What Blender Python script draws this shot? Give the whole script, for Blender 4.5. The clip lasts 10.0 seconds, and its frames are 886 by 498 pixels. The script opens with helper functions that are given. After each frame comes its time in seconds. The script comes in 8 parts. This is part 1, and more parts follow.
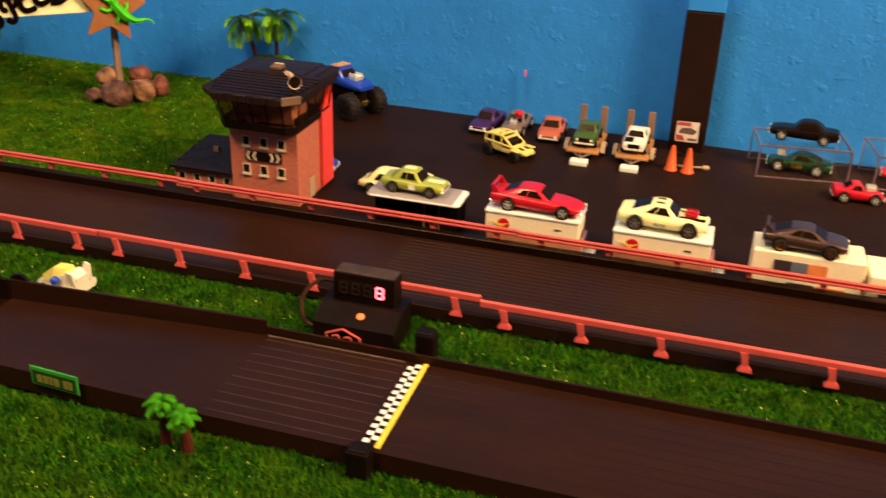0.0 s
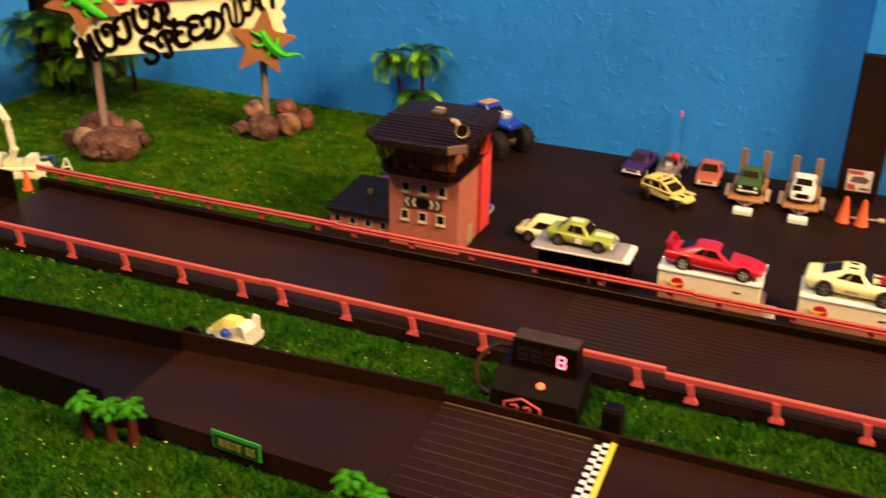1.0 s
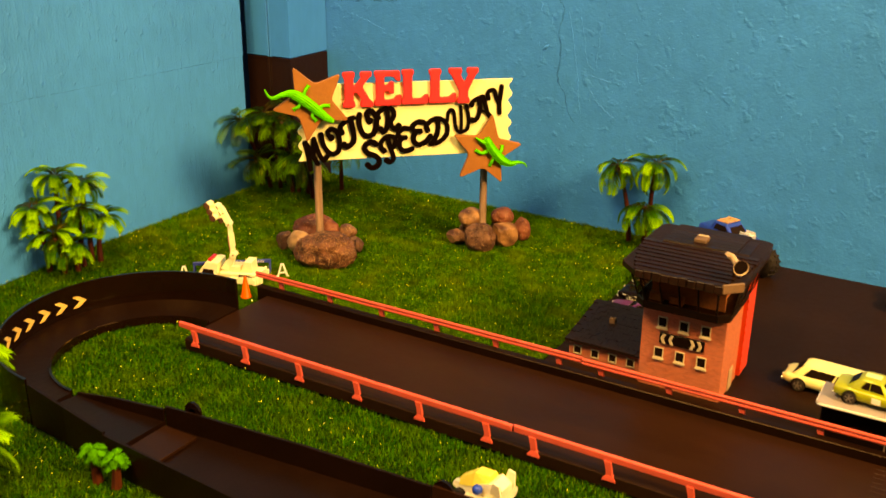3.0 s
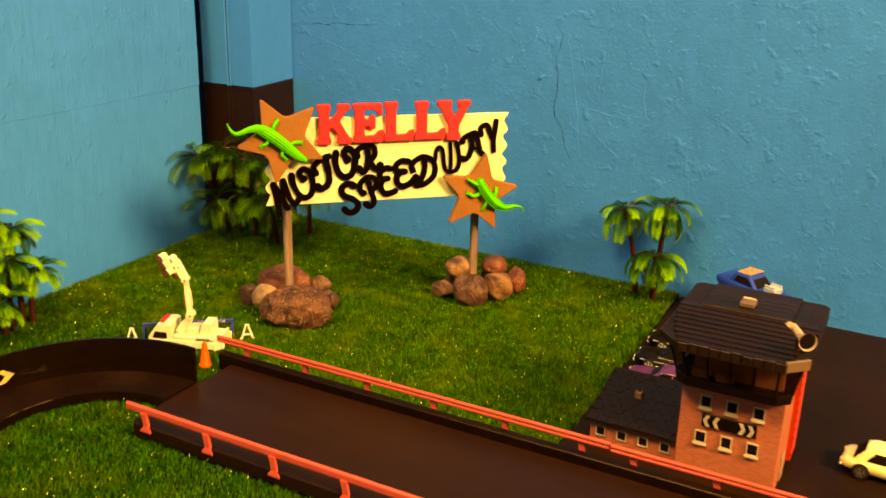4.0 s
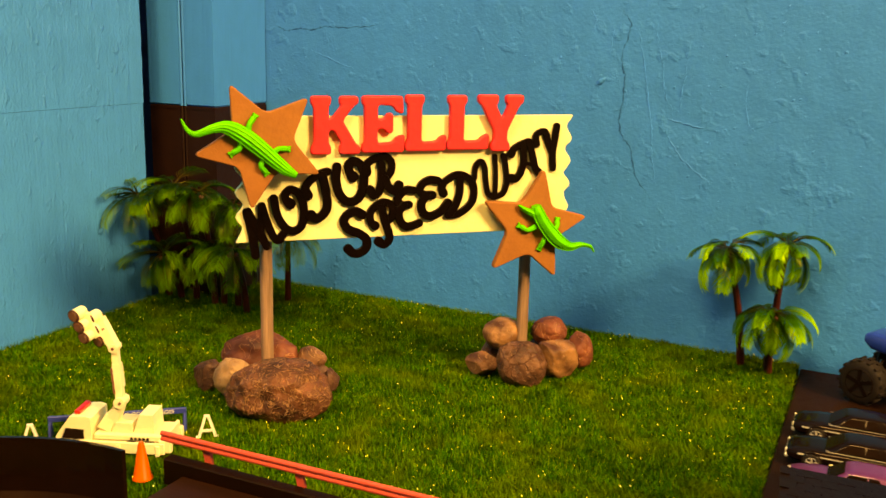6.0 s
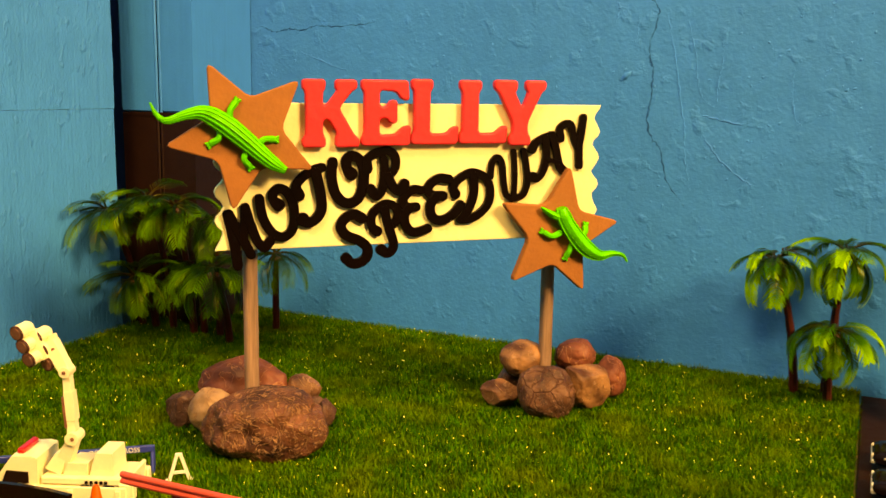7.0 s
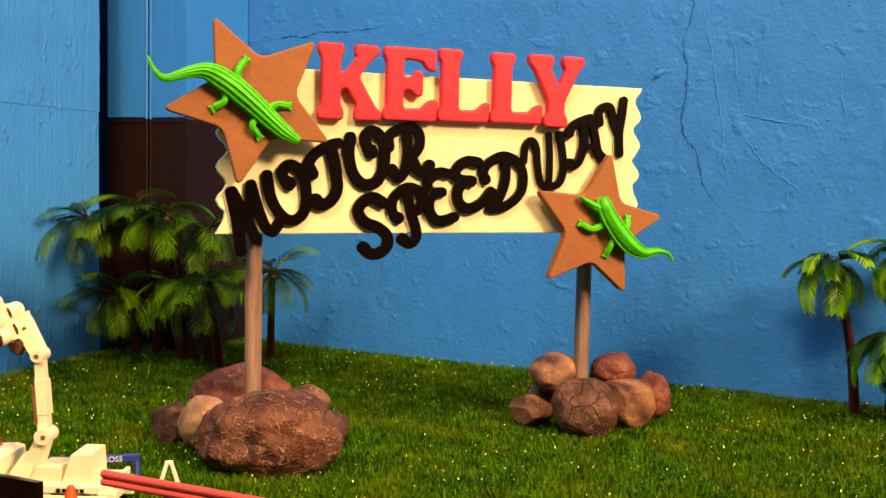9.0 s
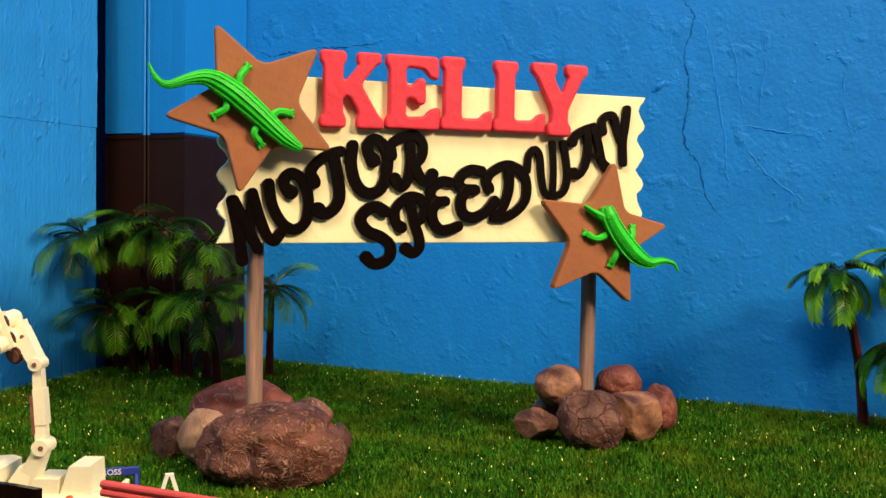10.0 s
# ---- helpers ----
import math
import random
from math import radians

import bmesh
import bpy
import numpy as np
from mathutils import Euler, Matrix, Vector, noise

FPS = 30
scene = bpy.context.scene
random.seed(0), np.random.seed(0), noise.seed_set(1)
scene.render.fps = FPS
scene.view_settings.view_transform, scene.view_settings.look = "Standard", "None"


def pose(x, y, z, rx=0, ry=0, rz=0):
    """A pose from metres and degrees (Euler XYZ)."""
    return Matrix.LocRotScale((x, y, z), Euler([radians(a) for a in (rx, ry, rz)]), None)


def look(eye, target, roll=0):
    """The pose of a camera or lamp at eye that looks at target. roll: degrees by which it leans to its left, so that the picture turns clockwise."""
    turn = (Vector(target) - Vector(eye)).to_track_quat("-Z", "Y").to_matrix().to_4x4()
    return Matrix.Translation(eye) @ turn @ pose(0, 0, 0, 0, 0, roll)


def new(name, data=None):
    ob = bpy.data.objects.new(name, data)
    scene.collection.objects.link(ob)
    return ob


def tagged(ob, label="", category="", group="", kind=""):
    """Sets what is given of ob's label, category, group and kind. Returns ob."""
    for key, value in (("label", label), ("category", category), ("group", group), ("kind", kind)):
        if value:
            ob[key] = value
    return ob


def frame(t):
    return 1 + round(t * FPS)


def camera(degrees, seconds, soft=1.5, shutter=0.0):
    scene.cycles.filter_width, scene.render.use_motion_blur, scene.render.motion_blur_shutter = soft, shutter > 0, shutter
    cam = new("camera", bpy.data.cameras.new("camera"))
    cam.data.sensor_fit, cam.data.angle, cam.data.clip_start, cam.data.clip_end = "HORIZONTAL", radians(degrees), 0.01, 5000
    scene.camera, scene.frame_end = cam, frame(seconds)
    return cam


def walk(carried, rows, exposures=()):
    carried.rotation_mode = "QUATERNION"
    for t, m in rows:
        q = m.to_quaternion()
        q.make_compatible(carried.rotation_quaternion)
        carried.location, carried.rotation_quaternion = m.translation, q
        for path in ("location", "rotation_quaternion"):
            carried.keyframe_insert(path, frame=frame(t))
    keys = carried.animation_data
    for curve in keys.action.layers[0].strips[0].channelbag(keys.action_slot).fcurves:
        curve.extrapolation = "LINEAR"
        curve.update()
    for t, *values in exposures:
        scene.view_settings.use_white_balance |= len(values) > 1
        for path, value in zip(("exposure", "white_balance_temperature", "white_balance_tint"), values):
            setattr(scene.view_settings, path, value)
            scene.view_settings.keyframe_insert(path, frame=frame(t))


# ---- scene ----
cam = camera(49.9, 10.0, shutter=0.5)
# the walk: seconds, eye, target, roll
PATH = [
    (0, (0.004, 0.046, 0.312), (-0.494, 1.776, -0.559), 2.0),
    (0.5, (-0.031, 0.056, 0.324), (-0.601, 1.761, -0.554), 1.6),
    (1, (-0.062, 0.062, 0.33), (-0.739, 1.737, -0.529), 1.1),
    (1.5, (-0.087, 0.058, 0.335), (-0.891, 1.696, -0.482), 0.5),
    (2, (-0.11, 0.056, 0.339), (-1.021, 1.66, -0.435), 0.0),
    (2.5, (-0.138, 0.067, 0.338), (-1.104, 1.657, -0.395), 0.1),
    (3, (-0.172, 0.095, 0.337), (-1.132, 1.7, -0.372), 0.5),
    (3.2, (-0.184, 0.108, 0.336), (-1.134, 1.724, -0.363), 0.6),
    (4.5, (-0.305, 0.217, 0.301), (-1.136, 1.927, -0.319), 1.8),
    (5, (-0.342, 0.258, 0.274), (-1.145, 1.996, -0.303), 1.7),
    (5.5, (-0.376, 0.298, 0.246), (-1.179, 2.055, -0.272), 1.4),
    (5.7, (-0.388, 0.314, 0.232), (-1.2, 2.076, -0.251), 1.4),
    (7, (-0.445, 0.397, 0.175), (-1.253, 2.196, -0.157), 0.9),
    (7.5, (-0.46, 0.411, 0.163), (-1.267, 2.218, -0.124), 0.9),
    (8, (-0.471, 0.421, 0.141), (-1.266, 2.242, -0.092), 1.2),
    (8.5, (-0.482, 0.428, 0.13), (-1.258, 2.261, -0.061), 1.4),
    (9, (-0.488, 0.432, 0.12), (-1.256, 2.273, -0.023), 1.3),
    (9.5, (-0.493, 0.434, 0.111), (-1.252, 2.282, 0.013), 1.2),
    (10, (-0.494, 0.435, 0.111), (-1.252, 2.284, 0.028), 1.0),
]
# stops, kelvin, tint: the clip's camera drifts from warm to cool
GRADE = [(0, -0.34, 6600, 16), (0.8, -0.35, 6300, 14), (1.5, -0.18, 7500, 18), (2.3, 0.02, 11300, 10), (3, 0.06, 13800, 6), (5, 0.07, 14200, 6), (7, 0.03, 12300, 9), (7.5, 0.02, 9800, 13), (8, 0.02, 7700, 22), (8.5, 0.01, 7300, 25), (9, -0.04, 7150, 24), (9.5, -0.22, 5850, 17), (10, -0.34, 5350, 14)]
walk(cam, [(t, look(eye, target, roll)) for t, eye, target, roll in PATH], GRADE)

# ---- world and lamps: a closed room lit by warm ceiling lamps ----
world = bpy.data.worlds.new("world")
scene.world = world
world.use_nodes = True
world.node_tree.nodes["Background"].inputs[0].default_value = (1.0, 0.9, 0.8, 1)
world.node_tree.nodes["Background"].inputs[1].default_value = 0.016


def ceiling_lamp(x, y, z, power, size, colour, aim):
    data = bpy.data.lights.new("ceiling_lamp", "AREA")
    data.shape, data.size, data.energy, data.color = "DISK", size, power, colour
    ob = new("ceiling_lamp", data)
    ob.matrix_world = look((x, y, z), aim)
    return ob


WARM = (1.0, 0.71, 0.38)
ceiling_lamp(1.5, 0.2, 1.52, 158, 0.75, WARM, (-0.3, 0.8, 0))
ceiling_lamp(-0.62, -0.20, 1.55, 44, 0.60, WARM, (-0.4, 0.8, 0))
ceiling_lamp(0.2, 0.45, 1.58, 5, 0.42, WARM, (0.1, 0.6, 0))


# ---- mesh helpers ----
def mesh_ob(name, bm, material, smooth=False):
    me = bpy.data.meshes.new(name)
    bmesh.ops.recalc_face_normals(bm, faces=bm.faces)
    if smooth:
        for e in bm.edges:
            e.smooth = not (len(e.link_faces) == 2 and e.calc_face_angle(0) > 0.75)
    bm.to_mesh(me)
    bm.free()
    if smooth:
        me.polygons.foreach_set("use_smooth", [True] * len(me.polygons))
    me.materials.append(material)
    return new(name, me)


def part(name, bm, material, parent=None, label="", smooth=False):
    """Links a bmesh as one mesh object under a thing or a part."""
    ob = mesh_ob(name, bm, material, smooth)
    if parent:
        ob.parent = parent
    return tagged(ob, label)


def again(ob, m, parent=None):
    """Another object on the same mesh, at the local pose m."""
    o = new(ob.name.split(".")[0], ob.data)
    o.parent = parent or ob.parent
    o.matrix_basis = m
    return o


def thing(name, m, label, category, group="", kind=""):
    ob = new(name)
    ob.empty_display_size = 0.01
    ob.matrix_basis = m
    return tagged(ob, label, category, group, kind)


def structure(name, bm, material, label, category, smooth=False):
    return tagged(mesh_ob(name, bm, material, smooth), label, category, "", "structure")


def box(x0, x1, y0, y1, z0, z1, bevel=0.0, bm=None, seg=1):
    """A box, with bevelled edges where asked."""
    b = bmesh.new()
    bmesh.ops.create_cube(b, size=1)
    for v in b.verts:
        v.co = Vector(((x0 + x1) / 2 + v.co.x * (x1 - x0), (y0 + y1) / 2 + v.co.y * (y1 - y0), (z0 + z1) / 2 + v.co.z * (z1 - z0)))
    if bevel:
        bmesh.ops.bevel(b, geom=b.edges[:], offset=bevel, segments=seg, affect="EDGES", profile=0.6)
    return merge(bm, b)


def merge(bm, b, m=None):
    """Adds the bmesh b to bm, or returns b where there is none yet."""
    if m is not None:
        bmesh.ops.transform(b, matrix=m, verts=b.verts)
    if bm is None:
        return b
    me = bpy.data.meshes.new("tmp")
    b.to_mesh(me)
    b.free()
    bm.from_mesh(me)
    bpy.data.meshes.remove(me)
    return bm


def frames_along(path):
    """Tangent and two crosswise directions at each point of a polyline."""
    pts = [Vector(p) for p in path]
    out, up = [], None
    for i, p in enumerate(pts):
        t = (pts[min(i + 1, len(pts) - 1)] - pts[max(i - 1, 0)]).normalized()
        if up is None:
            up = Vector((0, 0, 1)) if abs(t.z) < 0.9 else Vector((0, 1, 0))
        up = (up - t * up.dot(t)).normalized()
        out.append((p, t, t.cross(up).normalized(), up.copy()))
    return out


def tube(path, radius, n=8, bm=None, flat=1.0, cap=True):
    """A round tube along a polyline; radius may be a list; flat squashes it along its second direction."""
    b = bm or bmesh.new()
    rings = []
    for i, (p, t, a, c) in enumerate(frames_along(path)):
        r = radius[i] if isinstance(radius, (list, tuple)) else radius
        rings.append([b.verts.new(p + a * (r * math.cos(k * math.tau / n)) + c * (r * flat * math.sin(k * math.tau / n))) for k in range(n)])
    for r0, r1 in zip(rings, rings[1:]):
        for k in range(n):
            b.faces.new((r0[k], r0[(k + 1) % n], r1[(k + 1) % n], r1[k]))
    if cap:
        b.faces.new(rings[0][::-1])
        b.faces.new(rings[-1])
    return b


def loft(sections, bm=None, caps=True, closed=False):
    """Closed cross-sections (equal lists of points) joined in order."""
    b = bm or bmesh.new()
    rings = [[b.verts.new(p) for p in s] for s in sections]
    n = len(rings[0])
    pairs = list(zip(rings, rings[1:])) + ([(rings[-1], rings[0])] if closed else [])
    for r0, r1 in pairs:
        for k in range(n):
            b.faces.new((r0[k], r0[(k + 1) % n], r1[(k + 1) % n], r1[k]))
    if caps and not closed:
        b.faces.new(rings[0][::-1])
        b.faces.new(rings[-1])
    return b


def lathe(profile, n=16, bm=None, axis="z", caps=True):
    """(radius, height) pairs turned round z, or round y."""
    secs = []
    for r, h in profile:
        r = max(r, 1e-6)
        ring = [(r * math.cos(k * math.tau / n), r * math.sin(k * math.tau / n), h) for k in range(n)]
        secs.append([(x, h2, -y) if axis == "y" else (x, y, h2) for x, y, h2 in ring])
    return loft(secs, bm, caps)


def smooth_line(pts, steps=6):
    """Catmull-Rom through the points."""
    p = [Vector(q) for q in pts]
    p = [2 * p[0] - p[1]] + p + [2 * p[-1] - p[-2]]
    out = []
    for i in range(1, len(p) - 2):
        for s in range(steps):
            t = s / steps
            out.append(0.5 * (2 * p[i] + (p[i + 1] - p[i - 1]) * t + (2 * p[i - 1] - 5 * p[i] + 4 * p[i + 1] - p[i + 2]) * t * t
                              + (3 * p[i] - p[i - 1] - 3 * p[i + 1] + p[i + 2]) * t ** 3))
    return out + [p[-2]]


def inset(outline, d):
    """The outline moved inwards by d (counter-clockwise outlines)."""
    n, out = len(outline), []
    area = sum(outline[i - 1][0] * outline[i][1] - outline[i][0] * outline[i - 1][1] for i in range(n))
    sign_ = 1 if area > 0 else -1
    for i in range(n):
        p, a, c = Vector(outline[i]), Vector(outline[i - 1]), Vector(outline[(i + 1) % n])
        e0, e1 = (p - a).normalized(), (c - p).normalized()
        n0, n1 = Vector((-e0.y, e0.x)), Vector((-e1.y, e1.x))
        m = (n0 + n1)
        m = m / max(0.5, m.dot(n0)) if m.length > 1e-6 else n0
        q = p + m * (d * sign_)
        out.append((q.x, q.y))
    return out


def slab(outline, z0, z1, bevel=0.0, seg=2, bm=None):
    """An outline in x and y, extruded from z0 to z1, with rounded rims."""
    if not bevel:
        return loft([[(x, y, z) for x, y in outline] for z in (z0, z1)], bm)
    steps = [math.pi / 2 * k / seg for k in range(seg + 1)]
    rings = [(bevel * (1 - math.sin(a)), z0 + bevel * (1 - math.cos(a))) for a in steps] + [(bevel * (1 - math.cos(a)), z1 - bevel * (1 - math.sin(a))) for a in steps]
    return loft([[(x, y, z) for x, y in inset(outline, d)] for d, z in rings], bm)


# ---- materials ----
def nodes_of(m):
    m.use_nodes = True
    return m.node_tree.nodes, m.node_tree.links, m.node_tree.nodes["Principled BSDF"]


def paint(name, colour, rough=0.5, metal=0.0, vary=0.25, scale=60.0, bump=0.0, bump_scale=400.0, coat=0.0, second=None, rough_vary=0.12, detail=6.0,
          spec=0.5, stretch=(1, 1, 1), islands=0.0, spec_tint=(1, 1, 1)):
    """A surface with colour variation at two scales, uneven gloss and fine relief."""
    m = bpy.data.materials.new(name)
    nodes, links, bsdf = nodes_of(m)
    coord = nodes.new("ShaderNodeTexCoord")
    mapping = nodes.new("ShaderNodeMapping")
    mapping.inputs["Scale"].default_value = stretch
    links.new(coord.outputs["Object"], mapping.inputs["Vector"])

    def noise_at(s, d):
        n = nodes.new("ShaderNodeTexNoise")
        n.inputs["Scale"].default_value, n.inputs["Detail"].default_value = s, d
        links.new(mapping.outputs["Vector"], n.inputs["Vector"])
        return n
    big, fine = noise_at(scale, detail), noise_at(scale * 7.3, 4.0)
    dark = [c * (1 - vary) for c in colour]
    light = list(second) if second else [min(1.0, c * (1 + vary)) for c in colour]
    ramp = nodes.new("ShaderNodeValToRGB")
    ramp.color_ramp.elements[0].position, ramp.color_ramp.elements[1].position = 0.3, 0.7
    ramp.color_ramp.elements[0].color, ramp.color_ramp.elements[1].color = (*dark, 1), (*light, 1)
    mix = nodes.new("ShaderNodeMath")
    mix.operation = "MULTIPLY_ADD"
    mix.inputs[1].default_value = 0.35
    links.new(fine.outputs["Fac"], mix.inputs[0])
    half = nodes.new("ShaderNodeMath")
    half.operation = "MULTIPLY"
    half.inputs[1].default_value = 0.65
    links.new(big.outputs["Fac"], half.inputs[0])
    links.new(half.outputs[0], mix.inputs[2])
    source = mix.outputs[0]
    if islands:
        geo = nodes.new("ShaderNodeNewGeometry")
        add = nodes.new("ShaderNodeMath")
        add.operation = "MULTIPLY_ADD"
        add.inputs[1].default_value = islands
        links.new(geo.outputs["Random Per Island"], add.inputs[0])
        links.new(source, add.inputs[2])
        source = add.outputs[0]
    links.new(source, ramp.inputs["Fac"])
    links.new(ramp.outputs["Color"], bsdf.inputs["Base Color"])
    span = nodes.new("ShaderNodeMapRange")
    span.inputs["To Min"].default_value, span.inputs["To Max"].default_value = max(0.02, rough - rough_vary), min(1.0, rough + rough_vary)
    links.new(fine.outputs["Fac"], span.inputs["Value"])
    links.new(span.outputs["Result"], bsdf.inputs["Roughness"])
    bsdf.inputs["Metallic"].default_value = metal
    bsdf.inputs["Coat Weight"].default_value = coat
    bsdf.inputs["Coat Roughness"].default_value = 0.08
    bsdf.inputs["Specular IOR Level"].default_value = spec
    bsdf.inputs["Specular Tint"].default_value = (*spec_tint, 1)
    if bump:
        rel = noise_at(bump_scale, 3.0)
        b = nodes.new("ShaderNodeBump")
        b.inputs["Strength"].default_value, b.inputs["Distance"].default_value = 1.0, bump
        links.new(rel.outputs["Fac"], b.inputs["Height"])
        links.new(b.outputs["Normal"], bsdf.inputs["Normal"])
    return m


def glow(name, colour, strength):
    m = bpy.data.materials.new(name)
    nodes, links, bsdf = nodes_of(m)
    bsdf.inputs["Base Color"].default_value = (*colour, 1)
    bsdf.inputs["Emission Color"].default_value = (*colour, 1)
    bsdf.inputs["Emission Strength"].default_value = strength
    return m


def clear(name, colour=(0.95, 0.95, 0.95), rough=0.03, alpha=None):
    m = bpy.data.materials.new(name)
    nodes, links, bsdf = nodes_of(m)
    bsdf.inputs["Base Color"].default_value = (*colour, 1)
    bsdf.inputs["Roughness"].default_value = rough
    bsdf.inputs["IOR"].default_value = 1.3
    bsdf.inputs["Transmission Weight"].default_value = 1.0
    return m


def height_stack(nodes, links, layers):
    """Adds up weighted relief layers."""
    total = None
    for out, w in layers:
        a = nodes.new("ShaderNodeMath")
        a.operation = "MULTIPLY_ADD"
        a.inputs[1].default_value = w
        links.new(out, a.inputs[0])
        if total is None:
            a.inputs[2].default_value = 0.0
        else:
            links.new(total, a.inputs[2])
        total = a.outputs[0]
    return total


def rough_paint(name, colour, layers, distance, rough=0.6, spec=0.25, blotch=5.0, depth=0.14):
    """Painted plaster or canvas. A layer: kind, scale, stretch, detail, low, high, weight."""
    m = bpy.data.materials.new(name)
    nodes, links, bsdf = nodes_of(m)
    coord = nodes.new("ShaderNodeTexCoord")

    def tex(kind, s, stretch, detail):
        mp = nodes.new("ShaderNodeMapping")
        mp.inputs["Scale"].default_value = stretch
        links.new(coord.outputs["Object"], mp.inputs["Vector"])
        n = nodes.new("ShaderNodeTexNoise" if kind == "noise" else "ShaderNodeTexVoronoi")
        n.inputs["Scale"].default_value = s
        if kind == "noise":
            n.inputs["Detail"].default_value = detail
            n.inputs["Distortion"].default_value = 0.2
        links.new(mp.outputs["Vector"], n.inputs["Vector"])
        return n.outputs["Fac" if kind == "noise" else "Distance"]

    def span(out, lo, hi, a, b):
        r = nodes.new("ShaderNodeMapRange")
        r.inputs["From Min"].default_value, r.inputs["From Max"].default_value = lo, hi
        r.inputs["To Min"].default_value, r.inputs["To Max"].default_value = a, b
        links.new(out, r.inputs["Value"])
        return r.outputs["Result"]
    stack = []
    for kind, s, stretch, detail, lo, hi, w in layers:
        stack.append((span(tex(kind, s, stretch, detail), lo, hi, 0.0, 1.0), w))
    h = height_stack(nodes, links, stack)
    ramp = nodes.new("ShaderNodeValToRGB")
    ramp.color_ramp.elements[0].position, ramp.color_ramp.elements[1].position = 0.3, 0.72
    ramp.color_ramp.elements[0].color = (*[c * (1 - depth) for c in colour], 1)
    ramp.color_ramp.elements[1].color = (*[min(1, c * (1 + depth)) for c in colour], 1)
    mix = nodes.new("ShaderNodeMath")
    mix.operation = "MULTIPLY_ADD"
    mix.inputs[1].default_value = 0.35
    links.new(tex("noise", blotch * 22, (1, 1, 0.5), 4), mix.inputs[0])
    links.new(span(tex("noise", blotch, (1, 1, 0.7), 5), 0.0, 1.0, 0.0, 0.65), mix.inputs[2])
    links.new(mix.outputs[0], ramp.inputs["Fac"])
    links.new(ramp.outputs["Color"], bsdf.inputs["Base Color"])
    bump = nodes.new("ShaderNodeBump")
    bump.inputs["Strength"].default_value, bump.inputs["Distance"].default_value = 1.0, distance
    links.new(h, bump.inputs["Height"])
    links.new(bump.outputs["Normal"], bsdf.inputs["Normal"])
    bsdf.inputs["Roughness"].default_value = rough
    bsdf.inputs["Specular IOR Level"].default_value = spec
    return m


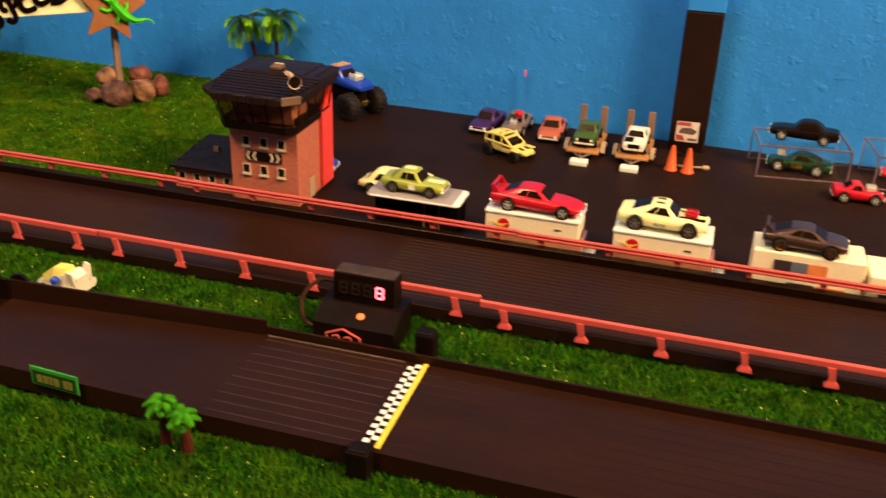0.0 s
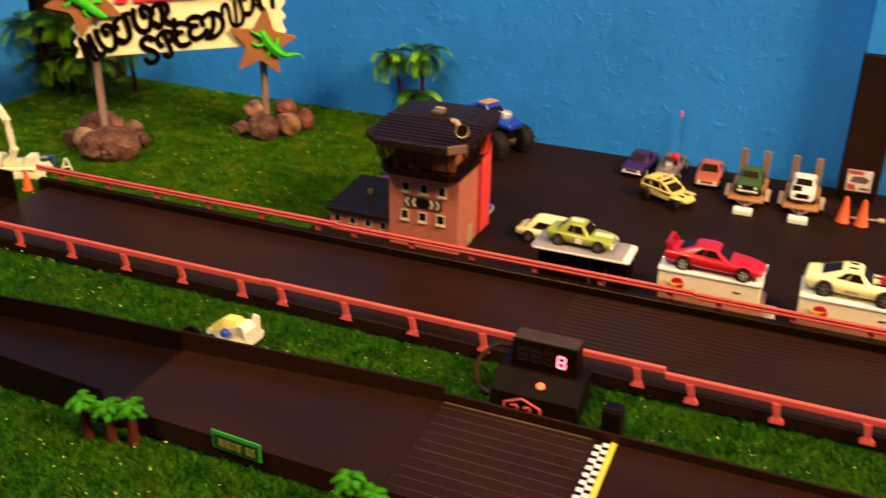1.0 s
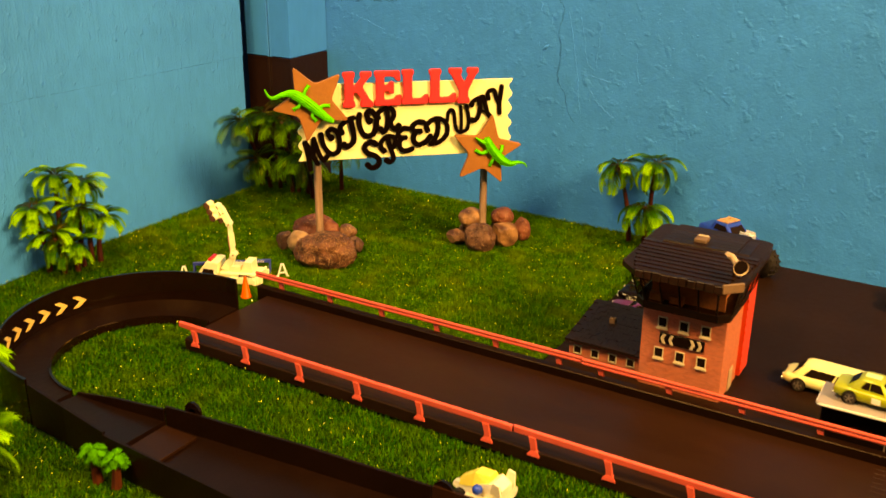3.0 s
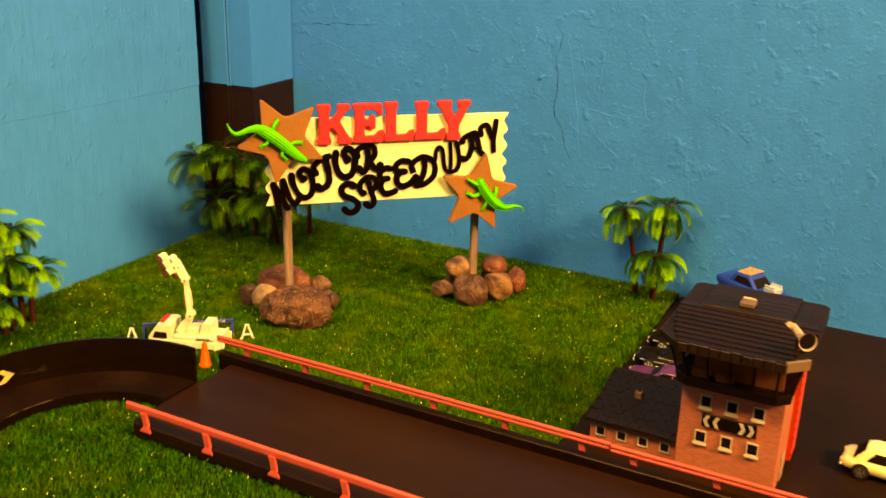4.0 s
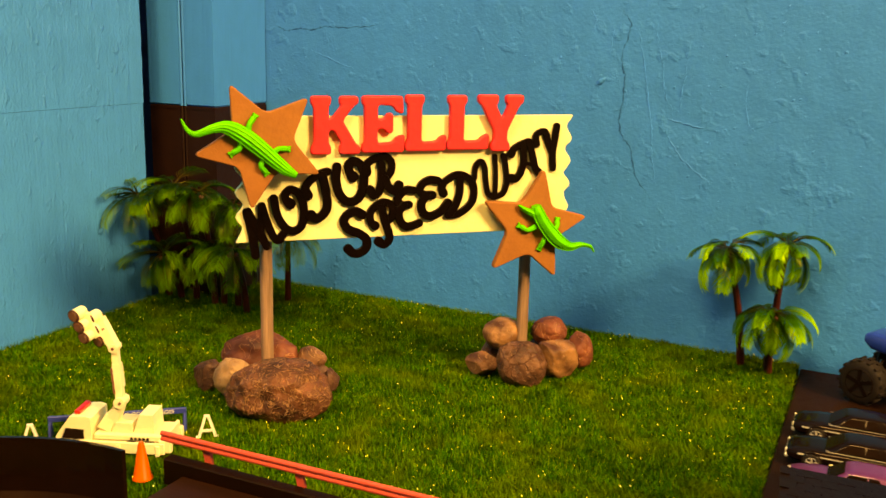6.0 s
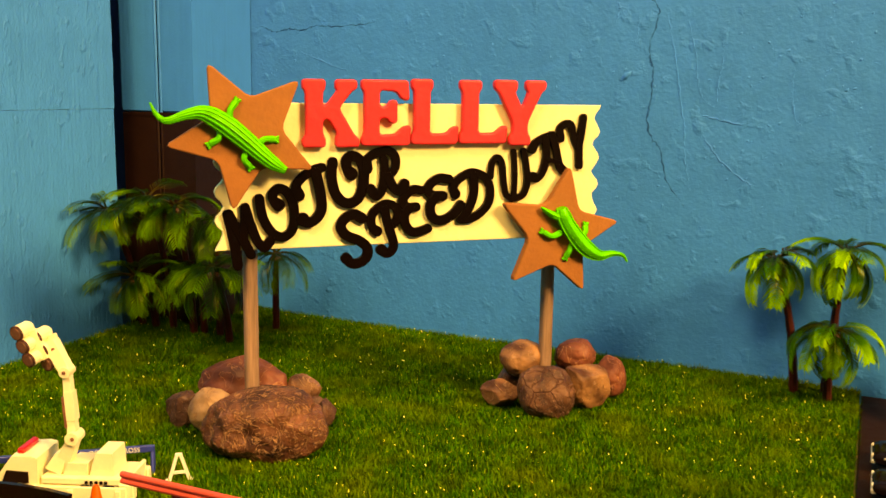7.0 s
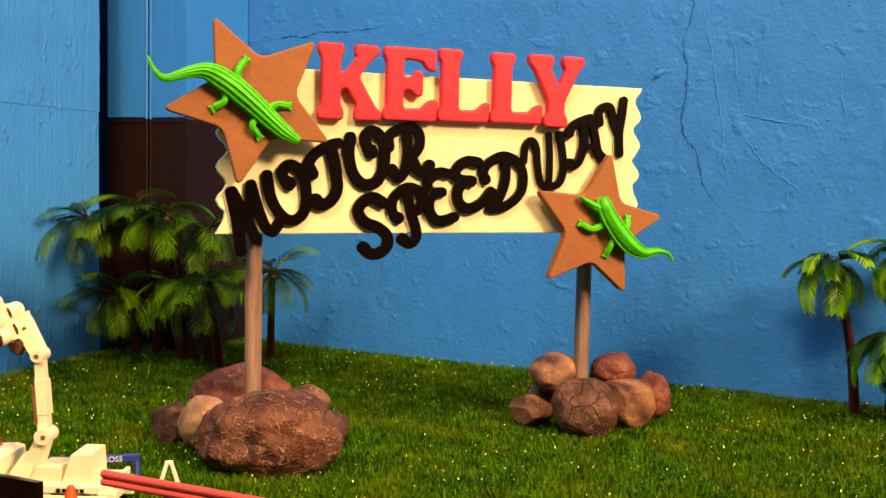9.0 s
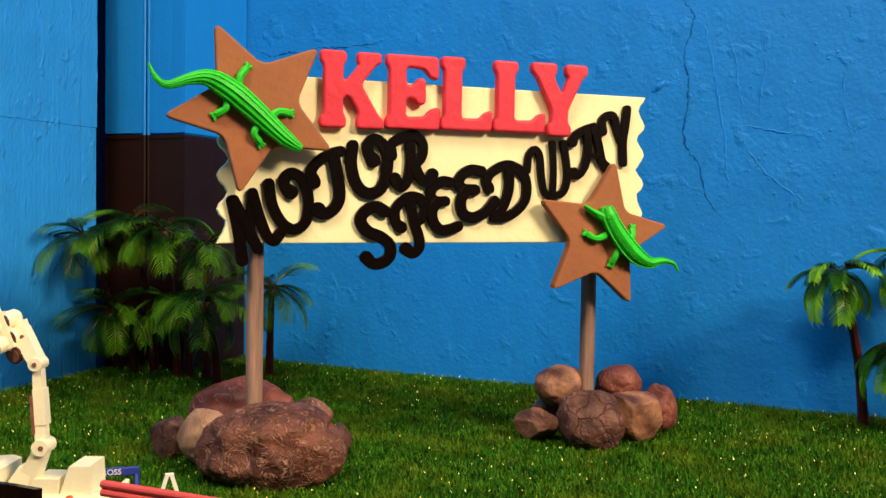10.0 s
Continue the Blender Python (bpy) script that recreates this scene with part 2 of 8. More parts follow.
def stone(name, dark, mid, vein, scale, vein_scale, vein_width, bump, bands=0.0, cracks=0.0):
    """Rock: mottled, with fine pale veins, flat bands or a net of cracks."""
    m = bpy.data.materials.new(name)
    nodes, links, bsdf = nodes_of(m)
    coord = nodes.new("ShaderNodeTexCoord")
    big = nodes.new("ShaderNodeTexNoise")
    big.inputs["Scale"].default_value, big.inputs["Detail"].default_value = scale, 8.0
    links.new(coord.outputs["Object"], big.inputs["Vector"])
    ramp = nodes.new("ShaderNodeValToRGB")
    ramp.color_ramp.elements[0].position, ramp.color_ramp.elements[1].position = 0.35, 0.68
    ramp.color_ramp.elements[0].color, ramp.color_ramp.elements[1].color = (*dark, 1), (*mid, 1)
    source = big.outputs["Fac"]
    if bands:
        wave = nodes.new("ShaderNodeTexWave")
        wave.bands_direction = "DIAGONAL"
        wave.inputs["Scale"].default_value, wave.inputs["Distortion"].default_value = bands, 3.0
        wave.inputs["Detail"].default_value, wave.inputs["Detail Scale"].default_value = 3.0, 0.8
        links.new(coord.outputs["Object"], wave.inputs["Vector"])
        avg = nodes.new("ShaderNodeMath")
        avg.operation = "MULTIPLY_ADD"
        avg.inputs[1].default_value = 0.24
        links.new(wave.outputs["Fac"], avg.inputs[0])
        half = nodes.new("ShaderNodeMath")
        half.operation = "MULTIPLY"
        half.inputs[1].default_value = 0.78
        links.new(source, half.inputs[0])
        links.new(half.outputs[0], avg.inputs[2])
        source = avg.outputs[0]
    links.new(source, ramp.inputs["Fac"])
    # veins: a thin band of a warped noise
    warp = nodes.new("ShaderNodeTexNoise")
    warp.inputs["Scale"].default_value, warp.inputs["Detail"].default_value, warp.inputs["Distortion"].default_value = vein_scale, 3.0, 1.6
    links.new(coord.outputs["Object"], warp.inputs["Vector"])
    off = nodes.new("ShaderNodeMath")
    off.operation = "SUBTRACT"
    off.inputs[1].default_value = 0.5
    links.new(warp.outputs["Fac"], off.inputs[0])
    ab = nodes.new("ShaderNodeMath")
    ab.operation = "ABSOLUTE"
    links.new(off.outputs[0], ab.inputs[0])
    line = nodes.new("ShaderNodeMapRange")
    line.inputs["From Min"].default_value, line.inputs["From Max"].default_value = 0.0, vein_width
    line.inputs["To Min"].default_value, line.inputs["To Max"].default_value = 0.75, 0.0
    links.new(ab.outputs[0], line.inputs["Value"])
    mix = nodes.new("ShaderNodeMix")
    mix.data_type = "RGBA"
    mix.inputs["B"].default_value = (*vein, 1)
    mix.inputs[7].default_value = (*vein, 1)
    links.new(line.outputs["Result"], mix.inputs["Factor"])
    links.new(ramp.outputs["Color"], mix.inputs[6])
    relief = []
    tint = mix.outputs[2]
    if cracks:
        bend = nodes.new("ShaderNodeVectorMath")
        bend.operation = "MULTIPLY_ADD"
        bend.inputs[1].default_value = (0.008, 0.008, 0.008)
        links.new(big.outputs["Color"], bend.inputs[0])
        links.new(coord.outputs["Object"], bend.inputs[2])
        cell = nodes.new("ShaderNodeTexVoronoi")
        cell.feature = "DISTANCE_TO_EDGE"
        cell.inputs["Scale"].default_value = cracks
        links.new(bend.outputs[0], cell.inputs["Vector"])
        edge = nodes.new("ShaderNodeMapRange")
        edge.inputs["From Min"].default_value, edge.inputs["From Max"].default_value = 0.0, 0.035
        links.new(cell.outputs["Distance"], edge.inputs["Value"])
        dim = nodes.new("ShaderNodeMix")
        dim.data_type = "RGBA"
        dim.inputs[6].default_value = (*[c * 2.3 for c in dark], 1)
        links.new(edge.outputs["Result"], dim.inputs["Factor"])
        links.new(tint, dim.inputs[7])
        tint = dim.outputs[2]
        relief.append((edge.outputs["Result"], 0.6))
    links.new(tint, bsdf.inputs["Base Color"])
    b = nodes.new("ShaderNodeBump")
    b.inputs["Strength"].default_value, b.inputs["Distance"].default_value = 1.0, bump
    fine = nodes.new("ShaderNodeTexNoise")
    fine.inputs["Scale"].default_value, fine.inputs["Detail"].default_value = scale * 3, 6.0
    links.new(coord.outputs["Object"], fine.inputs["Vector"])
    links.new(height_stack(nodes, links, [(fine.outputs["Fac"], 1.0), (line.outputs["Result"], 0.35)] + relief), b.inputs["Height"])
    links.new(b.outputs["Normal"], bsdf.inputs["Normal"])
    bsdf.inputs["Roughness"].default_value = 0.5
    bsdf.inputs["Specular IOR Level"].default_value = 0.25
    return m


BLUE = (0.019, 0.212, 0.69)
CANVAS_BLUE = (0.028, 0.240, 0.70)
m_wall = rough_paint("blue_plaster", BLUE, [("noise", 26, (1, 1, 0.8), 5, 0.3, 0.75, 0.50), ("noise", 80, (1, 1, 1), 4, 0.58, 0.76, 0.30), ("noise", 420, (1, 1, 1), 3, 0.2, 0.8, 0.11),
                                            ("voronoi", 60, (1, 1, 1), 0, 0.13, 0.0, 0.10)], 0.0018)
m_panel = rough_paint("blue_canvas", CANVAS_BLUE, [("noise", 260, (1, 1, 0.03), 3, 0.3, 0.7, 0.22), ("noise", 170, (1, 1, 0.5), 4, 0.60, 0.74, 0.5), ("noise", 520, (1, 1, 0.6), 3, 0.2, 0.8, 0.26)], 0.0012)
m_trim_blue = rough_paint("blue_gloss", BLUE, [("noise", 160, (1, 1, 0.06), 4, 0.3, 0.7, 0.5), ("noise", 500, (1, 1, 1), 3, 0.2, 0.8, 0.2)], 0.0004, 0.5, 0.3, depth=0.1)
m_black_paint = paint("black_brown_paint", (0.014, 0.0045, 0.0028), 0.55, spec=0.15, vary=0.3, scale=20, bump=0.0003, bump_scale=200)
m_room = paint("room_paint", (0.30, 0.27, 0.22), 0.8, vary=0.06, scale=2)
m_carpet = paint("grey_carpet", (0.16, 0.15, 0.14), 0.95, vary=0.3, scale=40)
m_board = paint("black_board", (0.013, 0.0050, 0.0030), 0.6, spec=0.12, spec_tint=(1.0, 0.66, 0.45), vary=0.3, scale=22, bump=0.0002, bump_scale=900)
m_wood_table = paint("table_wood", (0.25, 0.16, 0.09), 0.55, vary=0.3, scale=12, stretch=(0.15, 1, 1))
m_turf = paint("turf_base", (0.004, 0.014, 0.001), 0.9, spec=0.1, vary=0.5, scale=35, bump=0.002, bump_scale=700)
m_track = paint("black_track_plastic", (0.0075, 0.0027, 0.0015), 0.36, spec=0.12, spec_tint=(1.0, 0.72, 0.52), vary=0.3, scale=35, bump=0.00012, bump_scale=500, rough_vary=0.08)
m_track_wall = paint("glossy_black_plastic", (0.0070, 0.0026, 0.0015), 0.14, spec=0.36, spec_tint=(1.0, 0.72, 0.52), vary=0.3, scale=30, bump=0.0001, bump_scale=250, rough_vary=0.08)
m_road = paint("road_plastic", (0.018, 0.0062, 0.0032), 0.36, spec=0.13, spec_tint=(1.0, 0.72, 0.52), vary=0.3, scale=28, bump=0.0001, bump_scale=800, stretch=(0.3, 1, 1), rough_vary=0.12)
# ribs lighter than the road: their glints are put into the colour
m_rib = paint("glint_rib_plastic", (0.036, 0.017, 0.012), 0.36, spec=0.2, vary=0.8, scale=110, stretch=(0.3, 1, 1))
m_rib_dim = paint("dull_rib_plastic", (0.026, 0.011, 0.007), 0.42, spec=0.16, vary=0.5, scale=60, stretch=(0.2, 1, 1))
# light tone painted for the glint on the track's edge
m_edge_glint = paint("edge_glint_plastic", (0.12, 0.075, 0.052), 0.35, spec=0.3, vary=0.8, scale=90, stretch=(0.3, 1, 1))
m_orange = paint("orange_rail_plastic", (0.56, 0.080, 0.068), 0.42, spec=0.3, vary=0.12, scale=50, bump=0.0001)
m_cone = paint("orange_cone_plastic", (0.60, 0.085, 0.014), 0.45, spec=0.3, vary=0.12, scale=80)
m_arrow = paint("pale_yellow_sticker", (0.72, 0.46, 0.17), 0.5, spec=0.2, vary=0.12, scale=120)
m_white = paint("white_plastic", (0.78, 0.75, 0.68), 0.4, vary=0.06, scale=60)
m_yellow = paint("yellow_paint", (0.80, 0.52, 0.04), 0.5, vary=0.15, scale=120)
m_black = paint("black_plastic", (0.0065, 0.0028, 0.0018), 0.45, spec=0.09, vary=0.3, scale=60)
m_rubber = paint("black_rubber", (0.012, 0.008, 0.007), 0.7, spec=0.2, vary=0.3, scale=200)
m_chrome = paint("chrome", (0.82, 0.80, 0.76), 0.16, metal=1.0, vary=0.1, scale=100)
m_glass_dark = paint("dark_glass", (0.012, 0.006, 0.004), 0.2, spec=0.07, vary=0.2, scale=60)
m_acrylic = clear("clear_acrylic")


# ---- the room ----
WALL_Y, WALL_X, WALL_SLOPE = 1.003, -0.926, -0.018


def wall_y(x):
    """The back wall runs very slightly towards the viewer."""
    return WALL_Y + WALL_SLOPE * (x + 0.876)


structure("wall_north", loft([[(x, wall_y(x), z), (x, wall_y(x) + 0.16, z), (x, wall_y(x) + 0.16, z + 2.5), (x, wall_y(x), z + 2.5)] for x, z in ((-1.2, -0.85), (2.6, -0.85))]), m_wall, "rough plaster wall painted bright blue", "wall")
structure("wall_west", box(WALL_X - 0.1, WALL_X, -2.4, 0.905, -0.85, 1.65), m_room, "painted room wall behind the blue panel", "wall")
structure("wall_south", box(-1.2, 2.6, -2.52, -2.4, -0.85, 1.65), m_room, "plain painted room wall", "wall")
structure("wall_east", box(2.5, 2.62, -2.4, wall_y(2.62) - 0.001, -0.85, 1.65), m_room, "plain painted room wall", "wall")
structure("floor", box(-1.2, 2.6, -2.5, 1.1, -0.95, -0.85), m_carpet, "grey carpeted room floor", "floor")
structure("ceiling", box(-1.2, 2.6, -2.5, 1.1, 1.65, 1.75), m_room, "plain painted ceiling", "ceiling")


def wavy_panel(x, y0, y1, z0, z1, thick):
    """The painted canvas-like panel: slightly wavy, its lower sheet lapped under the upper one at a seam."""
    b = bmesh.new()
    ny, nz = 90, 70
    rows = []
    for j in range(nz + 1):
        z = z0 + (z1 - z0) * j / nz
        row = []
        for i in range(ny + 1):
            y = y0 + (y1 - y0) * i / ny
            fold = math.exp(-((z - 0.195) / 0.022) ** 2)
            w = 0.00025 * noise.noise((y * 6, z * 5, 1.3)) + fold * (0.0011 * noise.noise((y * 9, z * 60, 4.0)) + 0.0005 * noise.noise((y * 25, z * 90, 2.0)))
            row.append(b.verts.new((x + w, y, z)))
        rows.append(row)
    for r0, r1 in zip(rows, rows[1:]):
        for i in range(ny):
            b.faces.new((r0[i], r0[i + 1], r1[i + 1], r1[i]))
    ext = bmesh.ops.extrude_face_region(b, geom=b.faces[:])
    bmesh.ops.translate(b, vec=(-thick, 0, 0), verts=[v for v in ext["geom"] if isinstance(v, bmesh.types.BMVert)])
    return b


panel = thing("wall_panel", pose(0, 0, 0), "painted blue canvas panel with a lapped seam", "wall panel", kind="structure")
part("lower_sheet", wavy_panel(WALL_X + 0.0048, -1.2, 0.9038, -0.05, 0.158, 0.003), m_panel, panel, smooth=True)
part("upper_sheet", wavy_panel(WALL_X + 0.00495, -1.2, 0.9045, 0.1582, 0.62, 0.003), m_panel, panel, smooth=True)
part("top_sheet", wavy_panel(WALL_X + 0.00495, -1.2, 0.9045, 0.6204, 1.6, 0.003), m_panel, panel, smooth=True)
part("edge_strip", box(WALL_X - 0.060, WALL_X - 0.048, 0.9055, 0.931, -0.05, 1.6, 0.001), m_trim_blue, panel, "recessed blue strip in the gap")

# the boxed-in corner post, black at the foot and blue above
post = thing("corner_post", pose(0, 0, 0), "boxed corner post, blue with a black painted foot", "post", kind="structure")


def prism(outline, z0, z1):
    """An upright prism with slightly worn edges."""
    return slab(outline, z0, z1, 0.0012, 1)


LEFT_FACE = [(-0.9365, 0.929), (-0.9065, 0.929), (-0.9065, WALL_Y - 0.001), (-0.9365, WALL_Y - 0.001)]
RIGHT_FACE = [(-0.9015, 0.930), (-0.874, 0.930), (-0.8775, WALL_Y - 0.001), (-0.9015, WALL_Y - 0.001)]
for nm, z0, z1, mt in (("post_foot", -0.05, 0.1555, m_black_paint), ("post_upper", 0.1555, 1.64, m_trim_blue)):
    part(nm, prism(LEFT_FACE, z0, z1), mt, post)
    part(nm, prism(RIGHT_FACE, z0, z1), mt, post)
    part("corner_bead", tube([(-0.9056, 0.9300, z0), (-0.9056, 0.9300, z1)], 0.0011, 6), mt, post)
    part("corner_bead", tube([(-0.9026, 0.9305, z0), (-0.9026, 0.9305, z1)], 0.0011, 6), mt, post)
rng = random.Random(15)
for x0, x1, y in ((-0.936, -0.9068, 0.9288), (-0.9012, -0.8745, 0.9298)):   # the ragged brush line between the two paints
    b = bmesh.new()
    n = 22
    rows = [[], [], [], []]
    for k in range(n + 1):
        x = x0 + (x1 - x0) * k / n
        z = 0.1552 + 0.0010 * noise.noise((x * 160, 0.3, 0)) + rng.uniform(-0.0002, 0.0002)
        for row, (dy, zz) in zip(rows, ((0.0, 0.153), (0.0, z), (0.0004, z), (0.0004, 0.153))):
            row.append(b.verts.new((x, y + dy - 0.0003, zz)))
    for r0, r1 in zip(rows, rows[1:]):
        for k in range(n):
            b.faces.new((r0[k], r0[k + 1], r1[k + 1], r1[k]))
    part("paint_edge", b, m_black_paint, post)

# the second boxed column further along the wall
col = thing("wall_column", pose(0, 0, 0), "boxed wall column, blue with a black painted foot", "column", kind="structure")
part("column_foot", box(-0.0335, 0.001, 0.959, 0.986, -0.05, 0.1345, 0.0012), m_black_paint, col)
part("column_upper", box(-0.0335, 0.001, 0.959, 0.986, 0.1345, 1.64, 0.0012), m_trim_blue, col)

# raised cracks, drips and crumbs on the blue wall
rng = random.Random(5)


def on_face(p):
    """Marks drawn on a plane 14 mm further back, brought onto the wall's face."""
    return (-0.47 + (p[0] + 0.47) * 0.972, 0.14 + (p[1] - 0.14) * 0.972)


def plaster_run(points, r, proud):
    """A thin broken ridge along a line of the wall."""
    path = smooth_line([(x, wall_y(x) + r * 0.55 * (1 - proud), z) for x, z in map(on_face, points)], 9)
    path = [p + Vector((rng.uniform(-0.0006, 0.0006), 0, rng.uniform(-0.0006, 0.0006))) for p in path]
    n = len(path)
    return tube(path, [r * (0.35 + 0.75 * abs(math.sin(math.pi * (i + 0.5) / n)) ** 0.4) * rng.uniform(0.45, 1.35) for i in range(n)], 6)


marks = thing("plaster_marks", pose(0, 0, 0), "raised cracks and drips in the blue plaster", "plaster", kind="structure")


# darker blue painted for the shade inside the open cracks
m_crack = paint("crack_shade_paint", (0.008, 0.090, 0.300), 0.8, spec=0.1, vary=0.5, scale=120)


def crack(r, *line, open_crack=False):
    part("crack", plaster_run(line, r, 0.25 if open_crack else 0.5), m_crack if open_crack else m_wall, marks, "crack with its inner shade painted dark" if open_crack else "", smooth=True)


crack(0.00056, (-0.582, 0.236), (-0.575, 0.228), (-0.576, 0.219), (-0.580, 0.203), (-0.577, 0.191), (-0.577, 0.173), (-0.579, 0.159), (-0.576, 0.147), (-0.570, 0.140), (-0.564, 0.119), (-0.552, 0.103), open_crack=True)
crack(0.00048, (-0.570, 0.226), (-0.563, 0.198), (-0.559, 0.173), (-0.555, 0.154), (-0.554, 0.136), (-0.549, 0.115))
crack(0.00040, (-0.556, 0.221), (-0.550, 0.198), (-0.548, 0.182), (-0.543, 0.171), (-0.536, 0.167))
crack(0.00048, (-0.534, 0.209), (-0.534, 0.193), (-0.536, 0.180), (-0.536, 0.169))
crack(0.00064, (-0.544, 0.162), (-0.532, 0.159), (-0.519, 0.157))
crack(0.00048, (-0.543, 0.150), (-0.536, 0.139), (-0.521, 0.125), (-0.510, 0.119))
crack(0.00048, (-0.492, 0.187), (-0.491, 0.167), (-0.485, 0.156))
crack(0.00056, (-0.603, 0.234), (-0.600, 0.229), (-0.602, 0.220))
crack(0.00048, (-0.587, 0.222), (-0.589, 0.208))
crack(0.00062, (-0.880, 0.221), (-0.867, 0.217), (-0.854, 0.219), (-0.841, 0.218), (-0.828, 0.221), (-0.812, 0.220), (-0.781, 0.222), open_crack=True)
crack(0.00048, (-0.844, 0.202), (-0.825, 0.195), (-0.803, 0.188))


def crumb(b, x, z, r):
    s = bmesh.ops.create_icosphere(b, subdivisions=1, radius=r)
    for v in s["verts"]:
        v.co *= rng.uniform(0.75, 1.2)
    bmesh.ops.transform(b, matrix=Matrix.LocRotScale((on_face((x, z))[0], wall_y(x), on_face((x, z))[1]), Euler((0, rng.uniform(0, 3), 0)), (rng.uniform(0.8, 2.0), 0.55, 1)), verts=s["verts"])


b = bmesh.new()
CLUSTERS = [(-0.594, 0.186, 0.004, 6), (-0.512, 0.189, 0.016, 16), (-0.505, 0.204, 0.006, 7), (-0.471, 0.219, 0.022, 34), (-0.514, 0.135, 0.016, 22), (-0.573, 0.106, 0.010, 8), (-0.462, 0.176, 0.006, 6),
            (-0.694, 0.204, 0.012, 8), (-0.649, 0.209, 0.012, 8), (-0.868, 0.187, 0.010, 26), (-0.577, 0.175, 0.006, 8), (-0.35, 0.2, 0.05, 26), (-0.2, 0.12, 0.06, 26), (0.12, 0.15, 0.06, 26)]
for cx, cz, spread, count in CLUSTERS:
    for k in range(int(count * 0.7)):
        crumb(b, cx + rng.gauss(0, spread), cz + rng.gauss(0, spread * 0.8), rng.uniform(0.0004, 0.0010))
crumb(b, -0.594, 0.186, 0.0024)
for k in range(40):
    crumb(b, rng.uniform(-0.86, 0.4), rng.uniform(0.04, 0.34), rng.uniform(0.0004, 0.0009))
tagged(part("plaster_lumps", b, m_wall, marks, smooth=True), kind="stuff")

# ---- the table, its black board and the turf ----
TURF_X, ROAD_BACK = -0.440, 0.667
table = thing("display_table", pose(0, 0, 0), "wooden display table carrying the toy race track", "table")
part("tabletop", box(WALL_X + 0.012, 2.0, 0.02, wall_y(2.0) - 0.003, -0.035, -0.0065, 0.002), m_wood_table, table)
for lx, ly in ((-0.86, 0.08), (1.9, 0.08), (-0.86, 0.9), (1.9, 0.9)):
    part("leg", box(lx - 0.03, lx + 0.03, ly - 0.03, ly + 0.03, -0.85, -0.035, 0.003), m_wood_table, table)
structure("pit_board", slab([(TURF_X, ROAD_BACK), (1.98, ROAD_BACK), (1.98, wall_y(1.98) - 0.002), (TURF_X, wall_y(TURF_X) - 0.002)], -0.006, 0.0, 0.0008, 1), m_board, "matte black board under the parked toy cars", "board")


def turf_z(x, y):
    """The turf curls up along the walls."""
    back = np.clip((y - 0.885) / 0.09, 0, 1) * np.where(x < TURF_X + 0.0005, 1, 0)
    side = 1.7 * np.clip((-0.80 - x) / 0.11, 0, 1) * np.clip((y - 0.48) / 0.20, 0, 1)
    corner = np.clip((-0.80 - x) / 0.12, 0, 1) * np.clip((y - 0.78) / 0.14, 0, 1)
    return 0.0044 * np.maximum(back, side) + 0.0020 * corner


def turf_backing():
    """A closed sheet that follows the turf's height."""
    b = bmesh.new()
    xs = list(np.linspace(WALL_X + 0.012, TURF_X - 0.001, 41)) + [TURF_X - 0.0009, -0.2, 0.2, 0.9, 1.98]
    ys = [0.03, 0.2, 0.4, 0.5, 0.55, 0.60, ROAD_BACK - 0.001] + list(np.linspace(0.68, 0.90, 12)) + [0.929, 0.965, WALL_Y - 0.0095]
    grid = {}

    def vert(i, j, top):
        if (i, j, top) not in grid:
            x, y = float(xs[i]), float(ys[j])
            if j == len(ys) - 1:
                y = wall_y(x) - 0.002
            grid[i, j, top] = b.verts.new((x, y, float(turf_z(x, y)) - 0.0025 if top else -0.0062))
        return grid[i, j, top]
    cells = {(i, j) for i in range(len(xs) - 1) for j in range(len(ys) - 1)
             if not (i >= 40 and ys[j] > ROAD_BACK - 0.002) and not (xs[i] < -0.8735 and ys[j] > 0.9285)}
    for i, j in cells:
        for top in (True, False):
            q = [vert(i, j, top), vert(i + 1, j, top), vert(i + 1, j + 1, top), vert(i, j + 1, top)]
            b.faces.new(q if top else q[::-1])
        for di, dj, p0, p1 in ((-1, 0, (0, 1), (0, 0)), (1, 0, (1, 0), (1, 1)), (0, -1, (0, 0), (1, 0)), (0, 1, (1, 1), (0, 1))):
            if (i + di, j + dj) not in cells:
                m0, m1 = (i + p0[0], j + p0[1]), (i + p1[0], j + p1[1])
                b.faces.new((vert(*m0, True), vert(*m0, False), vert(*m1, False), vert(*m1, True)))
    return b


structure("ground", turf_backing(), m_turf, "backing of the artificial turf", "turf")


# ---- the race track ----
def channel(stations, thick=0.0018, base=0.0):
    """A track section's floor and its two side walls. Station: left point, right point, floor left and right, wall tops left and right."""
    floor_, left, right = [], [], []
    for (lx, ly), (rx, ry), fl, fr, tl, tr in stations:
        a, c = Vector((lx, ly, 0)), Vector((rx, ry, 0))
        d = (c - a).normalized() * thick
        o0, o1, i0, i1 = a - d * 0.5, c + d * 0.5, a + d * 0.5, c - d * 0.5

        def ring(p, q, zp, zq):
            return [(p.x, p.y, base), (p.x, p.y, zp), (q.x, q.y, zq), (q.x, q.y, base)]
        floor_.append(ring(i0, i1, fl, fr))
        left.append(ring(o0, i0, tl, tl))
        right.append(ring(i1, o1, tr, tr))
    return loft(floor_), loft(left), loft(right)


def add_channel(owner, stations, material, floor_material=None):
    for nm, b in zip(("track_floor", "side_wall", "side_wall"), channel(stations)):
        part(nm, b if nm == "track_floor" else softened(b), (floor_material or material) if nm == "track_floor" else material, owner)


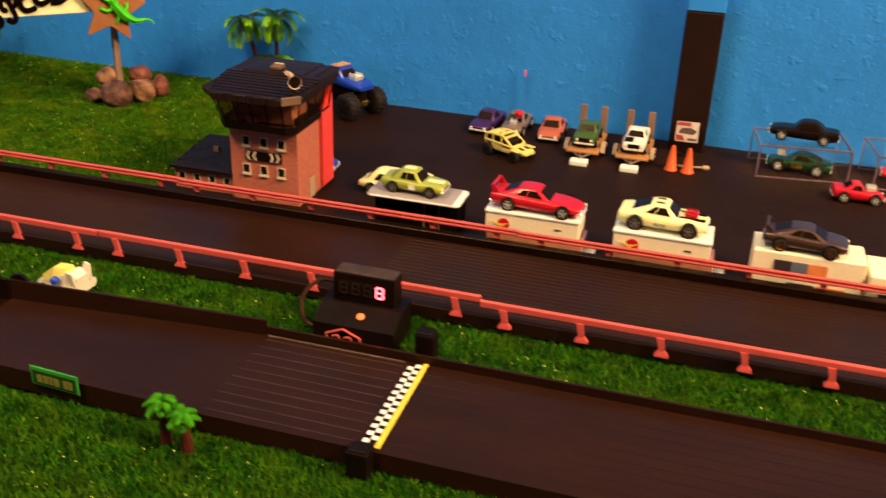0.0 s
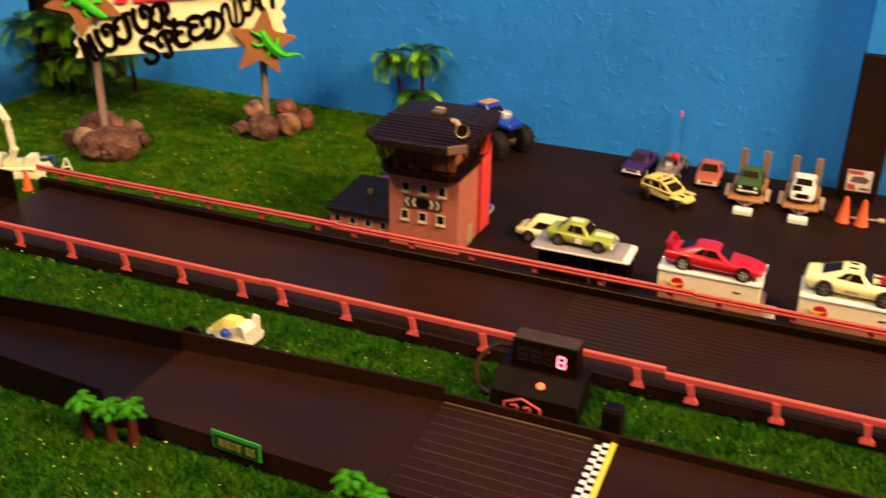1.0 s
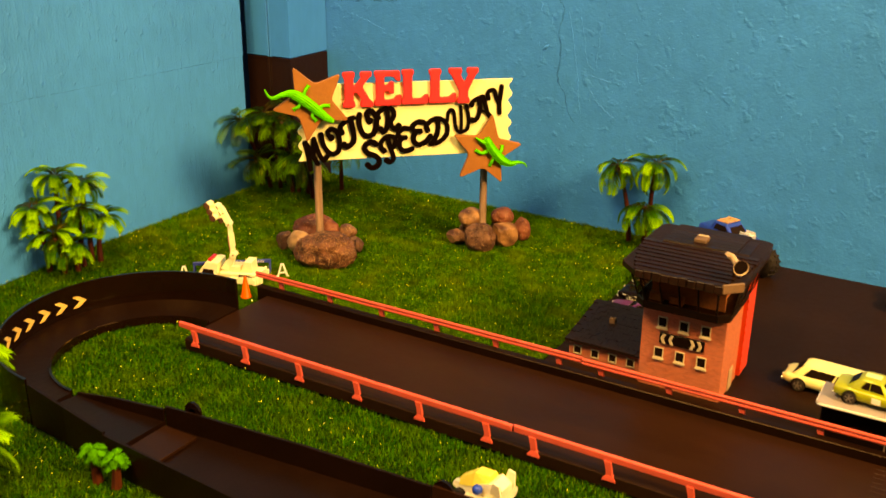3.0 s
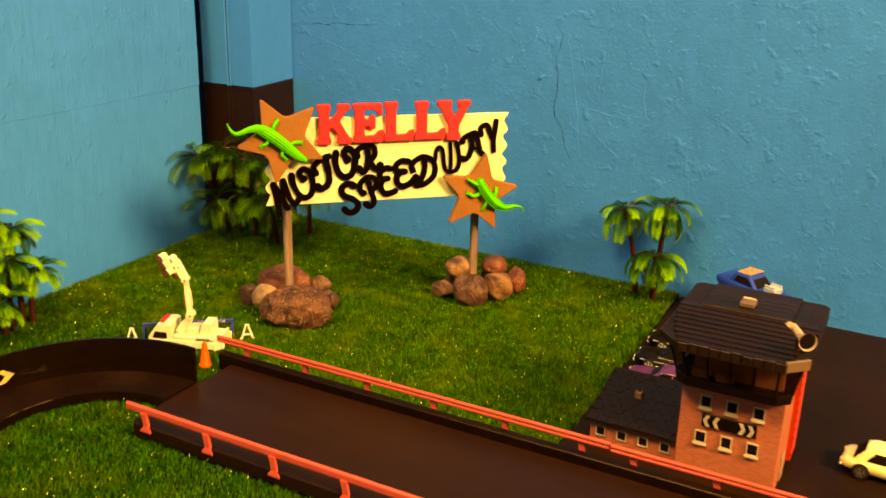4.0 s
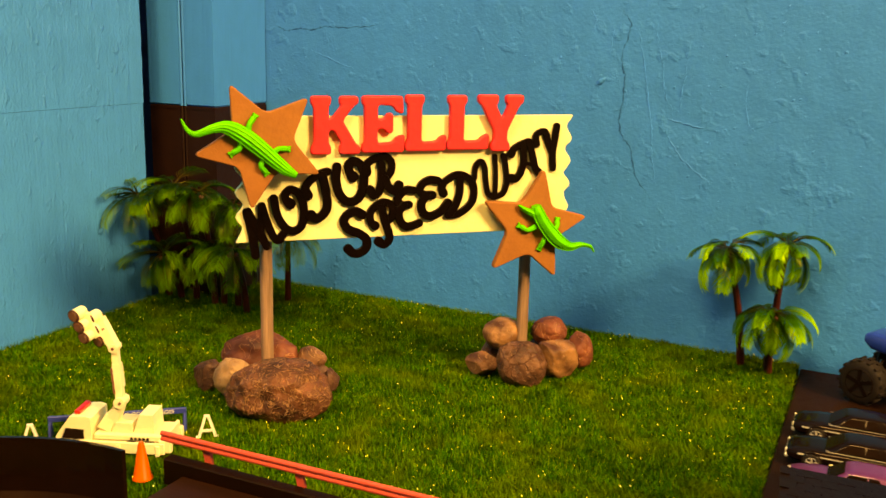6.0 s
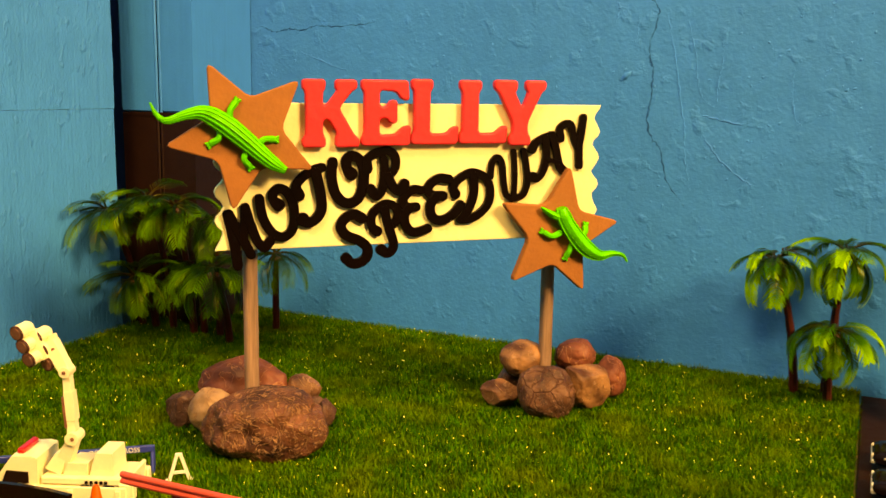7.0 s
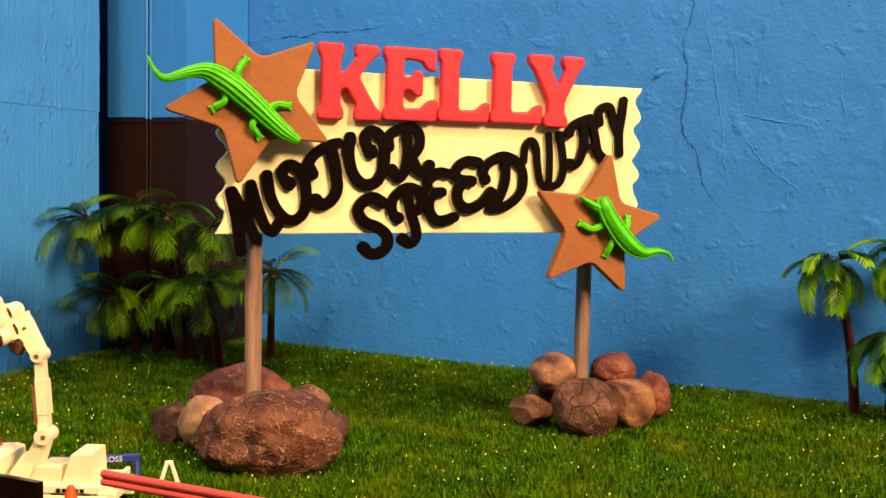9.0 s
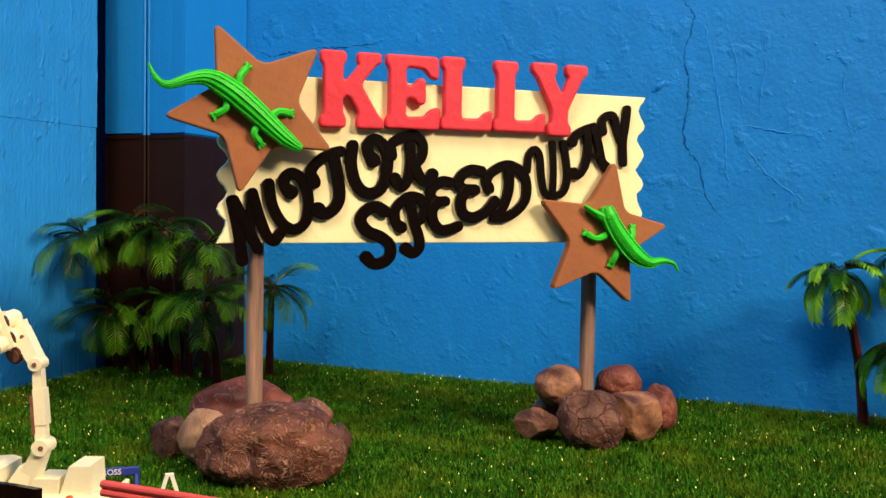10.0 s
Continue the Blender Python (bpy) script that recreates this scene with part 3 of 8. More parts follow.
def softened(b, w=0.0004):
    bmesh.ops.bevel(b, geom=[e for e in b.edges if len(e.link_faces) == 2 and e.calc_face_angle(0) > 0.6], offset=w, segments=1, affect="EDGES")
    return b


LOOP = "sections of the lower track"
CX, CY, R_IN, R_OUT = -0.690, 0.529, 0.067, 0.100
IX, IY = CX - 0.006, CY + 0.004    # the inner lip is not quite concentric
turn = thing("banked_turn", pose(0, 0, 0), "glossy black banked turn with yellow arrow marks", "track section", LOOP)
st = []
for k in range(33):
    a = math.radians(90 + 180 * k / 32)
    rise = math.sin(math.pi * k / 32)
    st.append(((IX + R_IN * math.cos(a), IY + R_IN * math.sin(a)), (CX + R_OUT * math.cos(a), CY + R_OUT * math.sin(a)),
               0.0045, 0.008 + 0.003 * rise, 0.0062, 0.0338 + 0.0026 * rise))
add_channel(turn, st, m_track_wall, m_track)

# yellow arrow marks on the inside of the outer wall, pointing along the turn
for k in range(6):
    a0 = math.radians(171 + 9.4 * k)
    bm = bmesh.new()
    r = R_OUT - 0.0011 - 0.0004
    outline = [(-0.0005, 0.0), (0.0055, 0.0048), (-0.0005, 0.0096), (0.0045, 0.0096), (0.0112, 0.0048), (0.0045, 0.0)]
    def on_wall(s, h, rr):
        a = a0 - s / R_OUT
        return (CX + rr * math.cos(a), CY + rr * math.sin(a), 0.0165 + h)
    front = [bm.verts.new(on_wall(s, h, r)) for s, h in outline]
    back = [bm.verts.new(on_wall(s, h, r + 0.0007)) for s, h in outline]
    for q in (front, back[::-1]):
        bm.faces.new((q[0], q[1], q[4], q[5]))
        bm.faces.new((q[1], q[2], q[3], q[4]))
    for i in range(6):
        bm.faces.new((front[i], front[(i + 1) % 6], back[(i + 1) % 6], back[i]))
    part("arrow_mark", bm, m_arrow, turn, "pale yellow arrow sticker")


def section(name, label, stations, mat):
    t = thing(name, pose(0, 0, 0), label, "track section", LOOP)
    add_channel(t, stations, mat)
    return t


lane = section("track_lane", "narrow black track lane leaving the banked turn", [
    ((-0.6890, 0.466), (-0.6885, 0.429), 0.005, 0.008, 0.0068, 0.031), ((-0.65, 0.466), (-0.65, 0.426), 0.007, 0.009, 0.014, 0.027),
    ((-0.606, 0.468), (-0.606, 0.420), 0.009, 0.010, 0.018, 0.026)], m_track)
funnel = section("funnel_section", "black funnel-shaped track section with high side walls", [
    ((-0.605, 0.469), (-0.605, 0.419), 0.005, 0.005, 0.020, 0.025), ((-0.50, 0.478), (-0.50, 0.414), 0.005, 0.005, 0.021, 0.024),
    ((-0.411, 0.484), (-0.411, 0.4105), 0.0058, 0.0058, 0.0203, 0.022)], m_track)
part("sill_plate", box(-0.604, -0.576, 0.424, 0.466, 0.0052, 0.0078, 0.0004), m_road, funnel)
braking = section("braking_section", "brown-black plastic track section with one high wall", [
    ((-0.4105, 0.485), (-0.4105, 0.4105), 0.0066, 0.0066, 0.0203, 0.0135), ((-0.236, 0.498), (-0.236, 0.4085), 0.0074, 0.0074, 0.0176, 0.0125)], m_road)
straight = section("finish_straight", "brown-black plastic finish straight with fine ribs", [
    ((-0.2355, 0.498), (-0.2355, 0.4085), 0.0080, 0.0080, 0.0135, 0.0110), ((0.70, 0.500), (0.70, 0.4085), 0.0080, 0.0080, 0.0135, 0.0110)], m_road)
for k in range(10):
    y = 0.4165 + 0.0083 * k
    part("rib", box(-0.2342, -0.146, y, y + 0.0006, 0.0078, 0.00825, 0.0001), m_rib, straight)
# thin pale strip in place of the glint at the far wall's foot
part("edge_line", box(-0.2342, -0.146, 0.4952, 0.4958, 0.0079, 0.0088, 0.0001), m_edge_glint, straight, "bright strip painted as a glint along the road's edge")
for k in range(9):
    part("rib", box(-0.1290, 0.70, 0.4205 + 0.0083 * k, 0.4211 + 0.0083 * k, 0.0078, 0.00818, 0.0001), m_road, straight)
for sect, x in ((funnel, -0.586), (braking, -0.4045)):
    y = 0.4735 if x < -0.5 else 0.486
    tab = lathe([(0.0068, 0.0), (0.0068, 0.0022), (0.0025, 0.0022), (0.0025, 0.0)], 18, axis="y")
    bmesh.ops.translate(tab, vec=(x, y, 0.0190 if x < -0.5 else 0.0175), verts=tab.verts)
    part("joint_ear", tab, m_track_wall, sect, smooth=False)

# the finish line: two staggered rows of white checks and a yellow stripe
line = thing("finish_line", pose(-0.1375, 0.414, 0.0082), "checked black and white finish line with a yellow stripe", "finish line")
part("backing", box(-0.0052, 0.0058, 0, 0.083, 0, 0.0003), m_black, line)
part("yellow_stripe", box(0.0026, 0.0056, 0, 0.083, 0.0003, 0.0006), m_yellow, line, "yellow painted stripe")
check = part("white_check", box(-0.0018, 0.0018, -0.0016, 0.0016, 0.0003, 0.0006), m_white, line)
check.location = (-0.0033, 0.0045, 0)
for k in range(1, 24):
    again(check, pose(-0.0033 if k % 2 == 0 else 0.0004, 0.0045 + 0.00325 * k, 0))

# small black gate blocks beside the finish line
for y, h in ((0.4035, 0.015), (0.5125, 0.021)):
    g = thing("gate_block", pose(-0.1385, y, 0), "small black plastic sensor block at the finish line", "sensor", "finish gate blocks")
    part("body", box(-0.006, 0.006, -0.0055, 0.0055, 0, h, 0.0012, seg=2), m_black, g)
    part("cap", box(-0.0045, 0.0045, -0.004, 0.004, h, h + 0.0012, 0.0004), m_black, g)

# the upper straight between the orange rails
upper = thing("upper_straight", pose(0, 0, 0), "wide black plastic road between orange guard rails", "track section")
part("road_slab", box(-0.688, 0.70, 0.5665, 0.6635, 0, 0.0075, 0.0008), m_road, upper)
part("near_side", box(-0.684, 0.70, 0.5625, 0.5662, 0, 0.0090, 0.0004), m_board, upper)
part("far_kerb", box(-0.700, 0.70, 0.6638, 0.6705, 0, 0.0135, 0.0006), m_track, upper)
part("end_plate", box(-0.6895, -0.6885, 0.588, 0.630, 0, 0.0068), m_road, upper)
for k in range(17):
    y = 0.5725 + 0.0053 * k
    part("rib", box(-0.199, 0.70, y, y + 0.0006, 0.0073, 0.00775, 0.0001), m_rib_dim, upper)


# ---- orange guard rails ----
def guard_rail(x0, x1, y, z, feet, side):
    """side -1: the smooth back faces the lower y; +1: the other way round."""
    g = thing("guard_rail", pose(0, 0, 0), "orange plastic guard rail clipped to the road's edge", "guard rail", "orange guard rails")
    beam = bmesh.new()
    for dz in (-0.00135, 0.00135):
        tube([(x0, y - side * 0.0004, z + dz), (x1, y - side * 0.0004, z + dz)], 0.0013, 10, beam)
    merge(beam, box(x0, x1, y + side * 0.0002 - 0.0010, y + side * 0.0002 + 0.0010, z - 0.0021, z + 0.0021, 0.0006, seg=2))
    part("rail_beam", beam, m_orange, g, smooth=False)
    first = None
    for x in [f + 0.0045 for f in feet]:
        if first is None:
            b = loft([[(c - w, -d, h), (c + w, -d, h), (c + w, d, h), (c - w, d, h)] for c, w, d, h in ((0.0, 0.0019, 0.0011, -0.0115), (-0.0006, 0.0019, 0.0011, -0.0070), (-0.0018, 0.0022, 0.0010, -0.0015))])
            merge(b, loft([[(-w, -d, h), (w, -d, h), (w, d, h), (-w, d, h)] for w, d, h in ((0.0042, 0.0019, -0.0140), (0.0040, 0.0018, -0.0128), (0.0022, 0.0013, -0.0105))],))
            bmesh.ops.translate(b, vec=(0, side * 0.0012, 0), verts=b.verts)
            first = part("post", b, m_orange, g)
            first.location = (x, y, z)
        else:
            again(first, pose(x, y, z))
    return g


guard_rail(-0.690, -0.4005, 0.5645, 0.0195, [-0.677 + 0.051 * k for k in range(6)], -1)
guard_rail(-0.3995, -0.119, 0.5645, 0.0200, [-0.389 + 0.050 * k for k in range(6)], -1)
guard_rail(-0.1185, 0.1615, 0.5610, 0.0188, [-0.106 + 0.049 * k for k in range(6)], -1)
guard_rail(-0.708, -0.4005, 0.6735, 0.0200, [-0.685 + 0.0525 * k for k in range(6)], 1)
guard_rail(-0.3995, -0.119, 0.6725, 0.0196, [-0.389 + 0.050 * k for k in range(6)], 1)
guard_rail(-0.1185, 0.1615, 0.6720, 0.0190, [-0.105 + 0.049 * k for k in range(6)], 1)
guard_rail(0.162, 0.44, 0.5645, 0.0195, [0.175 + 0.050 * k for k in range(6)], -1)
guard_rail(0.162, 0.44, 0.6725, 0.0195, [0.175 + 0.050 * k for k in range(6)], 1)


# ---- the big sign ----
m_cream = paint("cream_board", (0.88, 0.81, 0.46), 0.6, spec=0.2, vary=0.07, scale=18, bump=0.0002, bump_scale=300)
m_red = paint("red_letter_paint", (0.62, 0.034, 0.056), 0.45, spec=0.25, vary=0.12, scale=60, bump=0.00025, bump_scale=260)
m_ink = paint("dark_letter_foam", (0.0030, 0.0010, 0.0006), 0.34, spec=0.10, vary=0.3, scale=120, bump=0.0001)
m_starwood = paint("brown_star_paint", (0.30, 0.112, 0.042), 0.65, spec=0.2, vary=0.18, scale=35, bump=0.0002, bump_scale=500)
m_dowel = paint("wooden_dowel", (0.24, 0.145, 0.105), 0.65, spec=0.2, vary=0.7, scale=140, stretch=(1, 1, 0.07), bump=0.0002, bump_scale=400)
m_lizard = paint("bright_green_rubber", (0.045, 0.52, 0.004), 0.42, spec=0.3, vary=0.2, scale=90, bump=0.0003, bump_scale=900)
m_rock_veined = stone("veined_brown_rock", (0.042, 0.015, 0.010), (0.185, 0.068, 0.040), (0.50, 0.260, 0.145), 75, 150, 0.040, 0.0026)
m_rock_dark = stone("dark_brown_rock", (0.036, 0.015, 0.012), (0.125, 0.058, 0.042), (0.28, 0.15, 0.10), 90, 90, 0.014, 0.0012)
m_rock_cracked = stone("cracked_brown_rock", (0.048, 0.019, 0.014), (0.175, 0.078, 0.050), (0.36, 0.19, 0.12), 110, 120, 0.016, 0.0014, cracks=95)
m_rock_red = stone("reddish_rock", (0.052, 0.014, 0.011), (0.215, 0.066, 0.043), (0.42, 0.20, 0.11), 55, 60, 0.014, 0.0009)
m_rock_tan = stone("tan_rock", (0.070, 0.028, 0.018), (0.25, 0.115, 0.066), (0.42, 0.24, 0.14), 80, 40, 0.008, 0.0010, 26)
m_rock_cream = stone("pale_tan_rock", (0.22, 0.125, 0.075), (0.42, 0.255, 0.150), (0.16, 0.07, 0.04), 60, 34, 0.006, 0.0006)
m_rock_striped = stone("striped_rock", (0.075, 0.028, 0.017), (0.34, 0.165, 0.085), (0.42, 0.24, 0.14), 70, 40, 0.004, 0.0010, 30)

# the sign's own axes: x along the board, z up, y into the wall
SIGN = Matrix.Translation((-0.7236, 0.7778, 0)) @ pose(0, 0, 0, 0, 0, 42.16)
sign = thing("speedway_sign", SIGN, "cream sign board with red and dark letters on two dowels", "sign")


def upright(b, depth=0.0):
    """From a drawing in x and y to the sign's face."""
    bmesh.ops.transform(b, matrix=Matrix(((1, 0, 0, 0), (0, 0, -1, -depth), (0, 1, 0, 0), (0, 0, 0, 1))), verts=b.verts)
    return b


def torn_end(x, z0, z1, inward, seed):
    """A wavy cut end of the board."""
    r = random.Random(seed)
    n, out = 5, []
    for i in range(n * 6 + 1):
        t = i / (n * 6)
        out.append((x + inward * 0.0042 * (0.5 - 0.5 * math.cos(t * n * math.tau)) * r.uniform(0.8, 1.2), z0 + (z1 - z0) * t))
    return out


right_end = torn_end(0.192, 0.0965, 0.1675, -1, 1)
left_end = torn_end(-0.0135, 0.0950, 0.1670, 1, 2)
b = slab(right_end + left_end[::-1], -0.0045, 0.0, 0.0006)
part("board", upright(b), m_cream, sign, "cream painted board with wavy cut ends")

for u, n, z0, z1 in ((0.0040, 0.0086, 0.0, 0.165), (0.1675, 0.0086, 0.0, 0.165)):
    part("dowel", tube([(u, n, z0), (u, n, z0 + (z1 - z0) * 0.5), (u, n, z1)], 0.0037, 14), m_dowel, sign, "bare wooden dowel post", smooth=True)


def rounded(poly, r=0.10):
    """Cuts every corner of an outline."""
    out, n = [], len(poly)
    for i in range(n):
        p, a, c = Vector(poly[i]), Vector(poly[i - 1]), Vector(poly[(i + 1) % n])
        da, dc = (a - p), (c - p)
        ra, rc = min(r, da.length * 0.45), min(r, dc.length * 0.45)
        q0, q1 = p + da.normalized() * ra, p + dc.normalized() * rc
        out += [q0, (q0 + q1 + p * 1.2) / 3.2, q1]
    return [(v.x, v.y) for v in out]


# block letters with heavy serifs, in a unit square
BLOCK = {}
BLOCK["K"] = [(0, 0), (0.42, 0), (0.42, 0.14), (0.37, 0.2), (0.37, 0.4), (0.46, 0.42), (0.62, 0.2), (0.58, 0.14), (0.58, 0), (1.02, 0), (1.02, 0.14), (0.94, 0.18),
          (0.66, 0.58), (0.90, 0.84), (0.98, 0.86), (0.98, 1), (0.58, 1), (0.58, 0.86), (0.62, 0.84), (0.44, 0.64), (0.37, 0.62), (0.37, 0.82), (0.42, 0.86), (0.42, 1), (0, 1),
          (0, 0.86), (0.06, 0.82), (0.06, 0.18), (0, 0.14)]
BLOCK["E"] = [(0, 0), (0.97, 0), (1.0, 0.32), (0.82, 0.30), (0.72, 0.19), (0.37, 0.17), (0.37, 0.42), (0.52, 0.42), (0.56, 0.34), (0.72, 0.34), (0.72, 0.70), (0.56, 0.70),
          (0.52, 0.60), (0.37, 0.60), (0.37, 0.84), (0.70, 0.82), (0.80, 0.70), (0.96, 0.68), (0.94, 1), (0, 1), (0, 0.86), (0.06, 0.82), (0.06, 0.18), (0, 0.14)]
BLOCK["L"] = [(0, 0), (0.98, 0), (1.0, 0.30), (0.84, 0.27), (0.76, 0.18), (0.40, 0.17), (0.40, 0.82), (0.46, 0.86), (0.46, 1), (0, 1), (0, 0.86), (0.06, 0.82), (0.06, 0.18), (0, 0.14)]
BLOCK["Y"] = [(0.30, 0), (0.72, 0), (0.72, 0.14), (0.66, 0.18), (0.66, 0.36), (0.92, 0.82), (1.0, 0.86), (1.0, 1), (0.60, 1), (0.60, 0.86), (0.66, 0.82), (0.54, 0.58), (0.40, 0.82),
          (0.45, 0.86), (0.45, 1), (0, 1), (0, 0.86), (0.08, 0.82), (0.36, 0.36), (0.36, 0.18), (0.30, 0.14)]
for ch, u0, u1, z0, z1 in (("K", 0.0288, 0.0570, 0.1455, 0.1788), ("E", 0.0582, 0.0842, 0.1462, 0.1790), ("L", 0.0840, 0.1094, 0.1468, 0.1797),
                           ("L", 0.1096, 0.1362, 0.1472, 0.1796), ("Y", 0.1282, 0.1574, 0.1462, 0.1800)):
    out = rounded([(u0 + x * (u1 - u0), z0 + y * (z1 - z0)) for x, y in BLOCK[ch]], 0.0016)
    lift = 0.0006 * (ch == "Y")
    part("red_letter", upright(slab(out, 0.0002 + lift, 0.0046 + lift, 0.0011, 3)), m_red, sign, "thick red painted letter", smooth=False)

# script letters: place and size on the board, then strokes: half width in steps of 0.09 mm, swelling at both ends, points in hundredths of the letter's box
import itertools

LIFT = itertools.cycle((0.0, 0.00012, 0.00024))


def script_letter(char, u0, u1, z0, z1, strokes):
    """Cut-out strokes with a flat front, a rounded rim and ball ends."""
    bm = bmesh.new()
    lift = next(LIFT)
    for i, (half, swell0, swell1, pts) in enumerate(strokes):
        w = half * 0.000086
        path = smooth_line([(u0 + x / 100 * (u1 - u0), -(0.0008 + lift + 0.00018 * i), z0 + y / 100 * (z1 - z0)) for x, y in pts], 7)
        d0, d1 = (path[0] - path[1]).normalized(), (path[-1] - path[-2]).normalized()
        caps = (0.95, 0.85, 0.62, 0.3)
        path = [path[0] + d0 * (w * swell0 * k) for k in caps] + path + [path[-1] + d1 * (w * swell1 * k) for k in caps[::-1]]
        n = len(path)
        rows = []
        for k, p in enumerate(path):
            t = (path[min(k + 1, n - 1)] - path[max(k - 1, 0)]).normalized()
            side = Vector((t.z, 0, -t.x))
            e0, e1 = min(k, n - 1 - k), 0
            g = (0.30, 0.56, 0.80, 0.96)[e0] if e0 < 4 else 1.0
            g *= 1 + (swell0 - 1) * max(0.0, 1 - max(0, k - 4) / 7) + (swell1 - 1) * max(0.0, 1 - max(0, n - 5 - k) / 7)
            rows.append([p + side * (w * g * a) + Vector((0, -d, 0)) for a, d in
                         ((-1, -0.0008), (-1, 0.0008), (-0.97, 0.00105), (-0.90, 0.0012), (0.90, 0.0012), (0.97, 0.00105), (1, 0.0008), (1, -0.0008))])
        loft(rows, bm)
    part("script_letter", bm, m_ink, sign, "dark brown script letter")


script_letter("M", -0.0074, 0.0127, 0.0879, 0.1165, [(30, 1, 1, [(0, 88), (13, 47), (22, 0)]), (28, 1, 1, [(3, 89), (27, 56), (54, 18)]), (26, 1, 1, [(37, 48), (40, 81), (41, 100)]), (27, 1, 1.1, [(42, 100), (55, 69), (71, 40), (87, 29), (100, 40)])])
script_letter("O", 0.0079, 0.0249, 0.1014, 0.1255, [(28, 1, 1.35, [(0, 80), (10, 40), (38, 8), (69, 0), (95, 16), (100, 57), (84, 89), (58, 100), (39, 90), (41, 76), (55, 66)])])
script_letter("T", 0.0260, 0.0388, 0.1082, 0.1355, [(28, 1.25, 1, [(10, 50), (0, 67), (27, 84), (69, 96), (100, 100)]), (31, 1, 1.3, [(77, 91), (93, 55), (98, 26), (79, 8), (48, 0), (25, 6)])])
script_letter("U", 0.0437, 0.0603, 0.1176, 0.1412, [(31, 1, 1.3, [(4, 87), (0, 54), (13, 19), (42, 0), (76, 5), (95, 29), (100, 66), (87, 91), (62, 100), (45, 89), (49, 73), (60, 62)])])
script_letter("R", 0.0618, 0.0813, 0.1207, 0.1437, [(27, 1.25, 1, [(0, 61), (1, 81), (22, 94), (55, 100), (74, 88), (76, 66), (64, 49), (49, 45)]), (28, 1, 1.15, [(45, 80), (46, 43), (39, 12), (24, 0), (10, 16)]), (29, 1, 1.15, [(56, 43), (70, 20), (87, 11), (100, 26)])])
script_letter("S", 0.0483, 0.0620, 0.0865, 0.1117, [(31, 1.1, 1.1, [(79, 92), (50, 100), (15, 92), (0, 75), (23, 57), (67, 47), (98, 33), (100, 15), (76, 2), (43, 0), (20, 11)])])
script_letter("P", 0.0641, 0.0781, 0.0910, 0.1165, [(27, 1.2, 1, [(21, 46), (4, 54), (0, 73), (15, 88), (50, 100), (86, 96), (100, 81), (91, 63), (72, 55)]), (28, 1, 1.25, [(50, 88), (65, 54), (81, 29), (83, 11), (61, 0), (38, 8)])])
script_letter("E", 0.0807, 0.0940, 0.1018, 0.1237, [(28, 1, 1, [(72, 98), (42, 100), (12, 88), (0, 72), (19, 59), (53, 59)]), (29, 1, 1, [(27, 58), (7, 39), (12, 16), (37, 0), (71, 1), (100, 7)])])
script_letter("E", 0.0941, 0.1119, 0.1074, 0.1293, [(29, 1, 1.1, [(62, 98), (34, 100), (9, 89), (0, 71), (16, 60), (44, 58)]), (30, 1, 1, [(22, 56), (7, 36), (12, 11), (39, 0), (74, 12), (100, 36)])])
script_letter("D", 0.1080, 0.1282, 0.1075, 0.1321, [(27, 1.2, 1, [(5, 55), (0, 69), (13, 86), (49, 100), (84, 90), (100, 66), (97, 35), (74, 13), (48, 2), (21, 0)]), (28, 1, 1, [(55, 92), (55, 55), (44, 26), (27, 4)])])
script_letter("W", 0.1284, 0.1491, 0.1177, 0.1432, [(20, 1, 1, [(0, 48), (3, 75), (17, 87), (30, 75), (35, 40), (43, 11), (59, 0)]), (18, 1, 1, [(61, 99), (65, 57), (65, 18), (61, 0)]), (21, 1, 1, [(62, 1), (89, 9), (100, 35), (96, 69), (88, 100)])])
script_letter("A", 0.1516, 0.1698, 0.1288, 0.1516, [(25, 1.2, 1, [(0, 67), (9, 81), (32, 92), (59, 100)]), (25, 1, 1.35, [(41, 91), (45, 49), (35, 16), (19, 0), (5, 2)]), (25, 1, 1.2, [(60, 100), (75, 65), (86, 31), (100, 17)]), (15, 1, 1, [(50, 42), (81, 37)])])
script_letter("Y", 0.1674, 0.1808, 0.1352, 0.1609, [(24, 1.15, 1, [(3, 57), (0, 77), (25, 87), (48, 84), (60, 61), (80, 38)]), (25, 1, 1, [(100, 100), (93, 67), (85, 38), (89, 0)])])


def star(cu, cz, r_out, r_in, turn, n_front, stretch=1.0):
    pts = []
    for k in range(10):
        a = math.radians(turn + 36 * k)
        r = r_out if k % 2 == 0 else r_in
        pts.append((cu + r * stretch * math.cos(a), cz + r * math.sin(a)))
    return upright(slab(rounded(pts, 0.0030), 0.0, 0.0052, 0.0007), n_front)


part("star", star(0.0006, 0.1522, 0.0374, 0.0176, 116.5, 0.0049), m_starwood, sign, "brown painted wooden star")
part("star", star(0.1656, 0.0996, 0.0368, 0.0168, 80.5, 0.0028), m_starwood, sign, "brown painted wooden star")


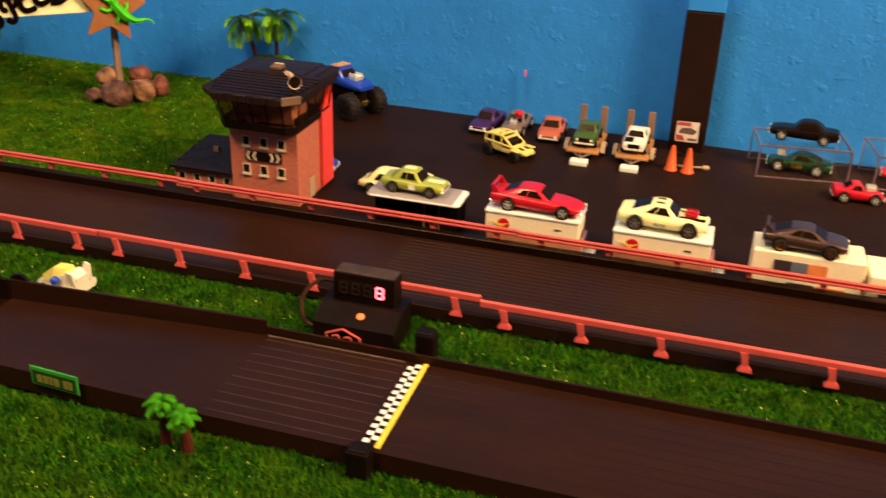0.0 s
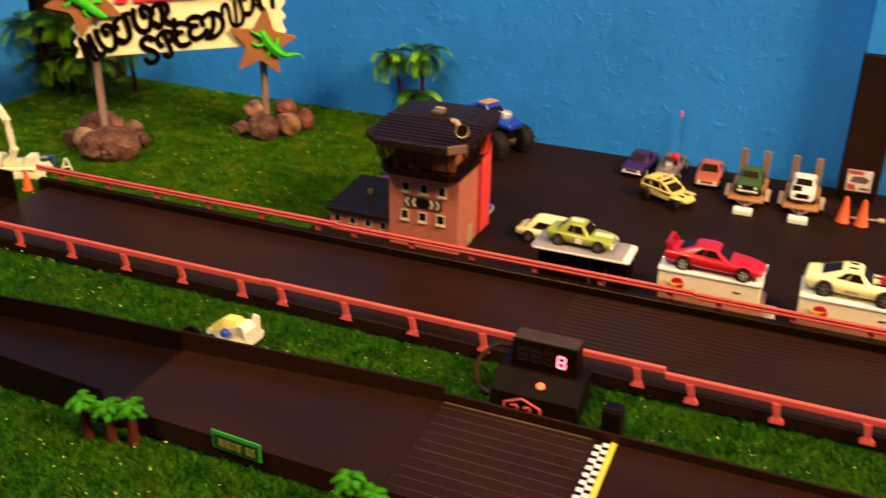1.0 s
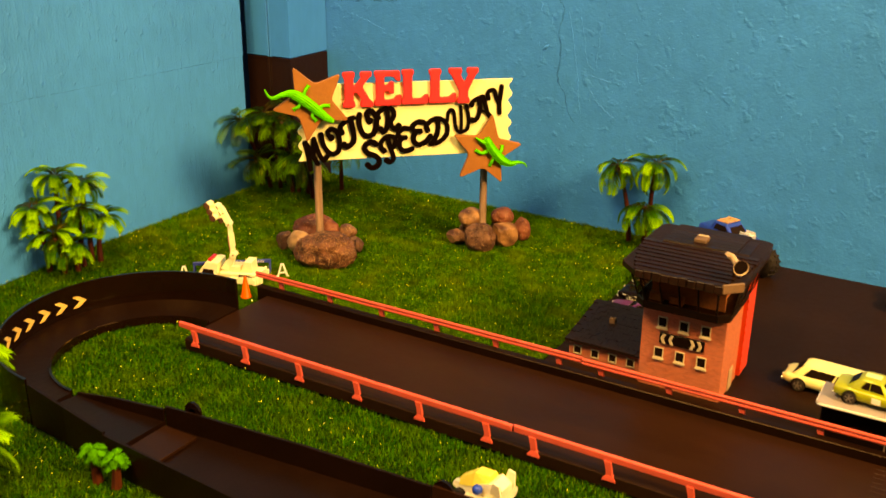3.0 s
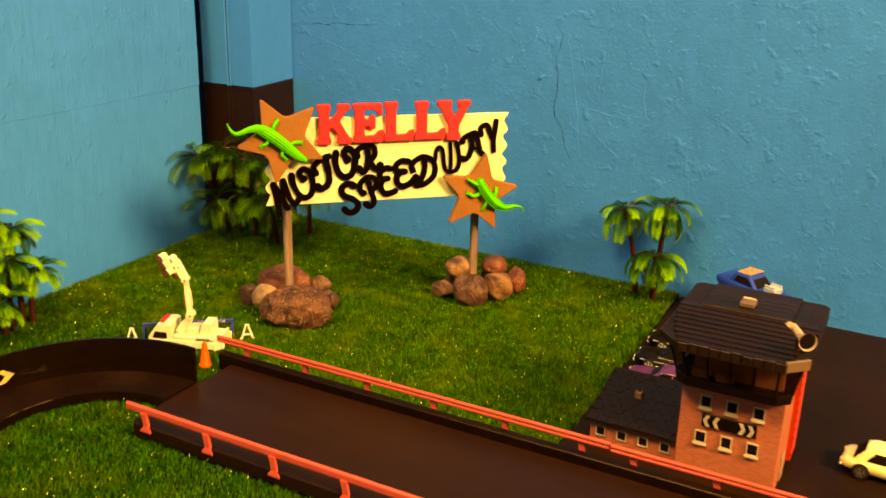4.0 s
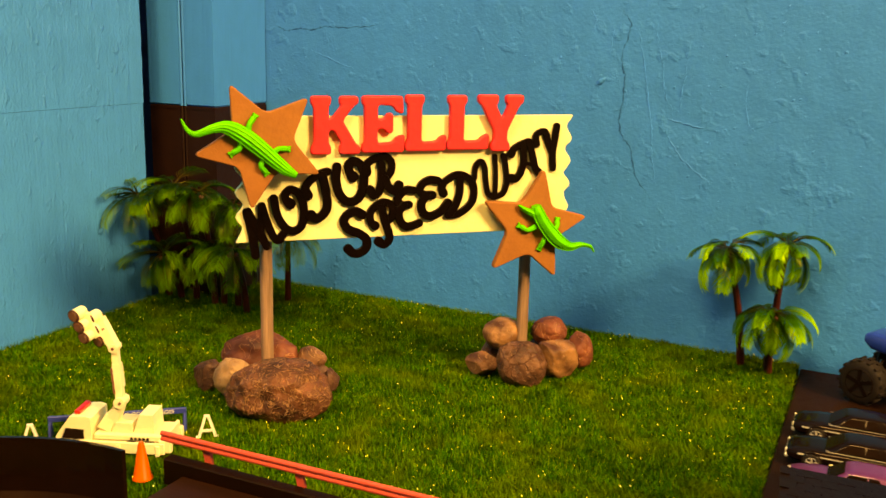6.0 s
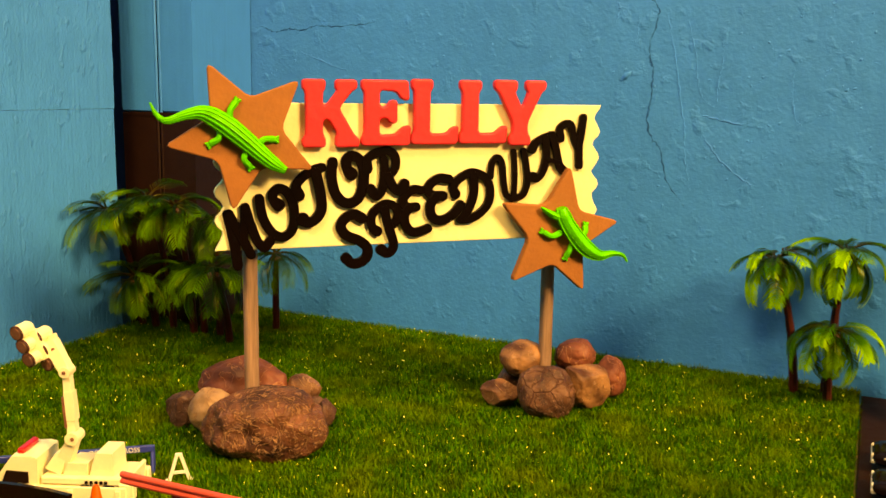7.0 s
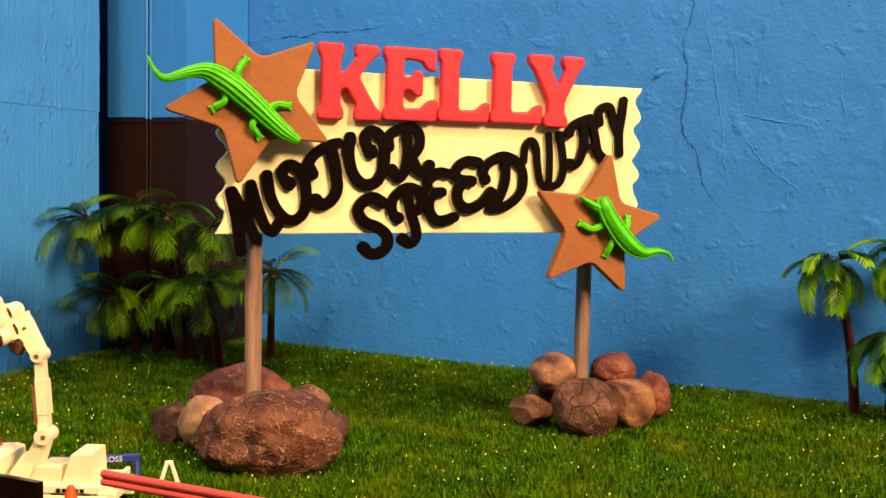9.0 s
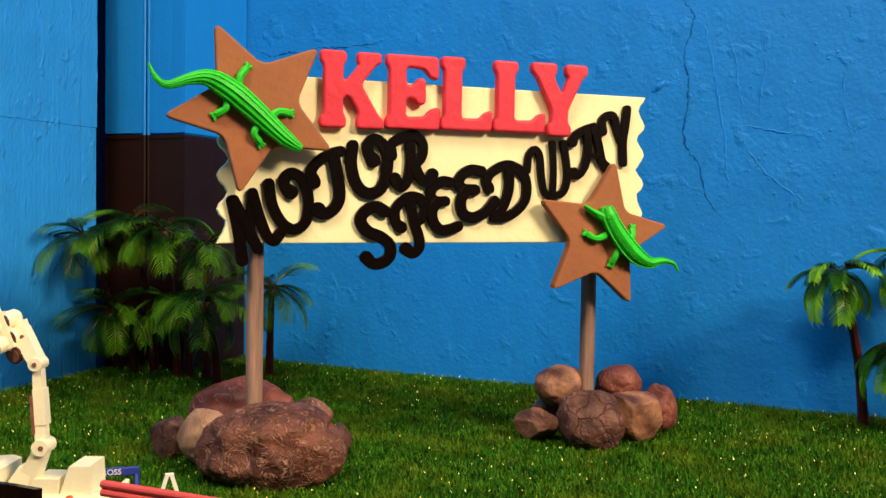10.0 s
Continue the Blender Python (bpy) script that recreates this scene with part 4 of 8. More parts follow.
# ---- rubber crocodiles on the stars, each one plain figure ----
def crocodile(spine, radii, feet, off, jaw=None):
    path = smooth_line([(u, -(off + 0.0026), z) for u, z in spine], 6)
    n = len(path)
    rad = [float(np.interp(i / (n - 1), np.linspace(0, 1, len(radii)), radii)) for i in range(n)]
    b = tube(path, rad, 10, flat=0.8)
    for share, lift in ((-0.78, 0.46), (-0.42, 0.72), (0.0, 0.82), (0.42, 0.72), (0.78, 0.46)):   # beaded ridges along the back and tail
        line, beads = [], []
        for i, (p, t, a, c) in enumerate(frames_along(path)):
            line.append(p + Vector((-t.z, 0, t.x)) * (share * rad[i]) + Vector((0, -rad[i] * lift, 0)))
            beads.append(rad[i] * (0.14 if i % 2 else 0.08))
        tube(line, beads, 5, b)
    for (u0, z0), (u1, z1), (u2, z2) in feet:
        tube(smooth_line([(u0, -(off + 0.0015), z0), (u1, -(off + 0.0025), z1), (u2, -(off + 0.0009), z2)], 4), [0.0019, 0.0018, 0.0017, 0.0016, 0.0015, 0.0015, 0.0016, 0.0017, 0.0017], 7, b)
        for k in (-1, 0, 1):
            d = Vector((u2 - u1, 0, z2 - z1)).normalized()
            side = Vector((-d.z, 0, d.x))
            p0 = Vector((u2, -(off + 0.0008), z2))
            tube([p0, p0 + d * 0.0024 + side * (0.0015 * k)], [0.0010, 0.0006], 5, b)
    if jaw:
        tube(smooth_line([(u, -(off + 0.0022), z) for u, z in jaw], 4), [0.0032, 0.0031, 0.0029, 0.0027, 0.0024, 0.0021, 0.0018, 0.0014, 0.0009][:4 * (len(jaw) - 1) + 1], 8, b, flat=0.7)
    for v in b.verts:
        v.co = SIGN @ v.co
    ob = mesh_ob("crocodile_figure", b, m_lizard, True)
    return tagged(ob, "bright green rubber crocodile glued on the star", "toy crocodile", "sign crocodiles")


crocodile([(-0.0419, 0.1668), (-0.0390, 0.1612), (-0.0345, 0.1586), (-0.0260, 0.1614), (-0.0185, 0.1622), (-0.0100, 0.1580), (-0.0010, 0.1510), (0.0070, 0.1440), (0.0130, 0.1390), (0.0192, 0.1352)],
          [0.0005, 0.0011, 0.0015, 0.0021, 0.0030, 0.0045, 0.0050, 0.0046, 0.0039, 0.0034, 0.0018],
          [((-0.0065, 0.1570), (-0.0062, 0.1632), (-0.0035, 0.1672)), ((-0.0110, 0.1560), (-0.0115, 0.1508), (-0.0150, 0.1482)),
           ((0.0060, 0.1470), (0.0095, 0.1502), (0.0140, 0.1500)), ((0.0020, 0.1455), (-0.0002, 0.1410), (0.0022, 0.1375))], 0.0102)
crocodile([(0.2060, 0.0828), (0.2030, 0.0866), (0.1965, 0.0880), (0.1890, 0.0872), (0.1815, 0.0905), (0.1755, 0.0960), (0.1700, 0.1030), (0.1668, 0.1085), (0.1650, 0.1135)],
          [0.0006, 0.0011, 0.0016, 0.0023, 0.0036, 0.0050, 0.0053, 0.0050, 0.0046, 0.0045, 0.0032],
          [((0.1660, 0.1000), (0.1605, 0.0985), (0.1565, 0.1005)), ((0.1775, 0.0975), (0.1800, 0.1000), (0.1806, 0.1030)), ((0.1735, 0.0945), (0.1712, 0.0905), (0.1700, 0.0872))],
          0.0082, [(0.1640, 0.1085), (0.1585, 0.1110), (0.1540, 0.1140)])


# ---- the rocks round the dowels ----
def rock(x, y, z, rx, ry, rz, seed, material, label, rough=0.16, lean=0, cuts=10, sharp=0.96, yaw=22, boxy=1.0):
    """A stone with worn flat sides, rx wide, ry deep and rz high from its middle."""
    r = random.Random(seed)
    planes = []
    for k in range(cuts):
        d = Vector((r.uniform(-1, 1), r.uniform(-1, 1), r.uniform(-0.8, 1))).normalized()
        planes.append((d, r.uniform(0.62, 0.86)))
    b = bmesh.new()
    bmesh.ops.create_icosphere(b, subdivisions=5, radius=1.0)
    for v in b.verts:
        d = v.co.normalized()
        k = 1 + rough * noise.noise(d * 1.4 + Vector((seed * 7.1, 0, 0))) + rough * 0.45 * noise.noise(d * 3.4 + Vector((0, seed * 3.3, 0)))
        p = d * k
        for n, lim in planes:
            over = p.dot(n) - lim
            if over > 0:
                p -= n * over * sharp
        v.co = p * (1 + 0.028 * noise.noise(d * 7 + Vector((seed, 0, 0))) + 0.016 * noise.noise(d * 17 + Vector((0, seed, 0))))
    bmesh.ops.rotate(b, cent=(0, 0, 0), matrix=Matrix.Rotation(math.radians(lean), 3, "Y"), verts=b.verts)
    for axis, half in enumerate((rx, ry, rz)):
        lo, hi = min(v.co[axis] for v in b.verts), max(v.co[axis] for v in b.verts)
        for v in b.verts:
            n = (v.co[axis] - (lo + hi) / 2) * 2 / (hi - lo)
            v.co[axis] = half * math.copysign(abs(n) ** boxy, n)
    ob = mesh_ob("rock", b, material, True)
    ob.matrix_basis = pose(x, y, z, 0, 0, yaw)
    return tagged(ob, label, "rock", "rocks at the sign's feet")


rock(-0.7040, 0.7660, 0.0125, 0.0316, 0.0195, 0.0180, 1, m_rock_veined, "large rough dark brown rock with pale veins", 0.22, 0, 3, 0.5, boxy=0.86)
rock(-0.7420, 0.8000, 0.0143, 0.0248, 0.0150, 0.0188, 2, m_rock_red, "smooth reddish brown rock beside the dowel", 0.16, 8, 5, 0.6)
rock(-0.7400, 0.7725, 0.0108, 0.0140, 0.0085, 0.0130, 3, m_rock_cream, "pale tan rounded rock leaning on the large one", 0.10, -35, 4, 0.5)
rock(-0.7650, 0.7820, 0.0068, 0.0102, 0.0105, 0.0104, 4, m_rock_dark, "small dark brown rock on the turf", 0.18, 20, 8)
rock(-0.7119, 0.8129, 0.0164, 0.0097, 0.0085, 0.0074, 5, m_rock_tan, "small tan rock behind the large one", 0.12, 0, 5, 0.6)
rock(-0.7060, 0.8110, 0.0070, 0.0110, 0.0090, 0.0072, 15, m_rock_dark, "low dark brown rock under a tan one", 0.16)
rock(-0.6935, 0.8040, 0.0085, 0.0060, 0.0080, 0.0078, 6, m_rock_dark, "small dark brown rock on the turf", 0.18)
rock(-0.5982, 0.8790, 0.0110, 0.0161, 0.0125, 0.0150, 7, m_rock_cracked, "rounded dark brown rock with cracked lines", 0.10, 28, 5, 0.5, boxy=0.93)
rock(-0.6185, 0.8960, 0.0238, 0.0130, 0.0115, 0.0106, 8, m_rock_striped, "tan striped rounded rock resting on other rocks", 0.08, 14, 4, 0.5)
rock(-0.6250, 0.9010, 0.0105, 0.0105, 0.0105, 0.0105, 9, m_rock_dark, "dark brown rock under another rock", 0.14)
rock(-0.6250, 0.8790, 0.0070, 0.0113, 0.0085, 0.0080, 10, m_rock_tan, "small blocky brown rock with a pale top", 0.10, -6, 12, 0.95)
rock(-0.5938, 0.9180, 0.0238, 0.0121, 0.0112, 0.0098, 11, m_rock_red, "brown flat rock resting on other rocks", 0.10, -10, 5, 0.6)
rock(-0.5965, 0.9200, 0.0100, 0.0115, 0.0110, 0.0105, 12, m_rock_dark, "dark brown rock under another rock", 0.14)
rock(-0.5824, 0.9010, 0.0104, 0.0141, 0.0120, 0.0125, 13, m_rock_striped, "banded tan and brown rock", 0.14, 35, 7, 0.75)
rock(-0.5745, 0.9230, 0.0110, 0.0100, 0.0105, 0.0130, 14, m_rock_red, "upright reddish brown rock", 0.10, 12, 4, 0.5)


# ---- plastic palm trees ----
def frond_plastic(name, leaf, tip):
    """Soft plastic, dark olive at the crown, with a second, brighter green towards the tips."""
    m = bpy.data.materials.new(name)
    nodes, links, bsdf = nodes_of(m)
    coord, sep = nodes.new("ShaderNodeTexCoord"), nodes.new("ShaderNodeSeparateXYZ")
    links.new(coord.outputs["Object"], sep.inputs[0])
    tex, info = nodes.new("ShaderNodeTexNoise"), nodes.new("ShaderNodeObjectInfo")
    tex.inputs["Scale"].default_value, tex.inputs["Detail"].default_value = 260.0, 4.0
    links.new(coord.outputs["Object"], tex.inputs["Vector"])
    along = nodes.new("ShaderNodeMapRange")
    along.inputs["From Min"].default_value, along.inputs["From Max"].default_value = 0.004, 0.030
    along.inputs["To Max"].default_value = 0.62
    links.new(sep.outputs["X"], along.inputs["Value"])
    add = nodes.new("ShaderNodeMath")
    add.operation = "MULTIPLY_ADD"
    add.inputs[1].default_value = 0.30
    links.new(tex.outputs["Fac"], add.inputs[0])
    links.new(along.outputs["Result"], add.inputs[2])
    shift = nodes.new("ShaderNodeMath")
    shift.operation = "MULTIPLY_ADD"
    shift.inputs[1].default_value = 0.40
    links.new(info.outputs["Random"], shift.inputs[0])
    links.new(add.outputs[0], shift.inputs[2])
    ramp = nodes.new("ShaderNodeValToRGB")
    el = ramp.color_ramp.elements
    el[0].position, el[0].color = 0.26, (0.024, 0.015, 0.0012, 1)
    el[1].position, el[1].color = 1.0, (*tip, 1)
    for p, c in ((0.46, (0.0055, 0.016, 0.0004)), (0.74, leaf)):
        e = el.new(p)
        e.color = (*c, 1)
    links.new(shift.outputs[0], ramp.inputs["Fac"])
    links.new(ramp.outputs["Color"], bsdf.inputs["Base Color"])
    bsdf.inputs["Roughness"].default_value = 0.30
    bsdf.inputs["Specular IOR Level"].default_value = 0.14
    bsdf.inputs["Specular Tint"].default_value = (0.9, 1.0, 0.25, 1)
    return m


# corner palms: deeper green, darkened further for the shade in that corner
m_frond_shaded = frond_plastic("deep_green_frond", (0.0040, 0.0280, 0.0002), (0.080, 0.210, 0.0004))
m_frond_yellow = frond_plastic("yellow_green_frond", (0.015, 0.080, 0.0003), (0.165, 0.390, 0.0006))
m_trunk = paint("palm_trunk_plastic", (0.045, 0.009, 0.007), 0.5, spec=0.15, vary=0.35, scale=90, bump=0.0004, bump_scale=500)
m_nut = paint("coconut_plastic", (0.13, 0.035, 0.025), 0.4, vary=0.3, scale=150)
m_small_leaf = paint("small_palm_rubber", (0.002, 0.075, 0.002), 0.5, spec=0.05, vary=0.7, scale=240, second=(0.055, 0.300, 0.005))
m_small_trunk = paint("small_palm_trunk", (0.075, 0.016, 0.008), 0.6, spec=0.15, vary=0.3, scale=200, bump=0.0003, bump_scale=900)


RISE = 0.62


def frond_mesh(length, droop, width, seed, breadth):
    """A feather frond: an arching midrib with two combs of narrow, pointed leaflets set apart."""
    r = random.Random(seed)
    b = bmesh.new()
    n = 16

    def rib(t):
        a = RISE - droop * t
        # the arc of a bending stem
        return Vector((length * (math.sin(RISE) - math.sin(a)) / droop, 0, length * (math.cos(a) - math.cos(RISE)) / droop))
    tube([rib(k / 10) for k in range(11)], [0.0008 * (1.15 - k / 11) for k in range(11)], 5, b)
    for k in range(n):
        t = 0.20 + 0.80 * k / (n - 1)
        p = rib(t)
        d = (rib(min(1.0, t + 0.03)) - rib(t - 0.03)).normalized()
        up = Vector((-d.z, 0, d.x))
        w = width * (math.sin(math.pi * (0.24 + 0.62 * t)) ** 0.7)
        h = breadth * length / n
        for s in (-1, 1):
            j = r.uniform(0.9, 1.08)
            out = Vector((0, s, 0))
            mid = p + out * (w * 0.45 * j) + d * (w * 0.42) + up * (0.10 * w)
            tip = p + out * (w * 0.88 * j) + d * (w * 1.02) - up * (0.34 * w)
            if k == n - 1:
                tip = p + out * (w * 0.40) + d * (w * 1.25) - up * (0.2 * w)
            side = (d - out * (d.dot(out))).normalized()
            v = [b.verts.new(c) for c in (p - side * h * 0.8, p + side * h * 0.8, mid + side * h * 1.15 - out * (h * 0.3), mid - side * h * 0.95 + out * (h * 0.3), tip)]
            b.faces.new((v[0], v[1], v[2], v[3]))
            b.faces.new((v[3], v[2], v[4]))
    return b


FRONDS = {m_frond_shaded: [], m_frond_yellow: []}
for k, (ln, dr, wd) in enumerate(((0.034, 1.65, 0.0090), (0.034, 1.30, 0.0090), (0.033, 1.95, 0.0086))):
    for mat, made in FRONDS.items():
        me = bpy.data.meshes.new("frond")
        deep = mat == m_frond_shaded    # the corner kind has finer, straighter fronds
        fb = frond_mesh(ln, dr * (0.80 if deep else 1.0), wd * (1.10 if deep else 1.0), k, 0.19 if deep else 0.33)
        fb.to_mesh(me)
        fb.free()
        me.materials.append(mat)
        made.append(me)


def palm(x, y, cx, cy, h, seed, size=1.0, count=11, mat=m_frond_shaded, hang=14, label="green plastic palm tree, corner shade in its colour, with a dark brown trunk"):
    """Base at x, y; crown over cx, cy at height h over the table."""
    h -= float(turf_z(x, y))
    r = random.Random(seed)
    t = thing("palm_tree", pose(x, y, float(turf_z(x, y))), label, "palm tree", "large plastic palms")
    dx, dy = cx - x, cy - y
    path = smooth_line([(0, 0, -0.001), (dx * 0.15 + r.uniform(-0.001, 0.001), dy * 0.15, h * 0.35), (dx * 0.55, dy * 0.55, h * 0.7), (dx, dy, h)], 5)
    rad = [0.0026 - 0.0009 * i / (len(path) - 1) + 0.00022 * (i % 2) for i in range(len(path))]
    part("trunk", tube(path, rad, 8), m_trunk, t, "dark brown trunk", smooth=True)
    n_up = round(count * 0.5)
    for k in range(count):
        up = k < n_up
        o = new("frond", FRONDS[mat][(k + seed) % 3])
        o.parent = t
        a = 360 * k / n_up if up else 360 * (k - n_up + 0.5) / (count - n_up)
        a += r.uniform(-14, 14) + 41 * seed
        o.matrix_basis = pose(dx, dy, h - 0.001, 0, 0, a) @ pose(0, 0, 0, r.uniform(-14, 14), hang + (r.uniform(-34, 8) if up else r.uniform(8, 40)), 0) @ Matrix.Scale(size * r.uniform(0.88, 1.1), 4)
    for k in range(3):
        b = bmesh.new()
        bmesh.ops.create_icosphere(b, subdivisions=2, radius=0.0021)
        a = r.uniform(0, 6.28)
        bmesh.ops.translate(b, vec=(dx + 0.0026 * math.cos(a), dy + 0.0026 * math.sin(a), h - 0.0045), verts=b.verts)
        part("coconut", b, m_nut, t, smooth=True)
    return t


# by the blue back wall, behind the tower
palm(-0.4765, 0.972, -0.4910, 0.964, 0.083, 1, 0.90, 15, m_frond_yellow, 20, "yellow-green plastic palm tree with a dark brown trunk")
palm(-0.4600, 0.974, -0.4540, 0.970, 0.089, 2, 0.90, 15, m_frond_yellow, 20, "yellow-green plastic palm tree with a dark brown trunk")
palm(-0.4580, 0.964, -0.4575, 0.956, 0.047, 3, 0.92, 16, m_frond_yellow, 20, "yellow-green plastic palm tree with a dark brown trunk")
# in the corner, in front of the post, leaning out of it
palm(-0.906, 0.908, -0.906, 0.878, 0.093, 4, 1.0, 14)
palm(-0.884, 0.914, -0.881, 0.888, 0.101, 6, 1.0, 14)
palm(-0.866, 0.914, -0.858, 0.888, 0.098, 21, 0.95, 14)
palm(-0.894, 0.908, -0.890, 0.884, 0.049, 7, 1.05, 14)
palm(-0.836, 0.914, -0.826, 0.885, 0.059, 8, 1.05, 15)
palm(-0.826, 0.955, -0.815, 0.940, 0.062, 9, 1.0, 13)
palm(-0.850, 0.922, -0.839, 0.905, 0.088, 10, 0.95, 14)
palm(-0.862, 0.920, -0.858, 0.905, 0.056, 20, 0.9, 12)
# by the blue panel beside the turn
palm(-0.893, 0.618, -0.893, 0.620, 0.093, 11, 0.76, 18, mat=m_frond_yellow, hang=4, label="yellow-green plastic palm tree with a dark brown trunk")
palm(-0.886, 0.643, -0.888, 0.643, 0.083, 22, 0.76, 18, mat=m_frond_yellow, hang=4, label="yellow-green plastic palm tree with a dark brown trunk")
palm(-0.899, 0.606, -0.897, 0.597, 0.067, 12, 0.78, 17, mat=m_frond_yellow, hang=4, label="yellow-green plastic palm tree with a dark brown trunk")
palm(-0.884, 0.632, -0.880, 0.630, 0.062, 13, 0.78, 17, mat=m_frond_yellow, hang=4, label="yellow-green plastic palm tree with a dark brown trunk")
palm(-0.880, 0.648, -0.880, 0.654, 0.047, 14, 0.78, 17, mat=m_frond_yellow, hang=4, label="yellow-green plastic palm tree with a dark brown trunk")
palm(-0.886, 0.612, -0.882, 0.603, 0.044, 15, 0.78, 17, mat=m_frond_yellow, hang=4, label="yellow-green plastic palm tree with a dark brown trunk")
palm(-0.880, 0.622, -0.876, 0.614, 0.032, 23, 0.78, 15, mat=m_frond_yellow, hang=4, label="yellow-green plastic palm tree with a dark brown trunk")
# beside the near side of the turn
palm(-0.678, 0.372, -0.670, 0.376, 0.076, 16, 0.95, 14, mat=m_frond_yellow, hang=4, label="yellow-green plastic palm tree with a dark brown trunk")
palm(-0.668, 0.360, -0.657, 0.362, 0.030, 17, 1.0, 14, mat=m_frond_yellow, hang=4, label="yellow-green plastic palm tree with a dark brown trunk")
palm(-0.682, 0.350, -0.674, 0.354, 0.056, 18, 1.0, 14, mat=m_frond_yellow, hang=4, label="yellow-green plastic palm tree with a dark brown trunk")


def small_palm(x, y, h, seed):
    r = random.Random(seed)
    t = thing("small_palm", pose(x, y, 0, r.uniform(-4, 4), r.uniform(-5, 5), r.uniform(0, 360)), "small soft green palm on a stubby brown trunk", "palm tree", "small rubber palms")
    part("trunk", tube([(0, 0, -0.001), (0.0004, 0, h * 0.3), (0.0002, 0.0004, h * 0.72)], [0.0034, 0.0028, 0.0024], 8), m_small_trunk, t, smooth=True)
    crown = bmesh.new()
    for k in range(12):
        a = k * 2.399
        lift = 0.95 - 0.13 * k
        ln = 0.0086 * r.uniform(0.85, 1.1)
        d, side = Vector((math.cos(a), math.sin(a), 0)), Vector((-math.sin(a), math.cos(a), 0))
        top = Vector((0, 0, h * 0.72))
        path = smooth_line([top, top + d * ln * 0.45 + Vector((0, 0, ln * 0.45 * lift)), top + d * ln + Vector((0, 0, ln * (0.5 * lift - 0.4)))], 5)
        n = len(path)
        for s, th in ((1, 0.0), (-1, 0.0)):   # saw-edged halves folded along the midrib
            for q in range(n - 1):
                w = 0.0031 * math.sin(math.pi * (0.14 + 0.80 * q / (n - 1)))
                p0, p1 = path[q], path[q + 1]
                e0 = p0 + side * (s * w * 0.55) + Vector((0, 0, -0.25 * w))
                e1 = p1 + side * (s * w) + (p1 - p0) * 0.4 + Vector((0, 0, -0.55 * w))
                v = [crown.verts.new(c) for c in (p0, p1, e1, e0)]
                v2 = [crown.verts.new(c - Vector((0, 0, 0.0007))) for c in (p0, p1, e1, e0)]
                crown.faces.new(v)
                crown.faces.new(v2[::-1])
                for z in range(4):
                    crown.faces.new((v[z], v2[z], v2[(z + 1) % 4], v[(z + 1) % 4]))
    part("crown", crown, m_small_leaf, t, smooth=False)
    return t


for k, (x, y, h) in enumerate(((-0.2435, 0.3945, 0.035), (-0.2290, 0.3915, 0.033), (-0.4105, 0.3955, 0.034), (-0.3960, 0.3975, 0.033), (-0.3835, 0.4010, 0.034),
                               (-0.6010, 0.4080, 0.031), (-0.5870, 0.4100, 0.029))):
    small_palm(x, y, h, 30 + k)


# ---- the control tower with its annex ----
def brick_skin(name, colour, mortar):
    m = bpy.data.materials.new(name)
    nodes, links, bsdf = nodes_of(m)
    coord = nodes.new("ShaderNodeTexCoord")
    brick = nodes.new("ShaderNodeTexBrick")
    sep, com, add = nodes.new("ShaderNodeSeparateXYZ"), nodes.new("ShaderNodeCombineXYZ"), nodes.new("ShaderNodeMath")
    links.new(coord.outputs["Object"], sep.inputs[0])
    links.new(sep.outputs["X"], add.inputs[0])
    links.new(sep.outputs["Y"], add.inputs[1])
    links.new(add.outputs[0], com.inputs["X"])
    links.new(sep.outputs["Z"], com.inputs["Y"])
    links.new(com.outputs[0], brick.inputs["Vector"])
    brick.inputs["Scale"].default_value = 1.0
    brick.inputs["Brick Width"].default_value, brick.inputs["Row Height"].default_value = 0.0030, 0.0012
    brick.inputs["Mortar Size"].default_value = 0.00012
    brick.inputs["Color1"].default_value = (*colour, 1)
    brick.inputs["Color2"].default_value = (*[c * 0.72 for c in colour], 1)
    brick.inputs["Mortar"].default_value = (*mortar, 1)
    links.new(brick.outputs["Color"], bsdf.inputs["Base Color"])
    bump = nodes.new("ShaderNodeBump")
    bump.inputs["Distance"].default_value = 0.0002
    bump.invert = True
    links.new(brick.outputs["Fac"], bump.inputs["Height"])
    links.new(bump.outputs["Normal"], bsdf.inputs["Normal"])
    bsdf.inputs["Roughness"].default_value = 0.6
    bsdf.inputs["Specular IOR Level"].default_value = 0.2
    return m


m_brick = brick_skin("red_brick_print", (0.56, 0.150, 0.095), (0.50, 0.17, 0.11))
m_roof = paint("dark_roof_print", (0.014, 0.006, 0.004), 0.5, spec=0.12, vary=0.35, scale=60, bump=0.0002, bump_scale=300)
m_plank = paint("glossy_roof_plastic", (0.014, 0.0055, 0.0036), 0.34, spec=0.09, vary=0.4, scale=50, stretch=(0.15, 1, 1), bump=0.0002, bump_scale=260)
m_dull_brown = paint("dull_brown_plastic", (0.15, 0.085, 0.055), 0.5, spec=0.2, vary=0.2, scale=120)
m_cream_trim = paint("cream_trim", (0.52, 0.41, 0.28), 0.5, vary=0.2, scale=100)
m_red_panel = paint("red_panel", (0.72, 0.055, 0.05), 0.4, vary=0.15, scale=90)
m_smoked = clear("smoked_pane", (0.68, 0.47, 0.36), 0.02)
m_smoked.node_tree.nodes["Principled BSDF"].inputs["IOR"].default_value = 1.12
m_beige = paint("beige_plastic", (0.40, 0.27, 0.18), 0.45, spec=0.25, vary=0.12, scale=120)

